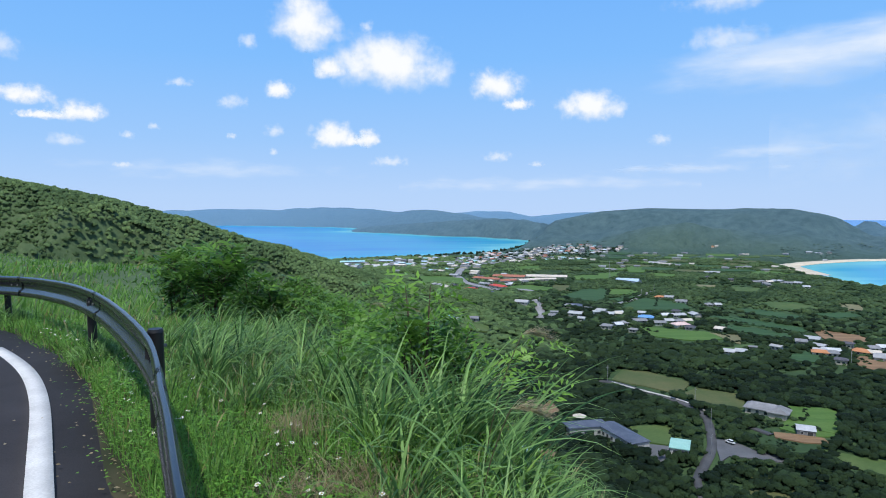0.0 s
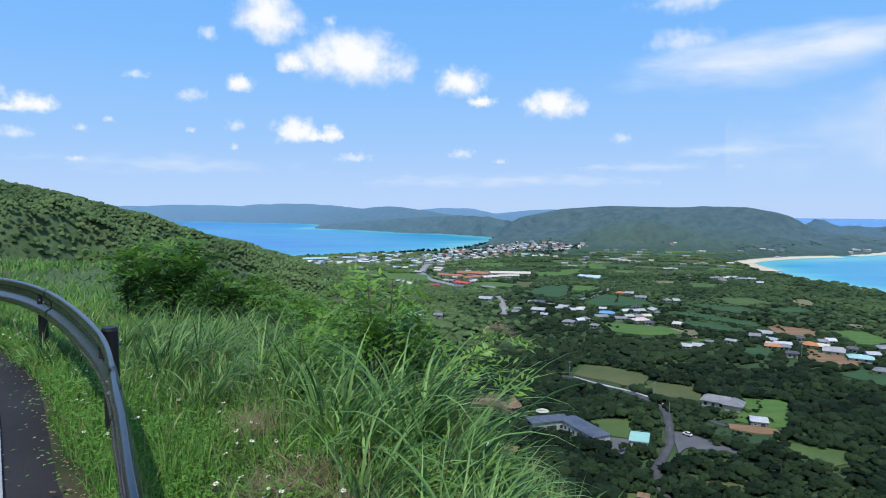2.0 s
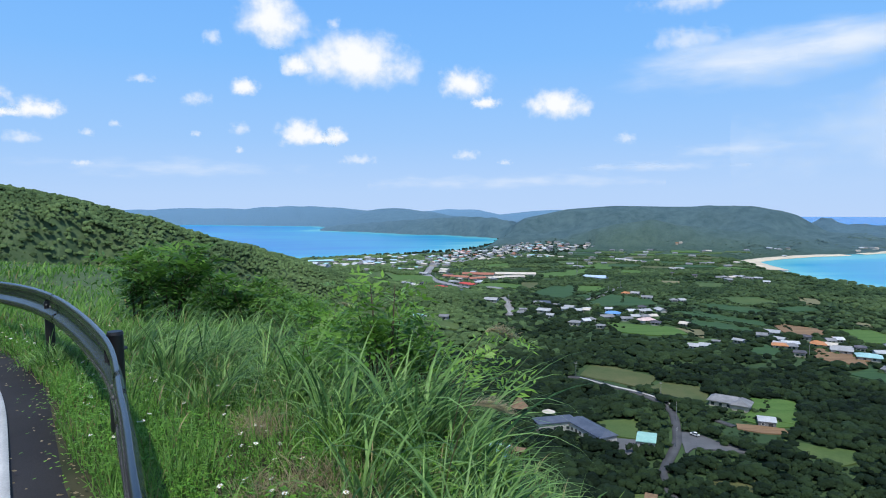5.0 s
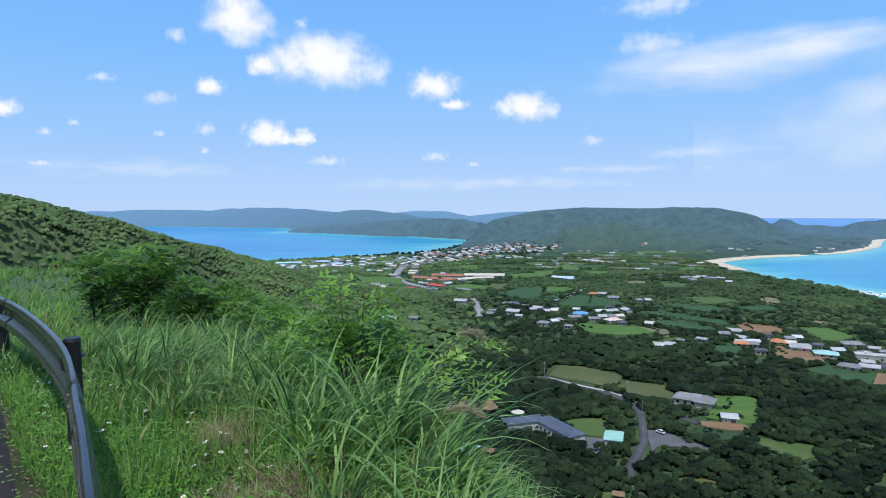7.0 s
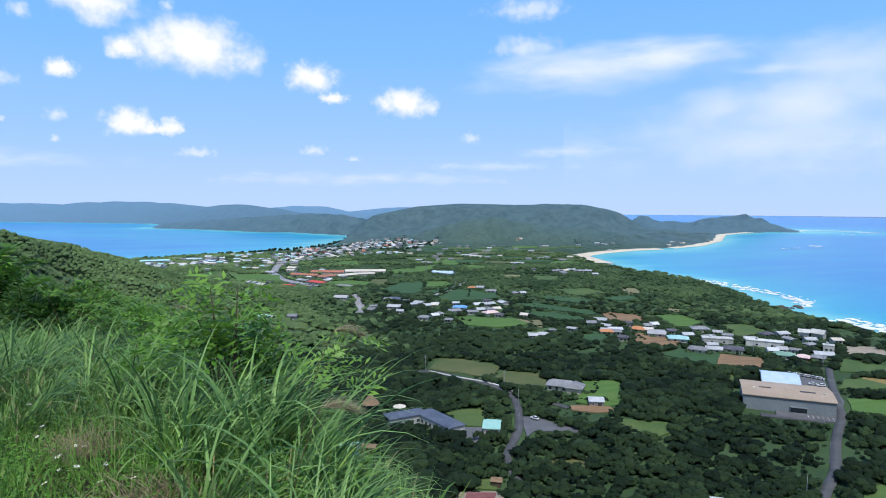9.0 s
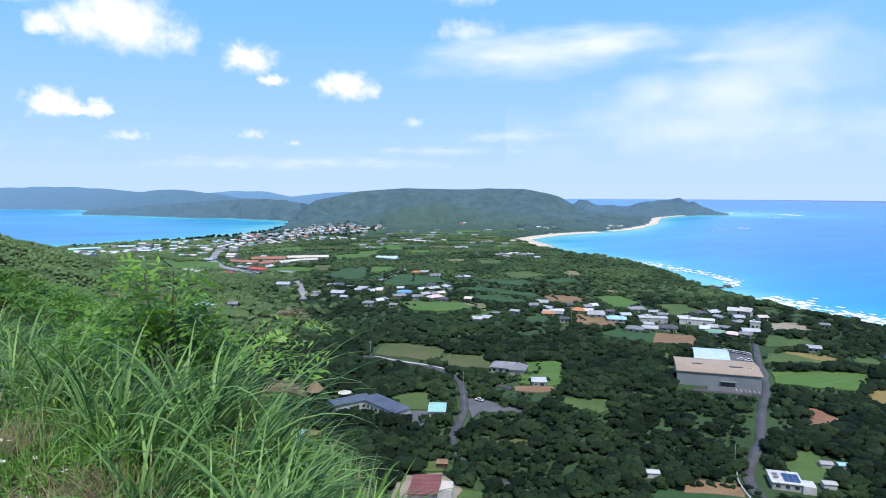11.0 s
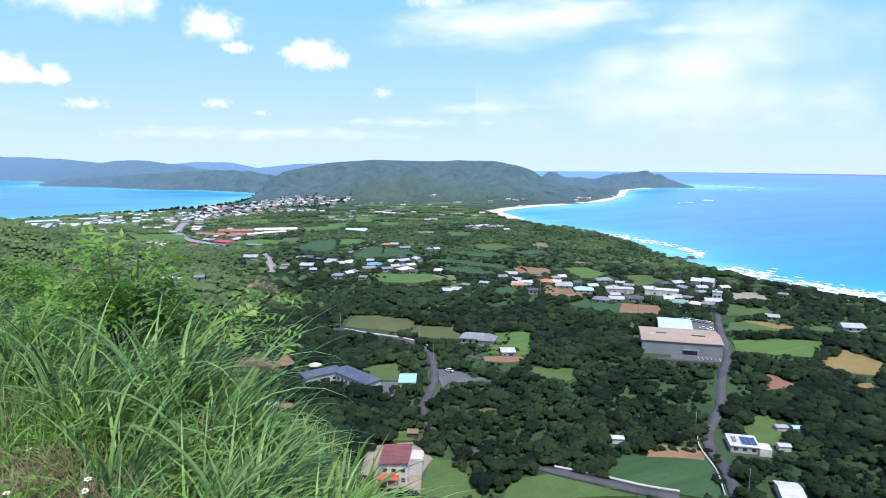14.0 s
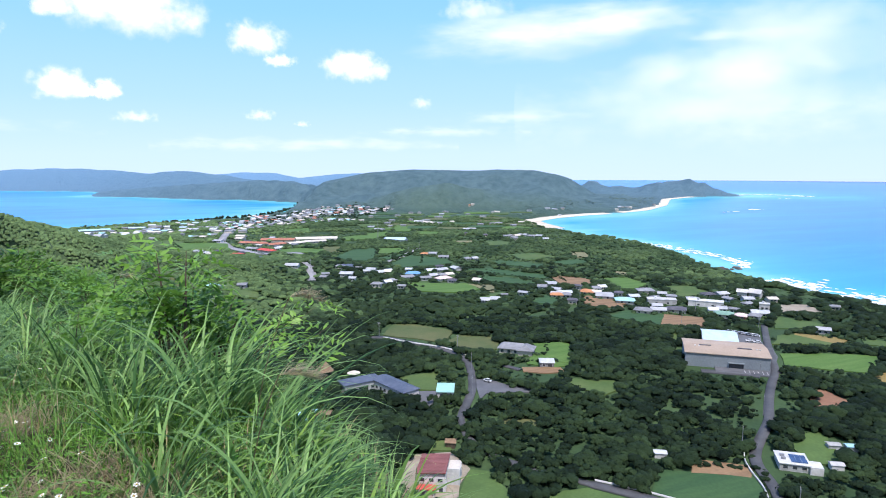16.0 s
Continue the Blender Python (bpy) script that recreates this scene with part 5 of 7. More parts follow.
def warehouse():
    t = -38.5
    top = set_thing("warehouse", 261.0, 254.0, t, "large grey-blue shed with a weathered tan roof", "warehouse")
    w, d, h = 41.0, 27.0, 7.4
    part("wall", walls(w, d, h), M["shed_wall"], top)
    part("roof", gable_roof(w, d, h, 1.3, over=0.6, thick=0.35), M["tan_roof"], top, "faded tan sheet roof")
    for i in range(24):
        part("rib", a_box(-w / 2 + 1 + i * 1.7, -w / 2 + 1.12 + i * 1.7, -d / 2 - 0.08, -d / 2, 0.2, h - 0.3), M["shed_wall"], top)
    for x0, x1, y in ((-13, -7, -2.0), (6, 13, -3.5)):
        sky_l = bmesh.new()
        box(sky_l, x0, x1, y - 0.5, y + 0.5, h + 1.35, h + 1.75)
        part("skylight", sky_l, M["dark"], top, "dark roof ventilator")
    for x in (-15.5, -13.5, 15, 16.5):
        part("vent", a_box(x, x + 0.9, -4.0, -3.2, h + 0.9, h + 1.7), M["white"], top)
    # the doorway's inner shade is a dark panel set on the wall
    part("door", a_box(1.0, 8.0, -d / 2 - 0.12, -d / 2 + 0.1, 0.0, 3.4), M["glass"], top, "dark open loading doorway")
    part("canopy", a_box(0.6, 8.4, -d / 2 - 1.5, -d / 2 - 0.05, 3.5, 3.8), M["shed_wall"], top)
    part("apron", a_box(-6, w / 2, -d / 2 - 9, -d / 2 - 0.2, -0.4, 0.9), M["asphalt"], top)
    for i in range(6):
        part("bay_line", a_box(8 + i * 2.1, 8.15 + i * 2.1, -d / 2 - 7, -d / 2 - 2.5, 0.9, 0.92), M["line"], top)
    keep_clear(261, 254, w, d + 16, t)
    a = set_thing("office_building", 285.5, 282.5, -40, "white office wing with a pale blue-white metal roof", "building")
    w, d, h = 18.0, 24.0, 5.0
    part("wall", walls(w, d, h, 2.2), M["cream"], a)
    part("roof", gable_roof(w, d, h, 2.2, over=0.8, thick=0.3), M["blue_white"], a, "pale blue-white ribbed roof")
    for i in range(4):
        opening(a, "window", -6 + i * 4, -d / 2 - 0.03, 1.2, 2.0, 1.6, 0)
    keep_clear(285.5, 282.5, w, d, -40)


def long_resort_house():
    """L-shaped house: white walls, slate-blue hipped roofs."""
    for x, y, w, d, t in ((66.5, 287.5, 19.0, 8.5, 10), (80.5, 276.0, 26.0, 9.0, -70)):
        top = set_thing("guest_house", x, y, t, "long white guest house with slate-blue roof", "house", "guest house wings")
        part("wall", walls(w, d, 4.2), M["white"], top)
        part("roof", gable_roof(w, d, 4.1, 1.7, over=0.5, hip=3.0), M["dark_blue"], top, "slate-blue shingled hip roof")
        n = int(w / 3)
        for i in range(n):
            opening(top, "window", -w / 2 + w * (i + 0.5) / n, -d / 2 - 0.03, 0.8, 1.6, 1.5, 0)
            opening(top, "window", -w / 2 + w * (i + 0.5) / n, d / 2 + 0.03, 0.8, 1.6, 1.5, 180)
        keep_clear(x, y, w * 0.8, d * 0.7, t, 0.0)


def mint_house():
    top = set_thing("house", 99.5, 257.5, -24, "narrow tall house with a flat mint-green roof", "house")
    w, d, h = 7.2, 11.0, 5.6
    part("wall", walls(w, d, h), M["white"], top)
    part("roof", gable_roof(w, d, h, 0.5, over=0.5, thick=0.3), M["mint"], top, "mint-green sheet roof")
    for i in range(2):
        opening(top, "window", -1.7 + i * 3.4, -d / 2 - 0.03, 0.9, 1.4, 1.3, 0)
        opening(top, "window", -1.7 + i * 3.4, -d / 2 - 0.03, 3.6, 1.4, 1.2, 0)
    keep_clear(99.5, 257.5, w * 0.8, d * 0.8, -24, 0.0)


def thatched_hut():
    top = set_thing("thatched_hut", 54, 313, 0, "round hut with a pointed brown thatch roof", "hut")
    bm = bmesh.new()
    bmesh.ops.create_cone(bm, segments=18, radius1=4.6, radius2=0.25, depth=5.2, cap_ends=True, matrix=Matrix.Translation((0, 0, 5.2)))
    bmesh.ops.subdivide_edges(bm, edges=bm.edges[:], cuts=1)
    for v in bm.verts:
        v.co += Vector((noise.noise(v.co * 1.3), noise.noise(v.co * 1.3 + Vector((9, 0, 0))), 0)) * 0.25
    part("roof", bm, M["thatch"], top)
    for i in range(8):
        p = a_box(-0.12, 0.12, -0.12, 0.12, -1, 3.0)
        part("post", p, M["bark"], top).matrix_basis = pose(3.6 * math.cos(i * 0.785), 3.6 * math.sin(i * 0.785), 0)
    keep_clear(54, 313, 8, 8, 0)
    par = set_thing("garden_parasol", 67, 303, 0, "cream garden parasol on a terrace", "parasol")
    bm = bmesh.new()
    bmesh.ops.create_cone(bm, segments=12, radius1=3.4, radius2=0.1, depth=1.3, cap_ends=True, matrix=Matrix.Translation((0, 0, 3.4)))
    part("canopy", bm, M["cream"], par)
    part("pole", a_box(-0.06, 0.06, -0.06, 0.06, -0.5, 3.2), M["bark"], par)
    keep_clear(67, 303, 7, 7, 0)


def grey_farmhouse():
    for x, y, w, d, t in ((162, 311, 15, 9, -38), (167, 305, 9, 8, 52)):
        top = set_thing("farmhouse", x, y, t, "farmhouse with grey tiled hip roof", "house", "farmhouse wings")
        part("wall", walls(w, d, 3.0), M["cream"], top)
        part("roof", gable_roof(w, d, 2.9, 2.4, over=1.0, hip=3.2), M["grey"], top, "weathered grey roof tiles")
        for i in range(4):
            opening(top, "window", -w / 2 + w * (i + 0.5) / 4, -d / 2 - 0.03, 0.6, 1.5, 1.7, 0)
        keep_clear(x, y, w, d, t)
    top = set_thing("barn", 167, 282.5, -24, "small barn with a pale metal roof", "barn")
    part("wall", walls(7.4, 8.0, 2.6, 1.1), M["grey"], top)
    part("roof", gable_roof(7.4, 8.0, 2.6, 1.1, over=0.4, thick=0.15), M["pale_roof"], top)
    opening(top, "door", 1.5, -4.03, 0, 2.2, 2.1, 0)
    opening(top, "window", -1.8, -4.03, 0.9, 1.2, 1.0, 0)
    keep_clear(167, 282.5, 8, 8, -24)


def solar_house():
    top = set_thing("house", 191, 152.5, -38, "white flat-roofed house with solar panels", "house")
    w, d, h = 9.5, 9.5, 2.6
    part("wall", walls(w, d, h), M["white"], top)
    part("roof", a_box(-w / 2 - 0.4, w / 2 + 0.4, -d / 2 - 0.4, d / 2 + 0.4, h, h + 0.3), M["white"], top, "bright white flat roof")
    part("wing", a_box(w / 2 - 0.1, w / 2 + 4.0, -d / 2 - 1.0, -d / 2 + 4.2, -1, 2.8), M["white"], top)
    for i in range(3):
        for j in range(3):
            bm = a_box(-0.8 + i * 1.75, 0.85 + i * 1.75, -3.6 + j * 2.1, -1.6 + j * 2.1, h + 0.45, h + 0.55)
            part("solar_panel", bm, M["solar"], top)
    for i in range(2):
        part("roof_unit", a_box(-3.8, -2.4, -2.0 + i * 2.4, -1.0 + i * 2.4, h + 0.3, h + 1.1), M["grey"], top)
    for i in range(3):
        opening(top, "window", -3 + i * 3, -d / 2 - 0.03, 0.9, 1.5, 1.2, 0)
    keep_clear(192, 151, 14, 12, -38)
    b = set_thing("house", 176, 122, -38, "low house with a pale grey metal roof", "house")
    part("wall", walls(6.5, 10, 2.6, 1.0), M["cream"], b)
    part("roof", gable_roof(6.5, 10, 2.6, 1.0, over=0.4, thick=0.15), M["pale_roof"], b)
    opening(b, "window", 0, -5.03, 0.9, 1.6, 1.2, 0)
    keep_clear(176, 122, 7, 10, -38)
    for x, y, k, lab in ((152, 175, "pale_roof", "small white garden shed among trees"), (217, 156.5, "white", "small white greenhouse tunnel on a lawn"), (222, 153, "teal", "small shed with a teal roof"), (203.5, 145, "white", "small white tool shed")):
        s = set_thing("shed", x, y, -30, lab, "shed", "sheds near the coast road")
        part("wall", walls(4.2, 3.0, 1.9), M["white"], s)
        part("roof", gable_roof(4.2, 3.0, 1.9, 0.5, over=0.3, thick=0.1), M[k], s)
        keep_clear(x, y, 5, 4, -30, 1)


def small_roofs():
    top = set_thing("house", 36, 261, -30, "small house with a turquoise roof among trees", "house")
    part("wall", walls(7.5, 8, 2.4, 1.0), M["white"], top)
    part("roof", gable_roof(7.5, 8, 2.4, 1.0, over=0.6, thick=0.15), M["cyan"], top)
    opening(top, "window", 0, -4.03, 0.8, 1.5, 1.2, 0)
    part("lean_to", a_box(1.5, 6.0, -7.0, -4.1, 1.7, 1.9), M["blue"], top, "blue tarpaulin lean-to")
    keep_clear(36, 261, 9, 12, -30, 2)
    b = set_thing("shed", 44, 259, -25, "open shed with a brown thatched roof", "shed")
    part("wall", walls(5.5, 4, 2.1), M["bark"], b)
    part("roof", gable_roof(5.5, 4, 2.1, 0.6, over=0.5, thick=0.12), M["thatch"], b)
    keep_clear(44, 259, 6, 5, -25, 2)
    c = set_thing("shed", 84, 212, -28, "little brown wooden garden hut", "shed")
    part("wall", walls(3.6, 3.4, 2.2), M["bark"], c)
    part("roof", gable_roof(3.6, 3.4, 2.2, 1.0, over=0.4, thick=0.12), M["thatch"], c)
    keep_clear(84, 212, 4, 4, -28, 1)


red_roof_house(), warehouse(), long_resort_house(), mint_house(), thatched_hut(), grey_farmhouse(), solar_house(), small_roofs()


def car(x, y, turn, paint, label):
    top = set_thing("car", x, y, turn, label, "car", "parked cars")
    top.location.z += 0.75
    bm = bmesh.new()
    box(bm, -0.85, 0.85, -2.1, 2.1, 0.3, 0.95)
    bmesh.ops.bevel(bm, geom=bm.edges[:], offset=0.15, segments=2, affect="EDGES")
    part("body", bm, M[paint], top)
    cab = bmesh.new()
    for v in box(cab, -0.76, 0.76, -1.5, 1.1, 0.95, 1.5):
        if v.co.z > 1.2:
            v.co.x *= 0.82
            v.co.y = v.co.y * 0.75 - 0.1
    part("windows", cab, M["glass"], top)
    part("roof", a_box(-0.6, 0.6, -1.15, 0.65, 1.48, 1.55, bevel=0.03), M[paint], top)
    for wx in (-0.82, 0.82):
        for wy in (-1.35, 1.35):
            wb = bmesh.new()
            bmesh.ops.create_cone(wb, segments=14, radius1=0.33, radius2=0.33, depth=0.2, cap_ends=True, matrix=pose(wx, wy, 0.33, 0, 90, 0))
            part("wheel", wb, M["tyre"], top)


for i in range(9):
    car(313.0 + i * 0.95 - 2.5, 300 - i * 1.9, 25, "car_white" if i % 3 else "car_grey", "white car parked by the office" if i % 3 else "silver car parked by the office")
car(304.5, 277.5, 60, "car_white", "white van by the warehouse")
car(306.5, 273.5, 60, "car_white", "white van by the warehouse")
car(60, 176.5, 80, "car_grey", "dark grey car parked by the house")
car(126.5, 270, 30, "car_white", "white car on the car park")

# rocks at the point, surf and reef
for i in range(26):
    u = rng.random()
    x, y = 517 + 30 * u + rng.normal(0, 9), 566 - 45 * u + rng.normal(0, 7)
    bm = bmesh.new()
    bmesh.ops.create_icosphere(bm, subdivisions=2, radius=1)
    s = Vector((rng.uniform(2, 6), rng.uniform(2, 6), rng.uniform(1, 2.2)))
    for v in bm.verts:
        v.co = Vector((v.co.x * s.x, v.co.y * s.y, v.co.z * s.z)) * (1 + 0.3 * noise.noise(v.co * 2 + Vector((i, 0, 0))))
    ob = new("rock", bm_mesh("rock", bm, M["rock"]))
    ob.location = (x, y, 0.4)
    tagged(ob, "dark wet rock at the water's edge", "rock", "rocks on the point")


def surf(line, width, label, torn=0.5):
    """Broken water: many small flat patches of foam along a line."""
    line = np.array(line, float)
    s = np.concatenate([[0], np.cumsum(np.hypot(*np.diff(line, axis=0).T))])
    n = int(s[-1] * width / 16)
    u, off = rng.uniform(0, s[-1], n), rng.normal(0, width * 0.33, n)
    x, y = np.interp(u, s, line[:, 0]), np.interp(u, s, line[:, 1])
    keep = value_noise(x / 26, y / 26, 31) + value_noise(x / 7 + off, y / 7, 32) * 0.5 > -torn
    x, y = (x + off)[keep], (y + off * 0.3)[keep]
    k = 7
    th = np.linspace(0, 2 * np.pi, k, endpoint=False)
    r = rng.uniform(0.8, 3.2, (len(x), 1)) * rng.uniform(0.6, 1.3, (len(x), k))
    v = np.stack([x[:, None] + r * np.cos(th), y[:, None] + 1.6 * r * np.sin(th), np.full(r.shape, 0.42) + rng.uniform(0, 0.25, (len(x), 1))], -1).reshape(-1, 3)
    o = np.arange(len(x))[:, None] * k
    f = np.concatenate([o + [0, i, i + 1] for i in range(1, k - 1)])
    ob = new("surf", fast_mesh("surf", v, f, M["foam"]))
    tagged(ob, label, "surf", kind="stuff")


surf([(604, 750), (604, 696), (606, 653), (600, 598), (588, 548), (568, 525)], 22, "white surf breaking off the rocky shore", 0.05)
surf([(530, 475), (524, 430), (524, 400), (526, 370), (530, 330), (545, 250)], 40, "white surf breaking on the shore", -0.05)
surf([(618, 1060), (600, 971), (584, 884), (588, 838), (598, 792)], 7, "thin white line of shore surf", 0.2)
surf([(1850, 1770), (1924, 1827), (1991, 1796), (2029, 1702), (2001, 1597)], 40, "white water breaking on the outer reef", 0.7)
surf([(1172, 1166), (1228, 1173)], 16, "white water over a shoal", 0.5)
surf([(1304, 1218), (1325, 1197)], 30, "white water over a shoal", 0.7)
surf([(1818, 1574), (1841, 1543)], 26, "white water over a shoal", 0.6)
surf([(700, 1188), (800, 1230), (890, 1242), (944, 1258), (1043, 1300)], 7, "thin white line of shore surf", 0.0)


# utility poles along the lanes
def utility_pole(x, y, turn, h=9.5):
    top = set_thing("utility_pole", x, y, turn, "grey concrete utility pole with crossarms", "utility pole", "utility poles along the lanes")
    bm = bmesh.new()
    bmesh.ops.create_cone(bm, segments=8, radius1=0.17, radius2=0.10, depth=h + 1, cap_ends=True, matrix=Matrix.Translation((0, 0, (h - 1) / 2)))
    part("pole", bm, M["grey"], top)
    for z in (h - 0.5, h - 1.3):
        part("crossarm", a_box(-0.9, 0.9, -0.05, 0.05, z - 0.06, z + 0.06), M["grey"], top)
        for dx in (-0.8, -0.3, 0.3, 0.8):
            part("insulator", a_box(dx - 0.05, dx + 0.05, -0.05, 0.05, z + 0.06, z + 0.24), M["white"], top)


for x, y, a in ((133, 325, 20), (127, 291, 60), (113, 258, 50), (99, 372, 0), (340, 303, 45), (298, 262, 45), (252, 222, 50), (219, 190, 45), (184, 168, 40), (165, 128, 45), (96, 620, 0), (60, 760, 20), (32, 880, 0), (225, 705, 30), (255, 752, 30), (300, 330, 40), (330, 350, 40), (268, 405, 30)):
    utility_pole(x, y, a)
mast = set_thing("radio_mast", 235, 880, 0, "tall slim steel lattice mast on the plain", "mast")
for a in range(3):
    bm = bmesh.new()
    p = Vector((1.2 * math.cos(a * 2.094), 1.2 * math.sin(a * 2.094), -0.5))
    q = Vector((p.x * 0.2, p.y * 0.2, 27))
    for i in range(9):
        u0, u1 = i / 9, (i + 1) / 9
        m = Matrix.Translation((p.lerp(q, u0) + p.lerp(q, u1)) / 2) @ (q - p).to_track_quat("Z", "Y").to_matrix().to_4x4()
        bmesh.ops.create_cone(bm, segments=5, radius1=0.12, radius2=0.12, depth=(q - p).length / 9, cap_ends=True, matrix=m)
    part("leg", bm, M["grey"], mast)
for i in range(10):
    u = i / 10
    r_ = 1.2 * (1 - 0.8 * u)
    bm = bmesh.new()
    for a in range(3):
        p, q = (Vector((r_ * math.cos(b * 2.094), r_ * math.sin(b * 2.094), 27 * u)) for b in (a, a + 1))
        m = Matrix.Translation((p + q) / 2) @ (q - p).to_track_quat("Z", "Y").to_matrix().to_4x4()
        bmesh.ops.create_cone(bm, segments=4, radius1=0.07, radius2=0.07, depth=(q - p).length, cap_ends=True, matrix=m)
    part("brace", bm, M["grey"], mast)

# ---- woods ----
PHI = (1 + 5 ** 0.5) / 2
ICO_V = np.array([(-1, PHI, 0), (1, PHI, 0), (-1, -PHI, 0), (1, -PHI, 0), (0, -1, PHI), (0, 1, PHI), (0, -1, -PHI), (0, 1, -PHI), (PHI, 0, -1), (PHI, 0, 1), (-PHI, 0, -1), (-PHI, 0, 1)]) / math.hypot(1, PHI)
ICO_F = np.array([0, 11, 5, 0, 5, 1, 0, 1, 7, 0, 7, 10, 0, 10, 11, 1, 5, 9, 5, 11, 4, 11, 10, 2, 10, 7, 6, 7, 1, 8, 3, 9, 4, 3, 4, 2, 3, 2, 6, 3, 6, 8, 3, 8, 9, 4, 9, 5, 2, 4, 11, 6, 2, 10, 8, 6, 7, 9, 8, 1]).reshape(-1, 3)


def crown_shape(seed, lobes, leaves, leaf, spread=0.3, flat=0.85, lobe=(0.22, 0.34)):
    """Crown of unit height and width: rounded clumps with loose sprays of leaves over them. Verts, faces and outward normals."""
    r = np.random.default_rng(seed)
    V, F, N, count = [], [], [], 0
    cs = []
    for k in range(lobes):
        th, rad_ = r.uniform(0, 2 * np.pi), spread * math.sqrt((k + r.random()) / lobes)
        c = np.array([rad_ * math.cos(th), rad_ * math.sin(th), 0.44 + (0.30 * (1 - (rad_ / max(spread, 0.01)) ** 2) * r.uniform(0.3, 1.0) + r.uniform(-0.14, 0.04) if lobes > 2 else r.uniform(-0.1, 0.2))])
        s = r.uniform(*lobe)
        cs.append((c, s))
        q = np.linalg.qr(r.normal(0, 1, (3, 3)))[0]
        q = q * np.sign(np.linalg.det(q))
        d = ICO_V @ q
        V.append(d * s * r.uniform(0.8, 1.18, (12, 1)) * [1, 1, flat] + c)
        N.append(d)
        F.append(ICO_F + count)
        count += 12
    for _ in range(leaves):
        c, s = cs[r.integers(lobes)]
        d = r.normal(0, 1, 3)
        d[2] = abs(d[2]) * 0.9 - 0.25
        d /= np.linalg.norm(d)
        p = c + d * s * r.uniform(0.85, 1.1) * [1, 1, flat]
        t = np.cross(d, r.normal(0, 1, 3))
        t /= np.linalg.norm(t)
        b = np.cross(d, t) + d * r.uniform(0.0, 0.8)
        z = leaf * r.uniform(0.6, 1.4)
        V.append(np.array([p - t * z * 0.5, p + t * z * 0.5, p + b * z]))
        N.append(np.repeat(d[None], 3, 0))
        F.append(np.array([[0, 1, 2]]) + count)
        count += 3
    return np.concatenate(V), np.concatenate(F), np.concatenate(N)


def soft_normals(sv, sn, up):
    """Normals between those of each clump and those of the whole crown, so that leaves shade as a soft mass."""
    whole = (sv - [0, 0, 0.3]) * [1, 1, 0.9]
    whole = whole / np.maximum(np.linalg.norm(whole, axis=1), 0.05)[:, None]
    soft = 0.4 * whole + 0.75 * sn + [0, 0, up]
    return soft / np.linalg.norm(soft, axis=1)[:, None]


def stand(name, shapes, xyz, w, h, tones, material, label, category="woodland", up=0.3):
    """Many trees joined into one mesh."""
    V, F, T, N, count = [], [], [], [], 0
    which = rng.integers(0, len(shapes), len(xyz))
    turn = rng.uniform(0, 2 * np.pi, len(xyz))
    for k, (sv, sf, sn) in enumerate(shapes):
        m = which == k
        n = int(m.sum())
        if not n:
            continue
        c, s = np.cos(turn[m])[:, None], np.sin(turn[m])[:, None]
        x = (sv[None, :, 0] * c - sv[None, :, 1] * s) * w[m][:, None] + xyz[m][:, 0:1]
        y = (sv[None, :, 0] * s + sv[None, :, 1] * c) * w[m][:, None] + xyz[m][:, 1:2]
        z = sv[None, :, 2] * h[m][:, None] + xyz[m][:, 2:3]
        V.append(np.stack([x, y, z], -1).reshape(-1, 3))
        soft = soft_normals(sv, sn, up)
        N.append(np.stack([soft[None, :, 0] * c - soft[None, :, 1] * s, soft[None, :, 0] * s + soft[None, :, 1] * c, np.repeat(soft[None, :, 2], n, 0)], -1).reshape(-1, 3))
        F.append((sf[None] + (np.arange(n) * len(sv))[:, None, None]).reshape(-1, 3) + count)
        T.append(np.repeat(tones[m], len(sv)))
        count += n * len(sv)
    ob = new(name, fast_mesh(name, np.concatenate(V), np.concatenate(F), material, smooth=True, tone=np.concatenate(T), normals=np.concatenate(N)))
    return tagged(ob, label, category, kind="stuff")


def jittered(x0, x1, y0, y1, gap):
    x, y = np.meshgrid(np.arange(x0, x1, gap), np.arange(y0, y1, gap))
    x, y = x.ravel(), y.ravel()
    return x + rng.uniform(-0.5, 0.5, len(x)) * gap, y + rng.uniform(-0.5, 0.5, len(y)) * gap


def in_view(x, y, r0, r1, a0=-50, a1=72):
    r, a = np.hypot(x, y), np.degrees(np.arctan2(x, y))
    return (r > r0) & (r < r1) & (a > a0) & (a < a1)


def clear(x, y, h):
    """True where a tree of height h hides no lane, field or house lying behind it."""
    r = np.hypot(x, y)
    reach = 0.55 * h * r / np.maximum(107 - h, 20)
    ok = np.ones(len(x), bool)
    for u in (-0.05, 0.0, 0.25, 0.5, 0.75, 1.0):
        k = 1 + u * reach / r
        i, j = ((x * k + 500) / 2).astype(int), ((y * k - 60) / 2).astype(int)
        inside_grid = (i >= 0) & (i < 1100) & (j >= 0) & (j < 900)
        ok &= ~np.where(inside_grid, taken[np.clip(i, 0, 1099), np.clip(j, 0, 899)], False)
    return ok


def on_land(x, y, margin):
    d, _, _ = along(LAND + LAND[:1], x, y)
    return inside(LAND, x, y) & (d > margin)


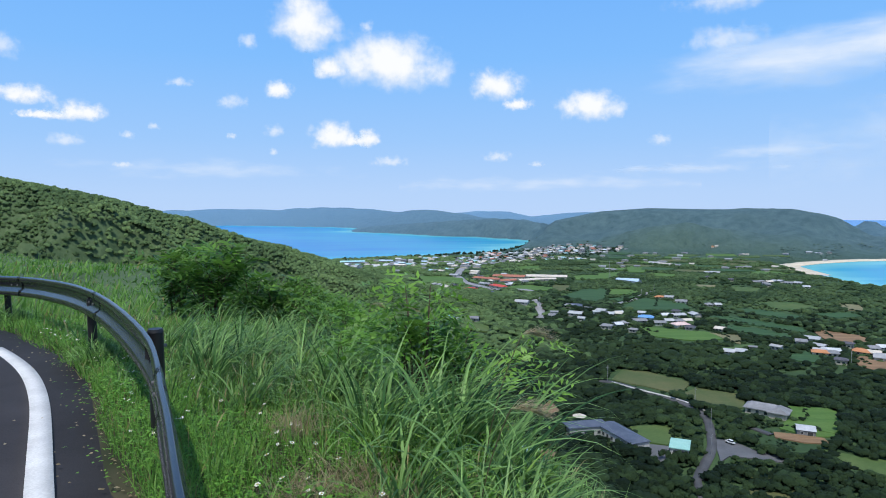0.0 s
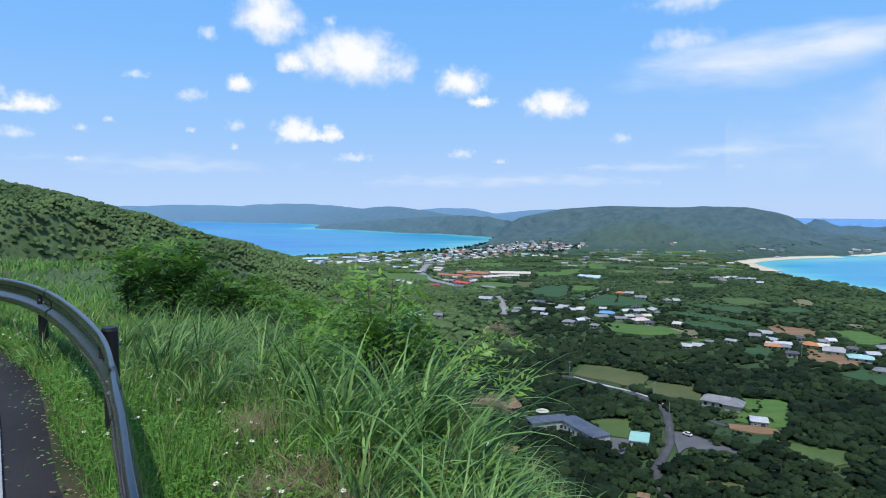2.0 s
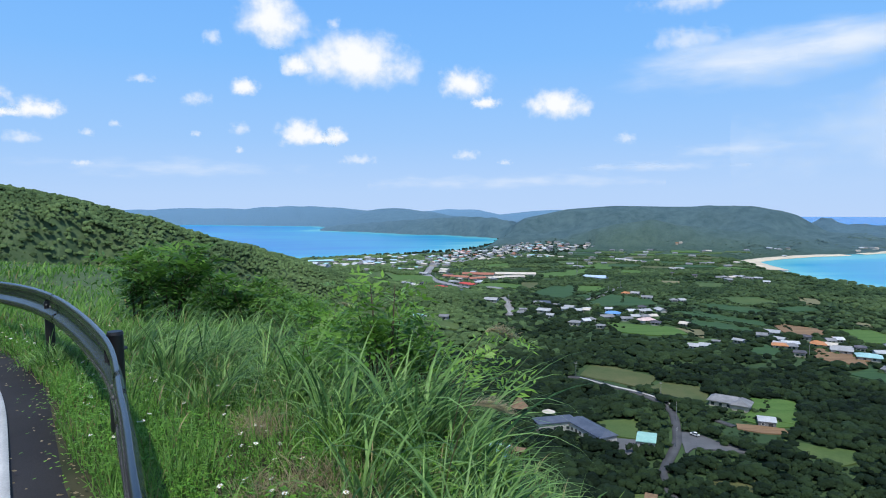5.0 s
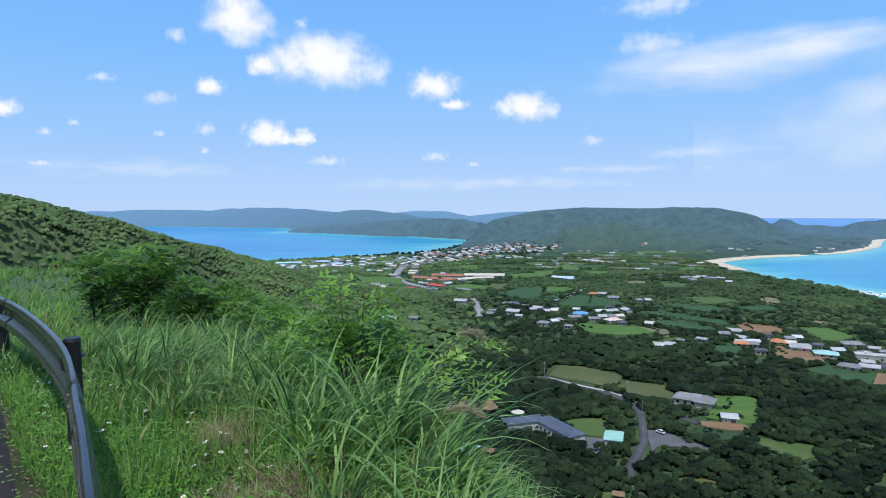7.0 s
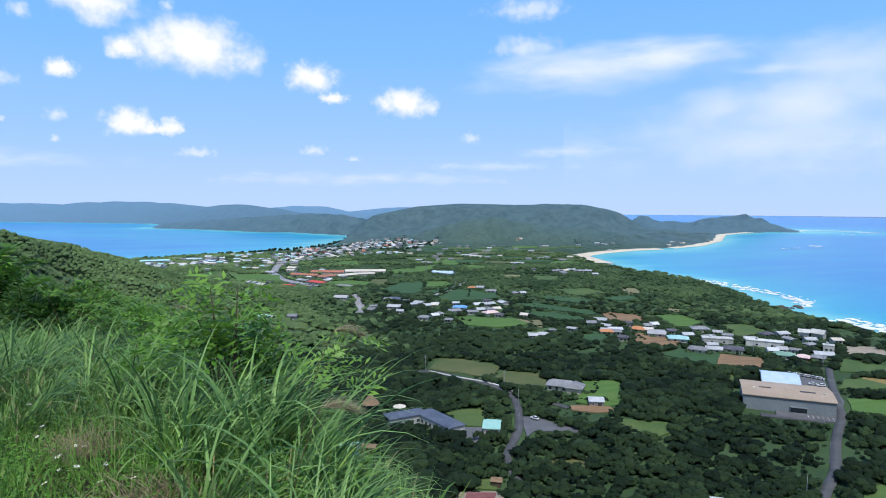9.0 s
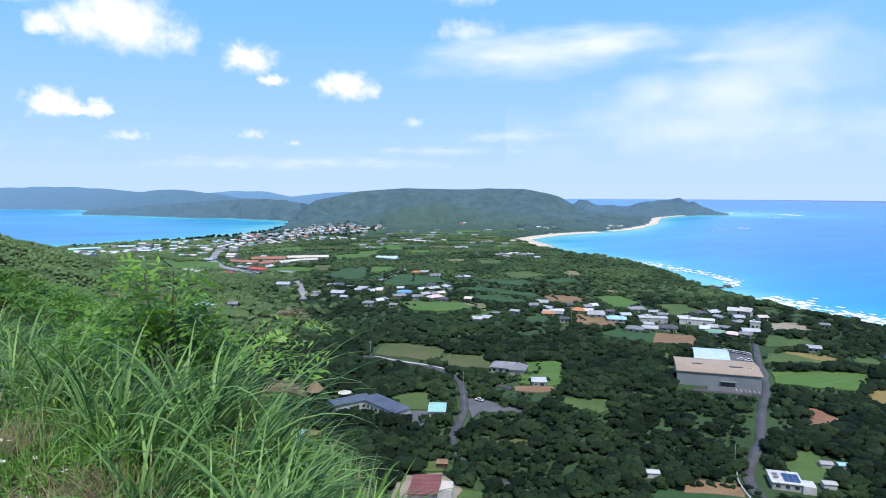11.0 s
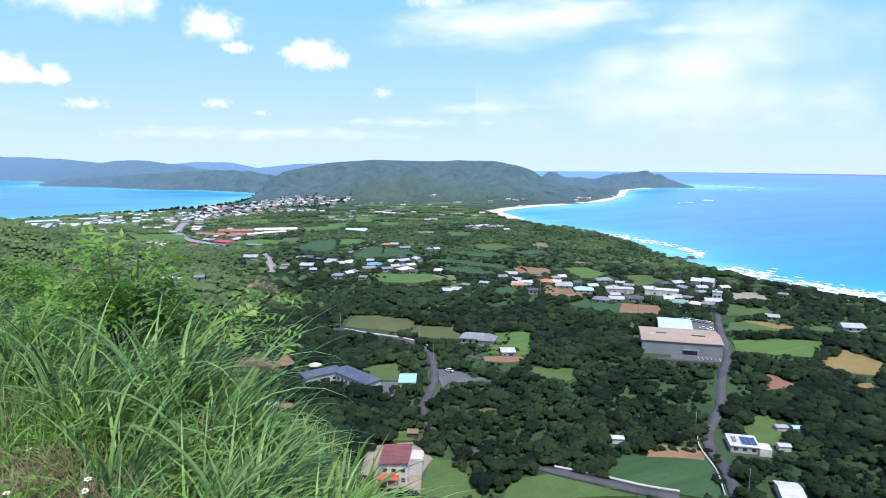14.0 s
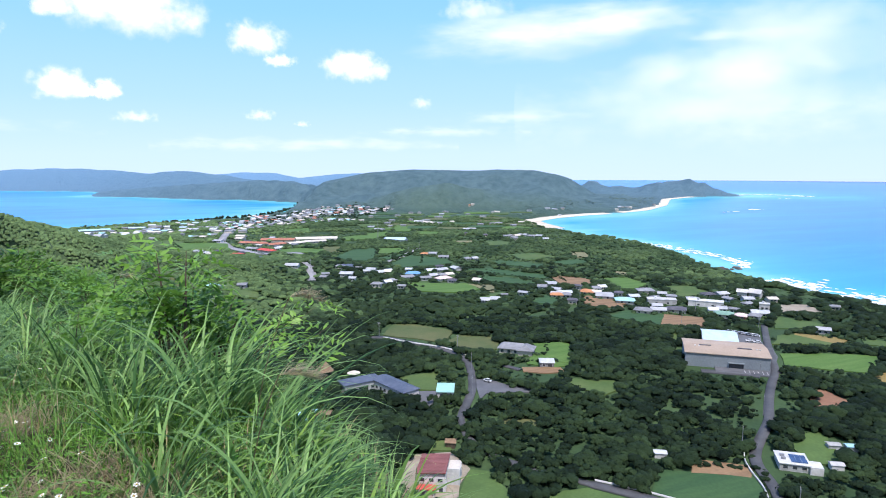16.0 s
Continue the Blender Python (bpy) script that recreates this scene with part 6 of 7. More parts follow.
near_shapes = [crown_shape(s, 8, 36, 0.085, spread=0.38, lobe=(0.15, 0.25)) for s in range(10)]
back_shapes = [crown_shape(150 + s, 5, 6, 0.1, spread=0.36, lobe=(0.18, 0.28)) for s in range(8)]
hill_shapes = [crown_shape(110 + s, 1, 0, 0.2, spread=0.05, flat=1.0, lobe=(0.2, 0.3)) for s in range(12)]
mid_shapes = [crown_shape(20 + s, 2 + s % 2, 0, 0.2, spread=0.28, flat=0.85, lobe=(0.2, 0.32)) for s in range(10)]
low_shapes = [crown_shape(40 + s, 2, 0, 0.2, spread=0.3, lobe=(0.2, 0.3)) for s in range(6)]

# below the slope, out to 430 m
x, y = jittered(-330, 500, 60, 430, 4.5)
keep = in_view(x, y, 100, 430, -5) & on_land(x, y, 24) & (land_z(x, y) < 40)
x, y = x[keep], y[keep]
open_ = value_noise(x / 38, y / 38, 50) + 0.5 * value_noise(x / 13, y / 13, 51)
h = 4.2 + 1.6 * value_noise(x / 55, y / 55, 52) + rng.uniform(-1.6, 2.3, len(x)) + 1.5 * (rng.random(len(x)) < 0.08)
h = np.where(np.hypot(x, y) < 120, h * 0.6, h)
keep = clear(x, y, h * 0.85) & (open_ > -0.78)
small = ~keep
hs = np.clip(h * 0.35, 0.9, 2.2)
small &= clear(x, y, hs)
tone_ = np.clip(0.36 + 0.3 * value_noise(x / 30, y / 30, 53) + rng.normal(0, 0.27, len(x)) + 0.35 * (rng.random(len(x)) < 0.12), 0, 0.9)
z = land_z(x, y)
fr = keep & (np.hypot(x, y) < 205) & (np.degrees(np.arctan2(x, y)) > 8) & (np.degrees(np.arctan2(x, y)) < 60) & (np.hypot(x, y) > 130)
order = np.argsort(np.where(fr, np.hypot(x, y), 1e9))[:min(int(fr.sum()), 260)]
single = np.zeros(len(x), bool)
single[order] = True
rest = keep & ~single
w = h * rng.uniform(1.2, 1.95, len(x))
away = np.hypot(x, y) > 290
for pick, shapes_ in ((rest & ~away, near_shapes), (rest & away, back_shapes)):
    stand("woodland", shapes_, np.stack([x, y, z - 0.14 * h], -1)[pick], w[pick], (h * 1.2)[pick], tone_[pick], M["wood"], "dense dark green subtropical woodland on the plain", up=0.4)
stand("undergrowth", low_shapes, np.stack([x, y, z - 0.2], -1)[small], (hs * 1.9)[small], (hs * 1.1)[small], tone_[small], M["wood"], "low green undergrowth between woods and fields", "undergrowth")


def trunk_mesh(seed):
    r = random.Random(seed)
    bm = bmesh.new()
    for k in range(4):
        base, lean = Vector((0, 0, -0.05)), Vector((r.uniform(-0.25, 0.25), r.uniform(-0.25, 0.25), r.uniform(0.5, 0.65))) * (1 if k else 1.1)
        rings = []
        for i in range(4):
            u = i / 3
            c = base + lean * u
            rr_ = (0.045 if k == 0 else 0.028) * (1 - 0.75 * u)
            rings.append([bm.verts.new(c + Vector((rr_ * math.cos(a * 1.2566), rr_ * math.sin(a * 1.2566), 0))) for a in range(5)])
        for a, b in zip(rings, rings[1:]):
            for i in range(5):
                bm.faces.new((a[i], a[(i + 1) % 5], b[(i + 1) % 5], b[i]))
    return bm_mesh("trunk", bm, M["bark"])


models = []
for s in range(8):
    sv, sf, sn = crown_shape(60 + s, 10, 110, 0.075, spread=0.4, lobe=(0.14, 0.24))
    models.append((trunk_mesh(s), fast_mesh("crown", sv, sf, M["wood"], smooth=True, tone=np.full(len(sv), 0.15 + 0.08 * s), normals=soft_normals(sv, sn, 0.4))))
for i in np.flatnonzero(single):
    top = new("tree")
    tr_, cr_ = models[int(rng.integers(8))]
    for nm, me in (("trunk", tr_), ("crown", cr_)):
        o = new(nm, me)
        o.parent = top
    top.matrix_basis = pose(x[i], y[i], z[i] - 0.3, 0, 0, rng.uniform(0, 360)) @ Matrix.Diagonal((w[i], w[i], h[i] * 1.2, 1))
    tagged(top, "broad dark green tree in dense woodland below the slope", "tree", "trees below the slope")

# the plain from 430 to 1300 m: hedges, groves and scrub between the fields
x, y = jittered(-330, 740, 60, 1300, 6.4)
keep = in_view(x, y, 430, 1300) & on_land(x, y, 8)
x, y = x[keep], y[keep]
z = land_z(x, y)
grove = value_noise(x / 75, y / 75, 60) + 0.6 * value_noise(x / 24, y / 24, 61)
h = 5.2 + 1.8 * value_noise(x / 60, y / 60, 62) + rng.uniform(-1.4, 2.0, len(x))
far_r = np.hypot(x, y)
keep = clear(x, y, h * np.where(far_r > 1000, 0.12, 0.6)) & (grove > np.where(far_r > 850, -0.15, -0.85)) & (z < 22)
keep |= (rng.random(len(x)) < 0.10) & (far_r < 1000) & (z < 22) & clear(x, y, np.full(len(x), 0.2))
# leaf tone grows paler from 800 to 1200 m out
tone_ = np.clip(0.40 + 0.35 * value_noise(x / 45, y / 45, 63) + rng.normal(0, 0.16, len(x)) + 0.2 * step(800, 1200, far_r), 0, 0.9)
# cloud shade on the right, sun on the left, put into three leaf colours
sunlit_side = x < 20 + 0.1 * y + rng.normal(0, 25, len(x))
shaded_side = ~sunlit_side & (far_r < 640 + rng.normal(0, 60, len(x))) & (x > 70 + rng.normal(0, 20, len(x)))
grow_w = h * rng.uniform(1.35, 2.0, len(x))
for pick, mat_, words in ((keep & shaded_side, M["wood"], "dark groves and hedges between fields on the plain"), (keep & ~shaded_side & ~sunlit_side, M["plain_wood"], "green groves and hedges between fields on the plain"), (keep & sunlit_side, M["hill_wood"], "lighter green groves and scrub at the foot of the hill")):
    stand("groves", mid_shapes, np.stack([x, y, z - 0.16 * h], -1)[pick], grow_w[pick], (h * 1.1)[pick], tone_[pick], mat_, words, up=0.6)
low = ~keep & (rng.random(len(x)) < 0.6) & clear(x, y, np.full(len(x), 1.2)) & (z < 22)
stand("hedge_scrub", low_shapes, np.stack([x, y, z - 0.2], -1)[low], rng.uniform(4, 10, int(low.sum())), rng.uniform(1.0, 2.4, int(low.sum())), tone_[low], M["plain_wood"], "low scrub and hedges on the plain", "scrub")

# hedges along the far sides of the fields
hx, hy = [], []
for poly in hedged:
    cx, cy = sum(p[0] for p in poly) / len(poly), sum(p[1] for p in poly) / len(poly)
    if math.hypot(cx, cy) > 900:
        continue
    for (x0, y0), (x1, y1) in zip(poly, poly[1:] + poly[:1]):
        L = math.hypot(x1 - x0, y1 - y0)
        if math.hypot((x0 + x1) / 2, (y0 + y1) / 2) < math.hypot(cx, cy) or L < 12:
            continue
        out = 1.03
        for u in np.arange(0.5, L, 2.6) / L:
            hx.append((x0 + (x1 - x0) * u) * out + rng.normal(0, 0.7))
            hy.append((y0 + (y1 - y0) * u) * out + rng.normal(0, 0.7))
hx, hy = np.array(hx), np.array(hy)
hh = rng.uniform(1.4, 2.8, len(hx))
stand("hedgerows", mid_shapes, np.stack([hx, hy, land_z(hx, hy) - 0.2], -1), hh * 1.7, hh * 1.1, rng.uniform(0.0, 0.5, len(hx)), M["wood"], "dark hedgerows between the fields", "hedge")

# taller trees that hide the walls of the two houses by the car park
hx, hy = np.array([94.5, 97.0, 99.5, 102.0, 91.5, 76.0, 81.0]), np.array([251.5, 250.2, 249.6, 249.8, 254.0, 266.5, 262.5])
hh = rng.uniform(5.8, 7.2, len(hx))
stand("house_trees", near_shapes, np.stack([hx, hy, land_z(hx, hy) - 0.14 * hh], -1), hh * 0.9, hh * 1.2, rng.uniform(0.2, 0.6, len(hx)), M["wood"], "leafy trees close in front of house walls", "trees", up=0.4)

# garden trees close round the houses of the plain
gx_, gy_ = [], []
for hx_, hy_, hw_, hd_, ht_ in gardens:
    c_t, s_t = math.cos(radians(ht_)), math.sin(radians(ht_))
    for _ in range(5):
        ang_ = rng.uniform(0, 2 * np.pi)
        px, py = math.cos(ang_) * (hw_ / 2 + rng.uniform(1.5, 4.5)), math.sin(ang_) * (hd_ / 2 + rng.uniform(1.5, 4.5))
        gx_.append(hx_ + c_t * px - s_t * py)
        gy_.append(hy_ + s_t * px + c_t * py)
for px, py in ((62, 279), (67, 279), (73, 271), (78, 265), (57, 183), (158, 302), (163, 300), (172, 299)):
    gx_.append(px + rng.normal(0, 0.6))
    gy_.append(py + rng.normal(0, 0.6))
gx_, gy_ = np.array(gx_), np.array(gy_)
hh = rng.uniform(1.8, 4.2, len(gx_))
stand("garden_trees", mid_shapes, np.stack([gx_, gy_, land_z(gx_, gy_) - 0.3 * hh], -1), hh * rng.uniform(1.3, 1.9, len(gx_)), hh * 1.2, rng.uniform(0.1, 0.7, len(gx_)), M["plain_wood"], "small garden trees close round the village houses", "trees", up=0.5)

# trees among the houses of the town
x, y = jittered(0, 450, 1060, 1590, 10.0)
ok = inside(TOWN, x, y) & (rng.random(len(x)) < 0.62)
x, y = x[ok], y[ok]
h = rng.uniform(3.5, 6.5, len(x))
stand("town_trees", mid_shapes, np.stack([x, y, land_z(x, y) - 0.3], -1), h * 1.5, h, rng.uniform(0.1, 0.7, len(x)), M["wood"], "garden trees among the houses of the town")

# windbreak of tall trees along the bay
shore = np.array([(-217, 1282), (-171, 1294), (-103, 1331), (-31, 1371), (59, 1415), (150, 1528), (226, 1735), (300, 1880)], float)
s_ = np.concatenate([[0], np.cumsum(np.hypot(*np.diff(shore, axis=0).T))])
u = np.arange(0, s_[-1], 4.0)
x, y = np.interp(u, s_, shore[:, 0]) + rng.normal(0, 5, len(u)), np.interp(u, s_, shore[:, 1]) + rng.normal(0, 5, len(u))
h = rng.uniform(7, 12, len(u))
stand("shore_trees", mid_shapes, np.stack([x, y, land_z(x, y) - 0.5], -1), h * 0.9, h, rng.uniform(0, 0.4, len(u)), M["wood"], "dark windbreak trees along the bay shore")

# the wooded hill beside the road
x, y = jittered(-760, 60, 60, 760, 2.6)
z = land_z(x, y)
keep = in_view(x, y, 90, 800, -50, 5) & (z > np.where(np.hypot(x, y) < 430, 9, 13)) & on_land(x, y, 10)
r_, a_ = np.hypot(x, y), np.degrees(np.arctan2(x, y))
keep &= (r_ > np.where(a_ < -8, 90, 200)) & ((115 - z) / r_ < np.where(a_ < -8, 0.32, 0.19))
x, y, z = x[keep], y[keep], z[keep]
h = 2.7 + 0.5 * value_noise(x / 40, y / 40, 71) + rng.uniform(-0.6, 1.0, len(x))
tone_ = np.clip(0.45 + 0.3 * value_noise(x / 28, y / 28, 72) + rng.normal(0, 0.28, len(x)), 0, 0.9)
ok = clear(x, y, h * 0.5)
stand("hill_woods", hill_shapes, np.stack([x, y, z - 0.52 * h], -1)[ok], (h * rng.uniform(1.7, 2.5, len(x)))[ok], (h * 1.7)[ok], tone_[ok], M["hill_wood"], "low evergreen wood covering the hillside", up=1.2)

# distant wooded hills, with haze in the leaf colour
x, y = jittered(-400, 1900, 1150, 2100, 13.0)
keep = in_view(x, y, 1300, 2150) & on_land(x, y, 14)
x, y = x[keep], y[keep]
z = land_z(x, y)
keep = (z < 24) & (value_noise(x / 60, y / 60, 80) > -0.1)
keep &= clear(x, y, np.full(len(x), 1.5))
x, y, z = x[keep], y[keep], z[keep]
tone_ = np.clip(0.45 + 0.35 * value_noise(x / 90, y / 90, 81) + rng.normal(0, 0.15, len(x)), 0, 0.9)
far_shapes = [crown_shape(90 + s, 1, 0, 0.4, spread=0.1) for s in range(5)]
h = rng.uniform(5, 8, len(x))
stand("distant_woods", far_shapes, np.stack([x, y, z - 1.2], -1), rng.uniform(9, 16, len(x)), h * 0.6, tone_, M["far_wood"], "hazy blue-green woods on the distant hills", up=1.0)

# ---- the road at the lookout ----
v, f, _ = ribbon(EDGE, 6.2, 0.012, every=0.3, z_of=crest_top, offset=-3.1)
pavement = new("road_surface", fast_mesh("road_surface", v, f, M["road"], smooth=False))
tagged(pavement, "dark worn asphalt of a bending mountain road", "road", kind="structure")
v, f, _ = ribbon(EDGE, 0.147, 0.016, every=0.2, z_of=crest_top, offset=-0.458)
line_ob = new("road_line", fast_mesh("road_line", v, f, M["line"]))
tagged(line_ob, "worn white painted edge line on asphalt", "road marking", kind="structure")


def smooth_line(pts, gap):
    pts = [Vector(p) for p in pts]
    out = []
    for i in range(len(pts) - 1):
        p0, p1, p2, p3 = pts[max(i - 1, 0)], pts[i], pts[i + 1], pts[min(i + 2, len(pts) - 1)]
        n = max(2, int((p2 - p1).length / gap))
        for k in range(n):
            u = k / n
            out.append(0.5 * ((2 * p1) + (p2 - p0) * u + (2 * p0 - 5 * p1 + 4 * p2 - p3) * u * u + (3 * p1 - p0 - 3 * p2 + p3) * u ** 3))
    return out + [pts[-1]]


RAIL = [(0.62, -2.6, 114.22), (0.36, -0.9, 114.21), (-0.13, 0.5, 114.2), (-0.745, 1.66, 114.2), (-1.22, 2.61, 114.2), (-2.03, 4.11, 114.19), (-3.75, 6.62, 114.1), (-5.4, 8.55, 114.0), (-7.25, 10.2, 113.88), (-10, 11.9, 113.7), (-14, 13.6, 113.45), (-21, 15.6, 113.15)]


def guard_rail():
    top = new("guard_rail")
    tagged(top, "dark painted steel W-beam guard rail along a bend", "guard rail")
    mid = smooth_line(RAIL, 0.12)
    profile = [(0.0, 0.0), (0.012, -0.004), (0.024, -0.018), (0.027, -0.05), (0.018, -0.075), (-0.024, -0.10), (-0.034, -0.15), (-0.030, -0.20), (0.014, -0.225), (0.026, -0.262), (0.024, -0.295), (0.011, -0.312), (-0.004, -0.318)]
    rings = []
    for i, p in enumerate(mid):
        t = (mid[min(i + 1, len(mid) - 1)] - mid[max(i - 1, 0)])
        side = Vector((-t.y, t.x, 0)).normalized()          # towards the road
        rings.append([p + side * (a * 1.0 - 0.026) + Vector((0, 0, b)) for a, b in profile] + [p + side * (a * 1.0 - 0.031) + Vector((0, 0, b)) for a, b in reversed(profile)])
    k = len(rings[0])
    joints = [0, 18, 48, 82, 118, len(mid) - 1]
    for a, b in zip(joints, joints[1:]):
        bm = bmesh.new()
        vs = [[bm.verts.new(c) for c in rings[i]] for i in range(a, min(b + 2, len(mid)))]
        for r0, r1 in zip(vs, vs[1:]):
            for i in range(k):
                bm.faces.new((r0[i], r0[(i + 1) % k], r1[(i + 1) % k], r1[i]))
        for end in (vs[0], vs[-1]):
            bm.faces.new(end)
        part("beam", bm, M["rail"], top, smooth=True)
        for j in (1, 3):
            for drop in (-0.135,):
                q = mid[min(a + j, len(mid) - 1)]
                t = mid[min(a + j + 1, len(mid) - 1)] - q
                side = Vector((-t.y, t.x, 0)).normalized()
                bb = bmesh.new()
                bmesh.ops.create_cone(bb, segments=10, radius1=0.013, radius2=0.010, depth=0.014, cap_ends=True, matrix=Matrix.Translation(q + side * 0.0 + Vector((0, 0, drop))) @ side.to_track_quat("Z", "Y").to_matrix().to_4x4())
                part("bolt", bb, M["steel"], top)
    for x, y, zt in ((0.62, -0.6, 114.2), (-1.90, 4.07, 114.18), (-4.07, 7.16, 113.93), (-7.42, 10.56, 113.68), (-10.6, 12.75, 113.5)):
        g = float(crest_top(np.array(x), np.array(y)))
        bm = bmesh.new()
        bmesh.ops.create_cone(bm, segments=28, radius1=0.049, radius2=0.049, depth=zt - g + 0.4, cap_ends=True, matrix=Matrix.Translation((x, y, (zt + g - 0.4) / 2)))
        ob = part("post", bm, M["post"], top, smooth=False)
        cap = bmesh.new()
        bmesh.ops.create_cone(cap, segments=28, radius1=0.053, radius2=0.045, depth=0.022, cap_ends=True, matrix=Matrix.Translation((x, y, zt + 0.008)))
        part("cap", cap, M["post"], ob)
        near_p = min(mid, key=lambda q: (q.x - x) ** 2 + (q.y - y) ** 2)
        to = Vector((near_p.x - x, near_p.y - y, 0))
        ln = max(to.length - 0.05, 0.02)
        br = bmesh.new()
        box(br, 0.0, ln, -0.035, 0.035, -0.09, 0.0, Matrix.Translation((x, y, near_p.z - 0.1)) @ Matrix.Rotation(math.atan2(to.y, to.x), 4, "Z"))
        part("bracket", br, M["rail"], top)
        bo = bmesh.new()
        away = -to.normalized()
        bmesh.ops.create_cone(bo, segments=8, radius1=0.014, radius2=0.012, depth=0.03, cap_ends=True, matrix=Matrix.Translation(Vector((x, y, near_p.z - 0.12)) + away * 0.068) @ away.to_track_quat("Z", "Y").to_matrix().to_4x4())
        part("bolt", bo, M["steel"], top)


guard_rail()


# ---- grass and flowers on the bank ----
def blades(base, length, width, heading, lean, bend, tones, segs=5):
    """Grass blades as bent tapering strips. heading: compass of the lean; lean: start tilt; bend: how far each tip droops (radians)."""
    n = len(base)
    V = np.zeros((n, segs + 1, 2, 3))
    p = base.copy()
    dx, dy = np.cos(heading), np.sin(heading)
    sx, sy = -dy, dx
    step_ = length / segs
    twist = rng.uniform(-0.5, 0.5, n)
    for k in range(segs + 1):
        u = k / segs
        wd = width * (1 - u ** 1.6) * (0.65 + 0.35 * min(1, u * 4)) * 0.5
        cx, cy = sx * np.cos(twist) + dx * np.sin(twist), sy * np.cos(twist) + dy * np.sin(twist)
        V[:, k, 0] = np.stack([p[:, 0] - cx * wd, p[:, 1] - cy * wd, p[:, 2]], -1)
        V[:, k, 1] = np.stack([p[:, 0] + cx * wd, p[:, 1] + cy * wd, p[:, 2]], -1)
        a = lean + bend * (u + 0.5 / segs) ** 1.5
        p = p + np.stack([dx * np.sin(a), dy * np.sin(a), np.cos(a)], -1) * step_[:, None]
    o = (np.arange(n) * (segs + 1) * 2)[:, None]
    f = np.concatenate([o + [2 * k, 2 * k + 1, 2 * k + 3, 2 * k + 2] for k in range(segs)])
    return V.reshape(-1, 3), f, np.repeat(tones, (segs + 1) * 2)


def bank(x, y):
    """Distance right of the road's edge, and beyond the crest."""
    d, _, s = along(EDGE, x, y)
    c, _, t = along(CREST, x, y)
    return d * s, c * t


def toned(n, mean, spread, dry):
    t = np.clip(rng.normal(mean, spread, n), 0, 0.88)
    return np.where(rng.random(n) < dry, 1.0, t)


WIND = 0.15


def bare_spot(x, y):
    """Distance to the nearest trampled, dried-out spot."""
    return np.minimum(np.minimum(np.hypot(x + 0.6, y - 3.25), np.hypot(x + 1.0, y - 4.15)), np.hypot(x + 0.3, y - 2.9))


# short verge grass
x, y = jittered(-9.5, 1.2, 0.9, 13.5, 0.028)
d, c = bank(x, y)
patchy = value_noise(x * 1.1, y * 1.1, 91) + 0.5 * value_noise(x * 3, y * 3, 92)
thin = rng.random(len(x)) < np.clip(4.5 / np.hypot(x, y), 0.25, 1) ** 1.3
keep = (d > -0.05 + 0.07 * patchy) & (c < 0.5) & ((x > -4.6) | (d < 1.2)) & ((d < 0.45) | (rng.random(len(x)) < 0.5)) & thin & (patchy > -0.95) & (bare_spot(x, y) > 0.16)
x, y, d, patchy = x[keep], y[keep], d[keep], patchy[keep]
n = len(x)
ln = (0.10 + 0.16 * rng.random(n)) * (1 + 0.5 * patchy) * np.where(d < 0.35, 0.7, 1.0) + 0.05
vs, fs, tn = blades(np.stack([x, y, top_z(x, y)], -1), ln, rng.uniform(0.005, 0.010, n) * np.clip(np.hypot(x, y) / 4.5, 1, 2.4), rng.uniform(0, 2 * np.pi, n), rng.uniform(0.0, 0.5, n), rng.uniform(0.2, 1.4, n), toned(n, 0.55 + 0.1 * 0, 0.22, 0.07), 3)
tagged(new("verge_grass", fast_mesh("verge_grass", vs, fs, M["short_grass"], tone=tn)), "fresh short grass on the road verge", "grass", kind="stuff")

# middling grass
x, y = jittered(-5, 1.5, 1.2, 16, 0.052)
d, c = bank(x, y)
patchy = value_noise(x * 0.8, y * 0.8, 95) + 0.6 * value_noise(x * 2.5, y * 2.5, 96)
bare = bare_spot(x, y)
keep = (d > np.where(y > 4.8, 0.12, 0.42) + 0.2 * patchy) & (c < 0.9) & (patchy > np.where(y < 5.2, -0.55, -0.3)) & (bare > 0.15 + 0.08 * patchy) & (rng.random(len(x)) < np.clip(6 / np.hypot(x, y), 0.3, 1))
x, y, patchy = x[keep], y[keep], patchy[keep]
n = len(x)
ln = rng.uniform(0.2, 0.5, n) * (0.8 + 0.3 * patchy) * np.where(y < 5.2, 0.8, 1.0)
vs, fs, tn = blades(np.stack([x, y, top_z(x, y) - 0.02], -1), ln, rng.uniform(0.010, 0.019, n) * np.clip(np.hypot(x, y) / 5, 1, 2), WIND + rng.normal(0, 1.3, n), rng.uniform(0.05, 0.4, n), rng.uniform(0.4, 1.7, n), toned(n, 0.38, 0.3, 0.11), 5)
tagged(new("bank_grass", fast_mesh("bank_grass", vs, fs, M["tall_grass"], tone=tn)), "knee-high green grass on the bank", "grass", kind="stuff")

# the meadow further along the shelf
x, y = jittered(-42, 4, 8, 44, 0.17)
d, c = bank(x, y)
patchy = value_noise(x * 0.35, y * 0.35, 97) + 0.5 * value_noise(x * 1.2, y * 1.2, 98)
keep = (d > 0.5) & (c < 2.5) & (np.hypot(x, y) > 9) & (rng.random(len(x)) < np.clip(16 / np.hypot(x, y), 0.35, 1))
x, y, patchy = x[keep], y[keep], patchy[keep]
n = len(x)
ln = rng.uniform(0.25, 0.5, n) * (1 + 0.5 * patchy)
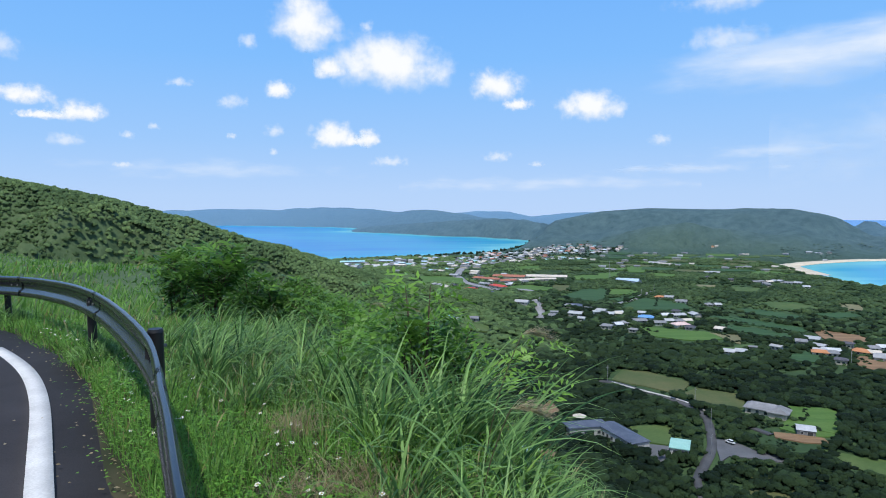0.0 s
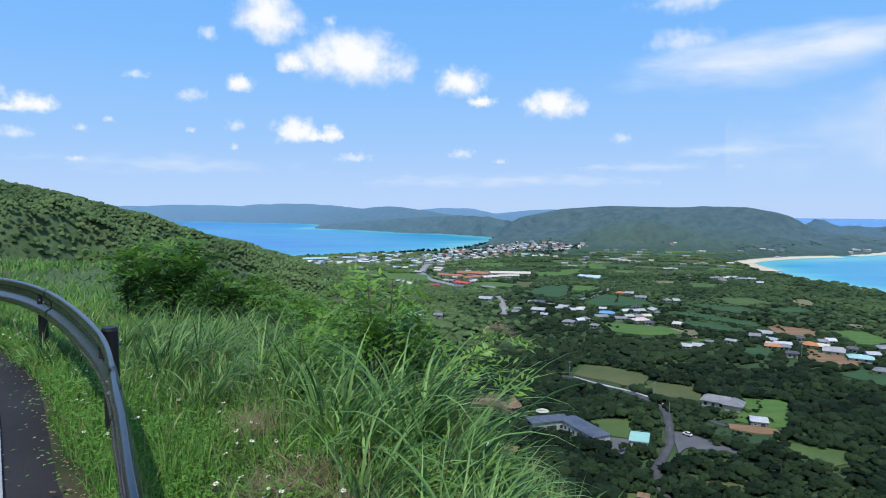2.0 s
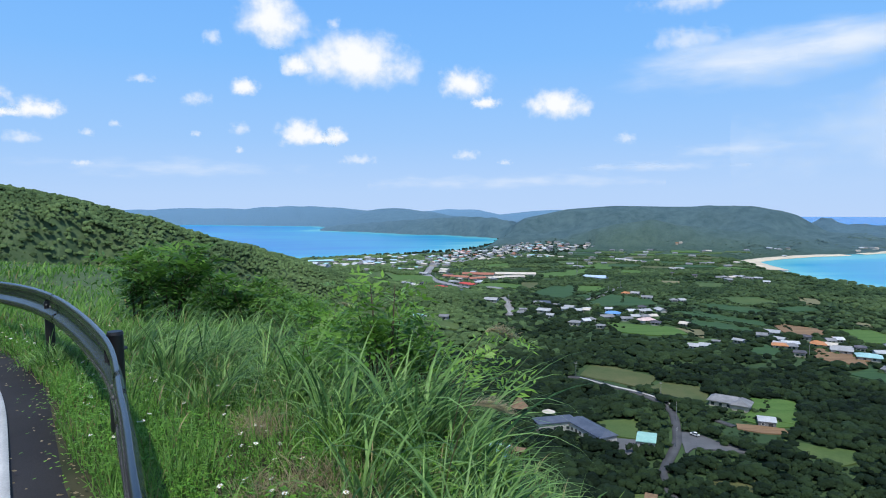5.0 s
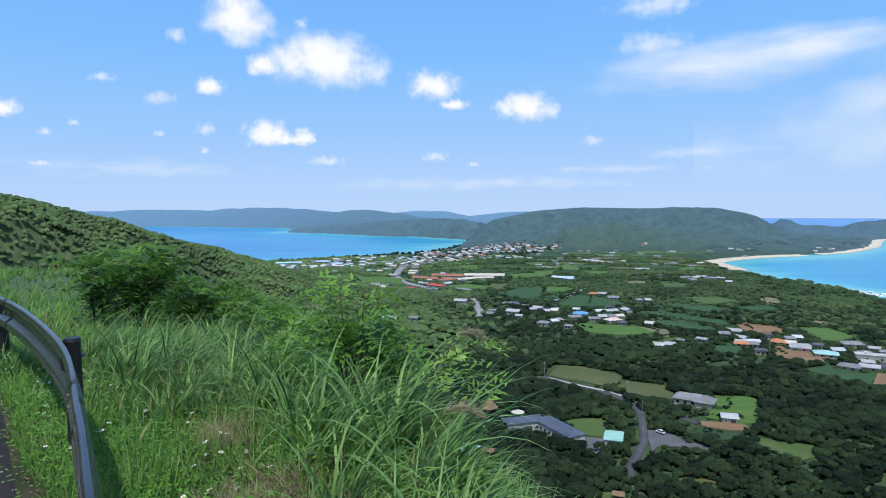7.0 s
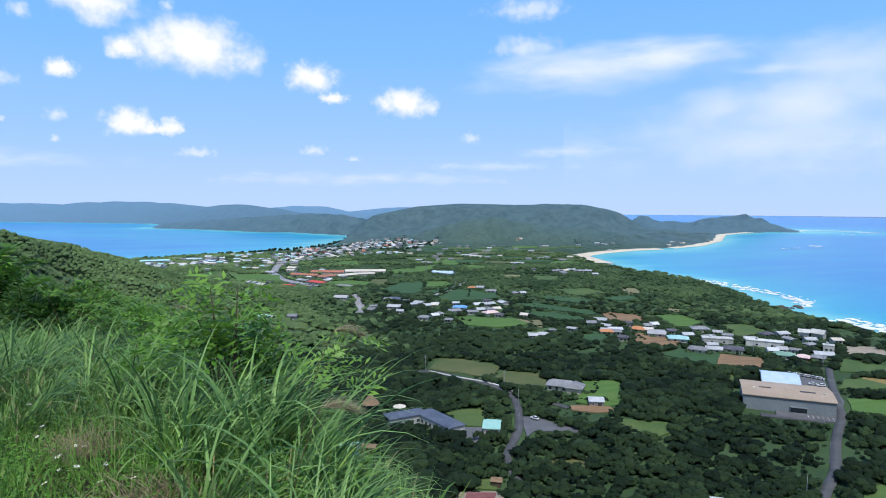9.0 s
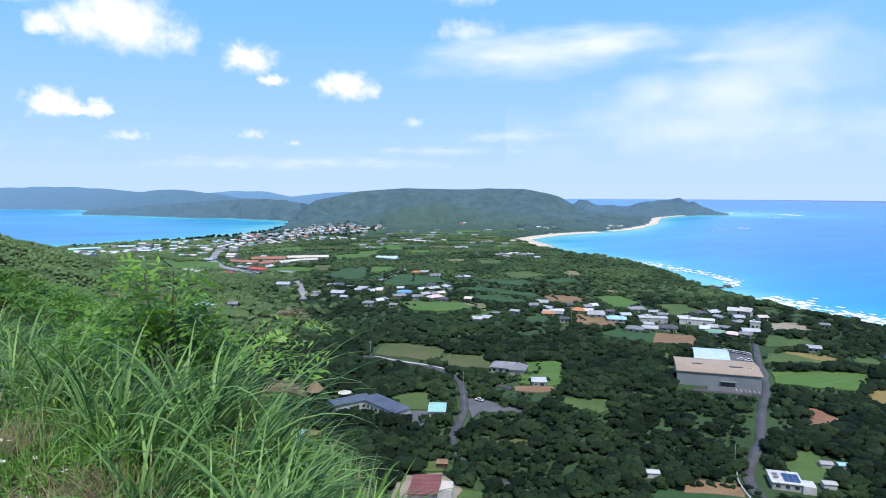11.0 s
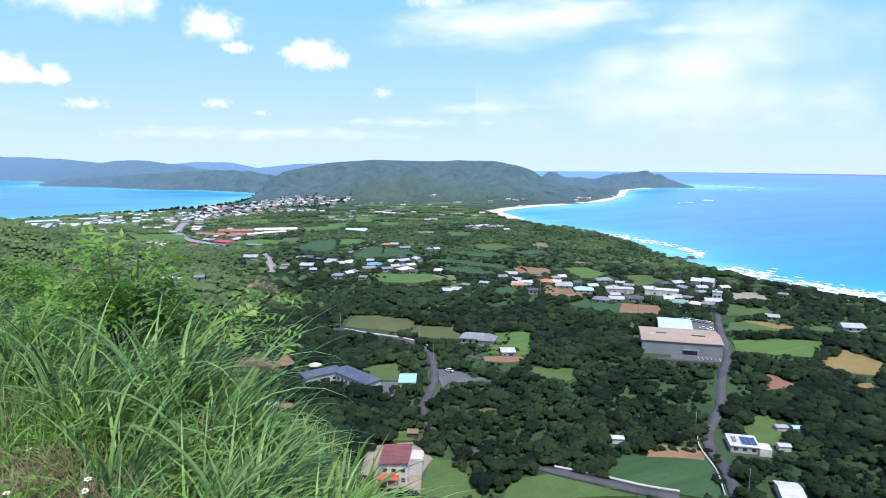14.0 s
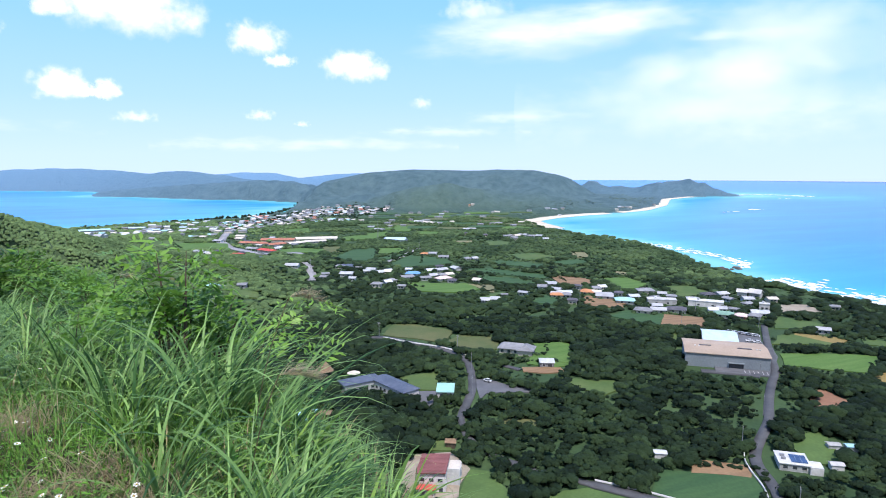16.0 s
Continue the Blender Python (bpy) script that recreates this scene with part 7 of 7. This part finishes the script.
vs, fs, tn = blades(np.stack([x, y, land_z(x, y) - 0.03], -1), ln, rng.uniform(0.022, 0.05, n) * np.clip(np.hypot(x, y) / 16, 0.7, 1.8), WIND + rng.normal(0, 1.2, n), rng.uniform(0.05, 0.8, n), rng.uniform(0.4, 1.8, n), toned(n, 0.5, 0.25, 0.05), 4)
tagged(new("meadow_grass", fast_mesh("meadow_grass", vs, fs, M["short_grass"], tone=tn)), "rank bright grass along the road shelf", "grass", kind="stuff")


def clump_mesh(seed, n, length, spread, dry, wide, blade="tall_grass"):
    r = np.random.default_rng(seed)
    a = r.uniform(0, 2 * np.pi, n)
    rad_ = spread * np.sqrt(r.random(n))
    base = np.stack([rad_ * np.cos(a), rad_ * np.sin(a), np.full(n, -0.05)], -1)
    head = np.where(r.random(n) < 0.72, WIND + r.normal(0, 0.65, n), a + r.normal(0, 0.6, n))
    ln = length * r.uniform(0.55, 1.1, n)
    t = np.where(r.random(n) < dry, 1.0, np.clip(r.normal(0.46, 0.32, n), 0, 0.88))
    vs, fs, tn = blades(base, ln * np.where(t == 1, 0.8, 1.0), wide * r.uniform(0.6, 1.2, n) * np.where(t == 1, 0.4, 1.0), head, r.uniform(0.02, 0.55, n) + np.where(t == 1, 0.3, 0.0), r.uniform(0.8, 2.9, n) + np.where(t == 1, 0.5, 0.0), t, 9)
    return fast_mesh("blades", vs, fs, M[blade], tone=tn)


def straw_mesh(seed, n, length):
    r = np.random.default_rng(seed)
    base = np.stack([r.normal(0, 0.11, n), r.normal(0, 0.11, n), np.full(n, 0.0)], -1)
    vs, fs, tn = blades(base, length * r.uniform(0.5, 1.2, n), r.uniform(0.004, 0.008, n), r.uniform(0, 2 * np.pi, n), r.uniform(0.5, 1.2, n), r.uniform(0.5, 1.6, n), np.clip(r.normal(0.5, 0.3, n), 0, 1), 5)
    return fast_mesh("dead_blades", vs, fs, M["straw"], tone=tn)


clump_kinds = [(clump_mesh(s, 58 + 5 * s, 1.15 + 0.06 * (s % 4), 0.15, 0.08 + 0.04 * (s % 3), 0.031), straw_mesh(s, 70, 0.4)) for s in range(8)]


broad_kinds = [clump_mesh(40 + s, 17, 1.0, 0.10, 0.05, 0.046, "broad_grass") for s in range(3)]


def broad_clump(x, y, scale, k):
    top = new("reed_clump")
    o = new("blade_tuft", broad_kinds[k % 3])
    o.parent = top
    top.matrix_basis = pose(x, y, gz(x, y) - 0.02, 0, 0, random.uniform(-25, 25)) @ Matrix.Scale(scale, 4)
    return tagged(top, "loose clump of broad yellow-green reed blades", "grass clump", "broad reed clumps on the bank")


def grass_clump(x, y, scale, k):
    top = new("grass_clump")
    for nm, me in (("blade_tuft", clump_kinds[k % 8][0]), ("dead_straw", clump_kinds[k % 8][1]))[:2 if y < 5.5 else 1]:
        o = new(nm, me)
        o.parent = top
    top.matrix_basis = pose(x, y, gz(x, y) - 0.02, 0, 0, random.uniform(-25, 25)) @ Matrix.Scale(scale, 4)
    return tagged(top, "tall clump of silver grass with arching blades", "grass clump", "silver grass clumps on the bank")


# the tall clumps at the crest, nearest first
for k, (x, y, s) in enumerate([(0.10, 2.55, 0.62), (0.4, 2.75, 0.6), (-0.18, 3.05, 0.72), (0.22, 3.2, 0.85), (0.42, 3.35, 0.45), (-0.35, 3.6, 0.75), (0.0, 3.75, 0.92), (0.22, 3.9, 0.55), (0.5, 2.05, 0.62), (0.5, 2.8, 0.5), (0.36, 1.75, 0.55), (0.2, 2.1, 0.5),
                               (-0.2, 4.3, 0.8), (0.05, 4.4, 0.5), (-0.6, 4.4, 0.7), (-0.9, 5.2, 0.7), (-1.3, 5.7, 0.75), (-1.1, 6.6, 0.75), (-1.6, 7.2, 0.8), (-1.4, 8.0, 0.8)]):
    grass_clump(x, y, s, k)
for k, (x, y, s) in enumerate([(0.03, 2.2, 0.66), (0.56, 2.35, 0.74), (0.25, 2.1, 0.6), (-0.05, 2.9, 0.8), (0.35, 3.0, 0.7), (-0.5, 3.9, 0.75), (-0.9, 5.0, 0.8), (-1.4, 6.0, 0.8), (-1.9, 7.2, 0.85), (0.72, 2.5, 0.66)]):
    broad_clump(x, y, s, k)
# more of them over the bank between the road and the crest
bank_rng = random.Random(31)
planted = []
while len(planted) < 40:
    az_, r_ = radians(bank_rng.uniform(-25, -5)), bank_rng.uniform(5.0, 9.6)
    qx, qy = r_ * math.sin(az_), r_ * math.cos(az_)
    if bank(np.array([qx]), np.array([qy]))[0][0] > 0.75 and all((qx - u) ** 2 + (qy - v) ** 2 > 0.33 ** 2 for u, v in planted):
        planted.append((qx, qy))
        grass_clump(qx, qy, bank_rng.uniform(0.5, 0.8), len(planted))
for k, (qx, qy, sc) in enumerate([(0.04, 2.25, 0.62), (0.56, 2.3, 0.60), (-0.25, 2.6, 0.5), (0.26, 2.45, 0.66), (-0.45, 4.0, 0.75), (-0.15, 4.1, 0.8), (-0.7, 4.7, 0.7), (-0.3, 4.5, 0.7), (-0.95, 4.9, 0.65)]):
    grass_clump(qx, qy, sc, k + 3)
# rank tufts round the feet of the posts
for k, (px_, py_) in enumerate([(-3.98, 6.98), (-7.35, 10.45), (-10.6, 12.75)]):
    for j in range(9):
        qx, qy = px_ + random.uniform(-0.4, 0.5), py_ + random.uniform(-0.42, 0.1)
        if bank(np.array([qx]), np.array([qy]))[0][0] > 0.12:
            grass_clump(qx, qy, random.uniform(0.34, 0.5), k + j)

# more tufts on the camera side of two posts, hiding their feet from view
for k, (px_, py_) in enumerate([(-3.98, 6.98), (-7.35, 10.45)]):
    reach_ = math.hypot(px_, py_)
    for j in range(5):
        ahead, aside = 0.16 + 0.05 * (j % 2), 0.07 * (j - 3)
        grass_clump(px_ - (px_ * ahead + py_ * aside) / reach_, py_ - (py_ * ahead - px_ * aside) / reach_, 0.38 + 0.03 * (j % 3), k + j)


def dead_tuft(x, y, scale, k):
    top = new("dead_grass_tuft")
    o = new("dead_straw", clump_kinds[k % 8][1])
    o.parent = top
    top.matrix_basis = pose(x, y, gz(x, y) + 0.07, 0, 0, random.uniform(0, 360)) @ Matrix.Scale(scale, 4)
    return tagged(top, "flattened tuft of dead brown straw", "dead grass", "dead straw tufts on the bank")


for k in range(18):
    cx, cy = ((-0.6, 3.25), (-1.0, 4.15), (-0.3, 2.9))[k % 3]
    dead_tuft(cx + random.gauss(0, 0.10), cy + random.gauss(0, 0.12), random.uniform(0.5, 0.8), k)
far_rng = random.Random(4)
for k in range(46):
    yy = far_rng.uniform(5.5, 15)
    crest_x = float(np.interp(yy, [4.2, 6.2, 9, 13, 20], [0.55, 0.1, -0.9, -2.6, -6.5]))
    grass_clump(crest_x - abs(far_rng.gauss(0, 1.3)) + 0.25, yy, far_rng.uniform(0.5, 0.85), k)


# low broad weeds
def rosette(seed, n):
    r = np.random.default_rng(seed)
    V, F, T, o = [], [], [], 0
    for i in range(n):
        c = np.array([r.normal(0, 0.09), r.normal(0, 0.09), r.uniform(0.02, 0.16)])
        a = r.uniform(0, 2 * np.pi)
        L, Wd = r.uniform(0.018, 0.042), r.uniform(0.007, 0.016)
        up = r.uniform(-0.3, 0.5)
        dx, dy = math.cos(a), math.sin(a)
        pts = [c, c + [dx * L * 0.5 - dy * Wd / 2, dy * L * 0.5 + dx * Wd / 2, up * L * 0.6], c + [dx * L, dy * L, up * L * 0.4], c + [dx * L * 0.5 + dy * Wd / 2, dy * L * 0.5 - dx * Wd / 2, up * L * 0.6]]
        V += pts
        F.append((o, o + 1, o + 2, o + 3))
        T += [float(np.clip(r.normal(0.5, 0.25), 0, 1))] * 4
        o += 4
    return np.array(V), np.array(F), np.array(T)


weed_shapes = [rosette(s, 44) for s in range(6)]
x, y = jittered(-9.0, 0.9, 0.9, 12.5, 0.11)
d, c = bank(x, y)
patchy = value_noise(x * 0.9, y * 0.9, 101) + 0.5 * value_noise(x * 2.6, y * 2.6, 102)
keep = (d > 0.03 + 0.05 * patchy) & (c < 0.3) & (bare_spot(x, y) > 0.18) & (patchy > np.where(d < 0.75, -1.2, np.where(y < 5.2, 0.05, 0.35))) & (rng.random(len(x)) < np.where(d < 0.75, 1.0, 0.75)) & (rng.random(len(x)) < np.clip(7 / np.hypot(x, y), 0.4, 1))
x, y = x[keep], y[keep]
z = top_z(x, y)
d = d[keep]
V, F, T, o = [], [], [], 0
for k in range(6):
    m = np.arange(len(x)) % 6 == k
    sv, sf, st = weed_shapes[k]
    n = int(m.sum())
    sc = (0.65 + 0.75 * rng.random(n) ** 1.5)[:, None, None]
    V.append((sv[None] * sc + np.stack([x[m], y[m], z[m]], -1)[:, None]).reshape(-1, 3))
    F.append((sf[None] + (np.arange(n) * len(sv))[:, None, None]).reshape(-1, 4) + o)
    T.append(np.tile(st, n))
    o += n * len(sv)
tagged(new("low_weeds", fast_mesh("low_weeds", np.concatenate(V), np.concatenate(F), M["weed"], tone=np.concatenate(T))), "bright green low broad-leaved weeds", "weeds", kind="stuff")


# white wild flowers
def flower_parts():
    st, pt, dc = bmesh.new(), bmesh.new(), bmesh.new()
    bmesh.ops.create_cone(st, segments=5, radius1=0.0016, radius2=0.0012, depth=0.2, cap_ends=True, matrix=Matrix.Translation((0, 0, 0.1)))
    for i in range(6):
        a = i * math.pi / 3
        m = Matrix.Translation((0, 0, 0.2)) @ Matrix.Rotation(a, 4, "Z")
        q = [pt.verts.new(m @ Vector(p)) for p in ((0.003, 0, 0), (0.011, -0.006, 0.002), (0.019, 0, 0.001), (0.011, 0.006, 0.002))]
        pt.faces.new(q)
    bmesh.ops.create_icosphere(dc, subdivisions=1, radius=0.005, matrix=Matrix.Translation((0, 0, 0.202)) @ Matrix.Diagonal((1, 1, 0.6, 1)))
    return bm_mesh("stem", st, M["weed"]), bm_mesh("petals", pt, M["petal"]), bm_mesh("disc", dc, M["yellow"])


fl = flower_parts()
fr_ = random.Random(12)
made = 0
while made < 270:
    x, y = fr_.uniform(-6, 0.4), fr_.uniform(1.5, 11)
    d, c = bank(np.array([x]), np.array([y]))
    if not (0.05 < d[0] < (1.0 if made < 190 else 2.8) and c[0] < -0.15) or value_noise(np.array([x * 1.5]), np.array([y * 1.5]), 110)[0] < -0.25:
        continue
    made += 1
    top = new("wild_flower")
    for nm, me in zip(("stem", "petals", "disc"), fl):
        o = new(nm, me)
        o.parent = top
    top.matrix_basis = pose(x, y, gz(x, y), fr_.uniform(-25, 25), fr_.uniform(-25, 25), fr_.uniform(0, 360)) @ Matrix.Scale(fr_.uniform(0.7, 1.05), 4)
    tagged(top, "small white wild flower with a yellow disc", "flower", "white flowers on the verge")


# shrubs
def shrub(x, y, height, width, stems, sprays, leaflets, size, label, seed, lift=0.35, tone_mid=0.5, leaf="bush", lean=None):
    r = np.random.default_rng(seed)
    top = set_thing("shrub", x, y, 0, label, "shrub", dz=-0.05)
    wood_bm = bmesh.new()
    V, F, T, o = [], [], [], 0
    tips = []
    for s in range(stems):
        a = r.uniform(0, 2 * np.pi) if lean is None else r.normal(lean, 0.45)
        out = width * (0.5 if lean is None else 1.0) * math.sqrt(r.random())
        tip = Vector((out * math.cos(a), out * math.sin(a), height * r.uniform(0.55, 1.0)))
        base = Vector((r.normal(0, 0.08), r.normal(0, 0.08), 0))
        pts = [base.lerp(tip, u) + Vector((0, 0, 0.12 * height * math.sin(u * 3.14))) for u in (0, 0.25, 0.5, 0.75, 1)]
        rings = []
        for i, p in enumerate(pts):
            w_ = 0.012 * (1 - 0.8 * i / 4) * height
            rings.append([wood_bm.verts.new(p + Vector((w_ * math.cos(q * 1.5708), w_ * math.sin(q * 1.5708), 0))) for q in range(4)])
        for aa, bb in zip(rings, rings[1:]):
            for i in range(4):
                wood_bm.faces.new((aa[i], aa[(i + 1) % 4], bb[(i + 1) % 4], bb[i]))
        tips.append(pts)
    for k in range(sprays):
        pts = tips[int(r.integers(stems))]
        u = lift + (1 - lift) * r.random() ** 0.7
        i = min(int(u * 4), 3)
        p = pts[i].lerp(pts[i + 1], u * 4 - i)
        a, droop = r.uniform(0, 2 * np.pi), r.uniform(-0.5, 1.1)
        L = size * r.uniform(2.2, 3.8)
        # shade inside the shrub put into leaf tone: low sprays darker, top ones lighter
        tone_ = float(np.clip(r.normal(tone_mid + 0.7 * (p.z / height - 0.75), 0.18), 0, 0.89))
        d = Vector((math.cos(a), math.sin(a), droop)).normalized()
        s = Vector((-math.sin(a), math.cos(a), 0))
        for j in range(leaflets):
            v_ = (j + 1) / leaflets
            c = p + d * L * v_ - Vector((0, 0, 0.35 * L * v_ * v_))
            for sg in (-1, 1):
                q = (s * sg + d * 0.55 + Vector((0, 0, r.uniform(-0.9, 0.6)))).normalized()
                nrm = q.cross(d).normalized()
                wv = (d - q * d.dot(q)).normalized()
                le = size * (1.0 - 0.35 * abs(v_ - 0.5))
                V += [c, c + q * le * 0.45 + wv * le * 0.15, c + q * le, c + q * le * 0.45 - wv * le * 0.15]
                F.append((o, o + 1, o + 2, o + 3))
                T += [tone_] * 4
                o += 4
    part("branching", wood_bm, M["bark"], top)
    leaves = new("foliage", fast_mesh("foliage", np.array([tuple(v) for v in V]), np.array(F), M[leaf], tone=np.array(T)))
    leaves.parent = top


GREEN_SHRUB = "feathery bright green shrub with compound leaves on the bank"
DARK_SHRUB = "dense dark green evergreen shrub at the crest"
shrub(-0.22, 4.95, 1.0, 0.6, 9, 64, 7, 0.10, GREEN_SHRUB, 3, 0.4, 0.6, "bush")
shrub(-0.2, 4.8, 1.12, 0.3, 4, 26, 7, 0.115, "slender leafy shoots rising above the bank", 4, 0.6, 0.5, "bright_leaf")
shrub(0.1, 4.9, 0.85, 0.7, 8, 44, 7, 0.095, GREEN_SHRUB, 5, 0.45, 0.6, "bush")
shrub(0.0, 4.5, 0.72, 0.85, 6, 16, 6, 0.085, "sparse twiggy shrub leaning out over the slope", 6, 0.65, 0.75, "bright_leaf", 0.1)
shrub(0.1, 4.2, 0.62, 0.8, 5, 10, 5, 0.085, "sparse twiggy shrub leaning out over the slope", 16, 0.75, 0.8, "bright_leaf", 0.25)
shrub(-0.75, 5.3, 0.72, 0.7, 8, 46, 7, 0.085, GREEN_SHRUB, 8, 0.4, 0.4, "bright_leaf")
shrub(-1.0, 6.6, 0.8, 1.0, 9, 90, 6, 0.09, GREEN_SHRUB, 10, 0.4, 0.4, "bright_leaf")
shrub(-1.3, 8.4, 0.95, 1.6, 12, 180, 6, 0.09, "leafy green shrub among tall grass", 7, 0.3, 0.5)
shrub(-4.2, 11.2, 1.5, 1.6, 20, 160, 6, 0.21, DARK_SHRUB, 9, 0.15, 0.30)
shrub(-3.3, 11.0, 1.25, 1.3, 14, 100, 6, 0.19, DARK_SHRUB, 17, 0.1, 0.28)
shrub(-5.3, 12.4, 1.6, 0.9, 14, 220, 6, 0.12, DARK_SHRUB, 11, 0.1, 0.15)
shrub(-2.7, 10.8, 1.05, 1.5, 14, 190, 6, 0.13, DARK_SHRUB, 13, 0.1, 0.45)
shrub(-1.9, 10.2, 0.8, 1.3, 12, 160, 6, 0.11, DARK_SHRUB, 15, 0.1, 0.5)


# grit and dead leaves along the edge of the asphalt
g_rng = np.random.default_rng(77)
x, y = g_rng.uniform(-9, 0.8, 26000), g_rng.uniform(0.5, 12, 26000)
d, _ = bank(x, y)
keep = (d < 0.03) & (g_rng.random(len(x)) < np.exp(d / 0.09) * 0.9 + 0.006)
x, y = x[keep], y[keep]
z = crest_top(x, y) + 0.016
size_ = g_rng.uniform(0.004, 0.012, len(x))
spin = g_rng.uniform(0, 6.28, len(x))
V = np.zeros((len(x), 5, 3))
for k in range(4):
    V[:, k] = np.stack([x + size_ * np.cos(spin + k * 1.571) * (1.6 if k % 2 else 1.0), y + size_ * np.sin(spin + k * 1.571), z], -1)
V[:, 4] = np.stack([x, y, z + size_ * 0.7], -1)
F = np.concatenate([np.arange(len(x))[:, None] * 5 + [k, (k + 1) % 4, 4] for k in range(4)])
tagged(new("road_grit", fast_mesh("road_grit", V.reshape(-1, 3), F, M["straw"], tone=np.repeat(g_rng.uniform(0, 0.9, len(x)), 5))), "brown grit and dead leaves along the asphalt edge", "grit", kind="stuff")


# seed heads
def plume(x, y, z_top, reach, turn, seed):
    r = np.random.default_rng(seed)
    top = new("grass_plume")
    g = gz(x, y)
    H_ = z_top - g
    top.matrix_basis = pose(x, y, g, 0, 0, turn)
    pts = [Vector((reach * u ** 1.8, 0, H_ * (1.06 * u - 0.06 * u * u * u * 1.0))) for u in np.linspace(0, 1, 9)]
    bm = bmesh.new()
    rings = [[bm.verts.new(p + Vector((0.003 * math.cos(q * 2.094), 0.003 * math.sin(q * 2.094), 0))) for q in range(3)] for p in pts]
    for aa, bb in zip(rings, rings[1:]):
        for i in range(3):
            bm.faces.new((aa[i], aa[(i + 1) % 3], bb[(i + 1) % 3], bb[i]))
    part("stalk", bm, M["straw"], top)
    n = 170
    u = r.uniform(0, 1, n)
    start = np.array([tuple(pts[-1])]) + np.stack([0.16 * u, r.normal(0, 0.004, n), -0.05 * u * u], -1)
    vs, fs, tn = blades(start, r.uniform(0.07, 0.17, n) * (1.1 - 0.5 * u), np.full(n, 0.003), r.normal(0.0, 0.35, n), r.uniform(0.8, 1.4, n), r.uniform(0.6, 1.9, n), np.clip(r.normal(0.8, 0.15, n), 0, 1), 5)
    o = new("plume", fast_mesh("plume", vs, fs, M["straw"], tone=tn))
    o.parent = top
    tagged(top, "arching tan seed plume of silver grass", "grass plume", "seed plumes on the bank")


plume(0.14, 2.75, 114.08, 0.16, 5, 1)
plume(0.22, 3.4, 114.28, 0.22, 10, 2)
plume(-0.9, 6.8, 113.9, 0.1, 20, 3)
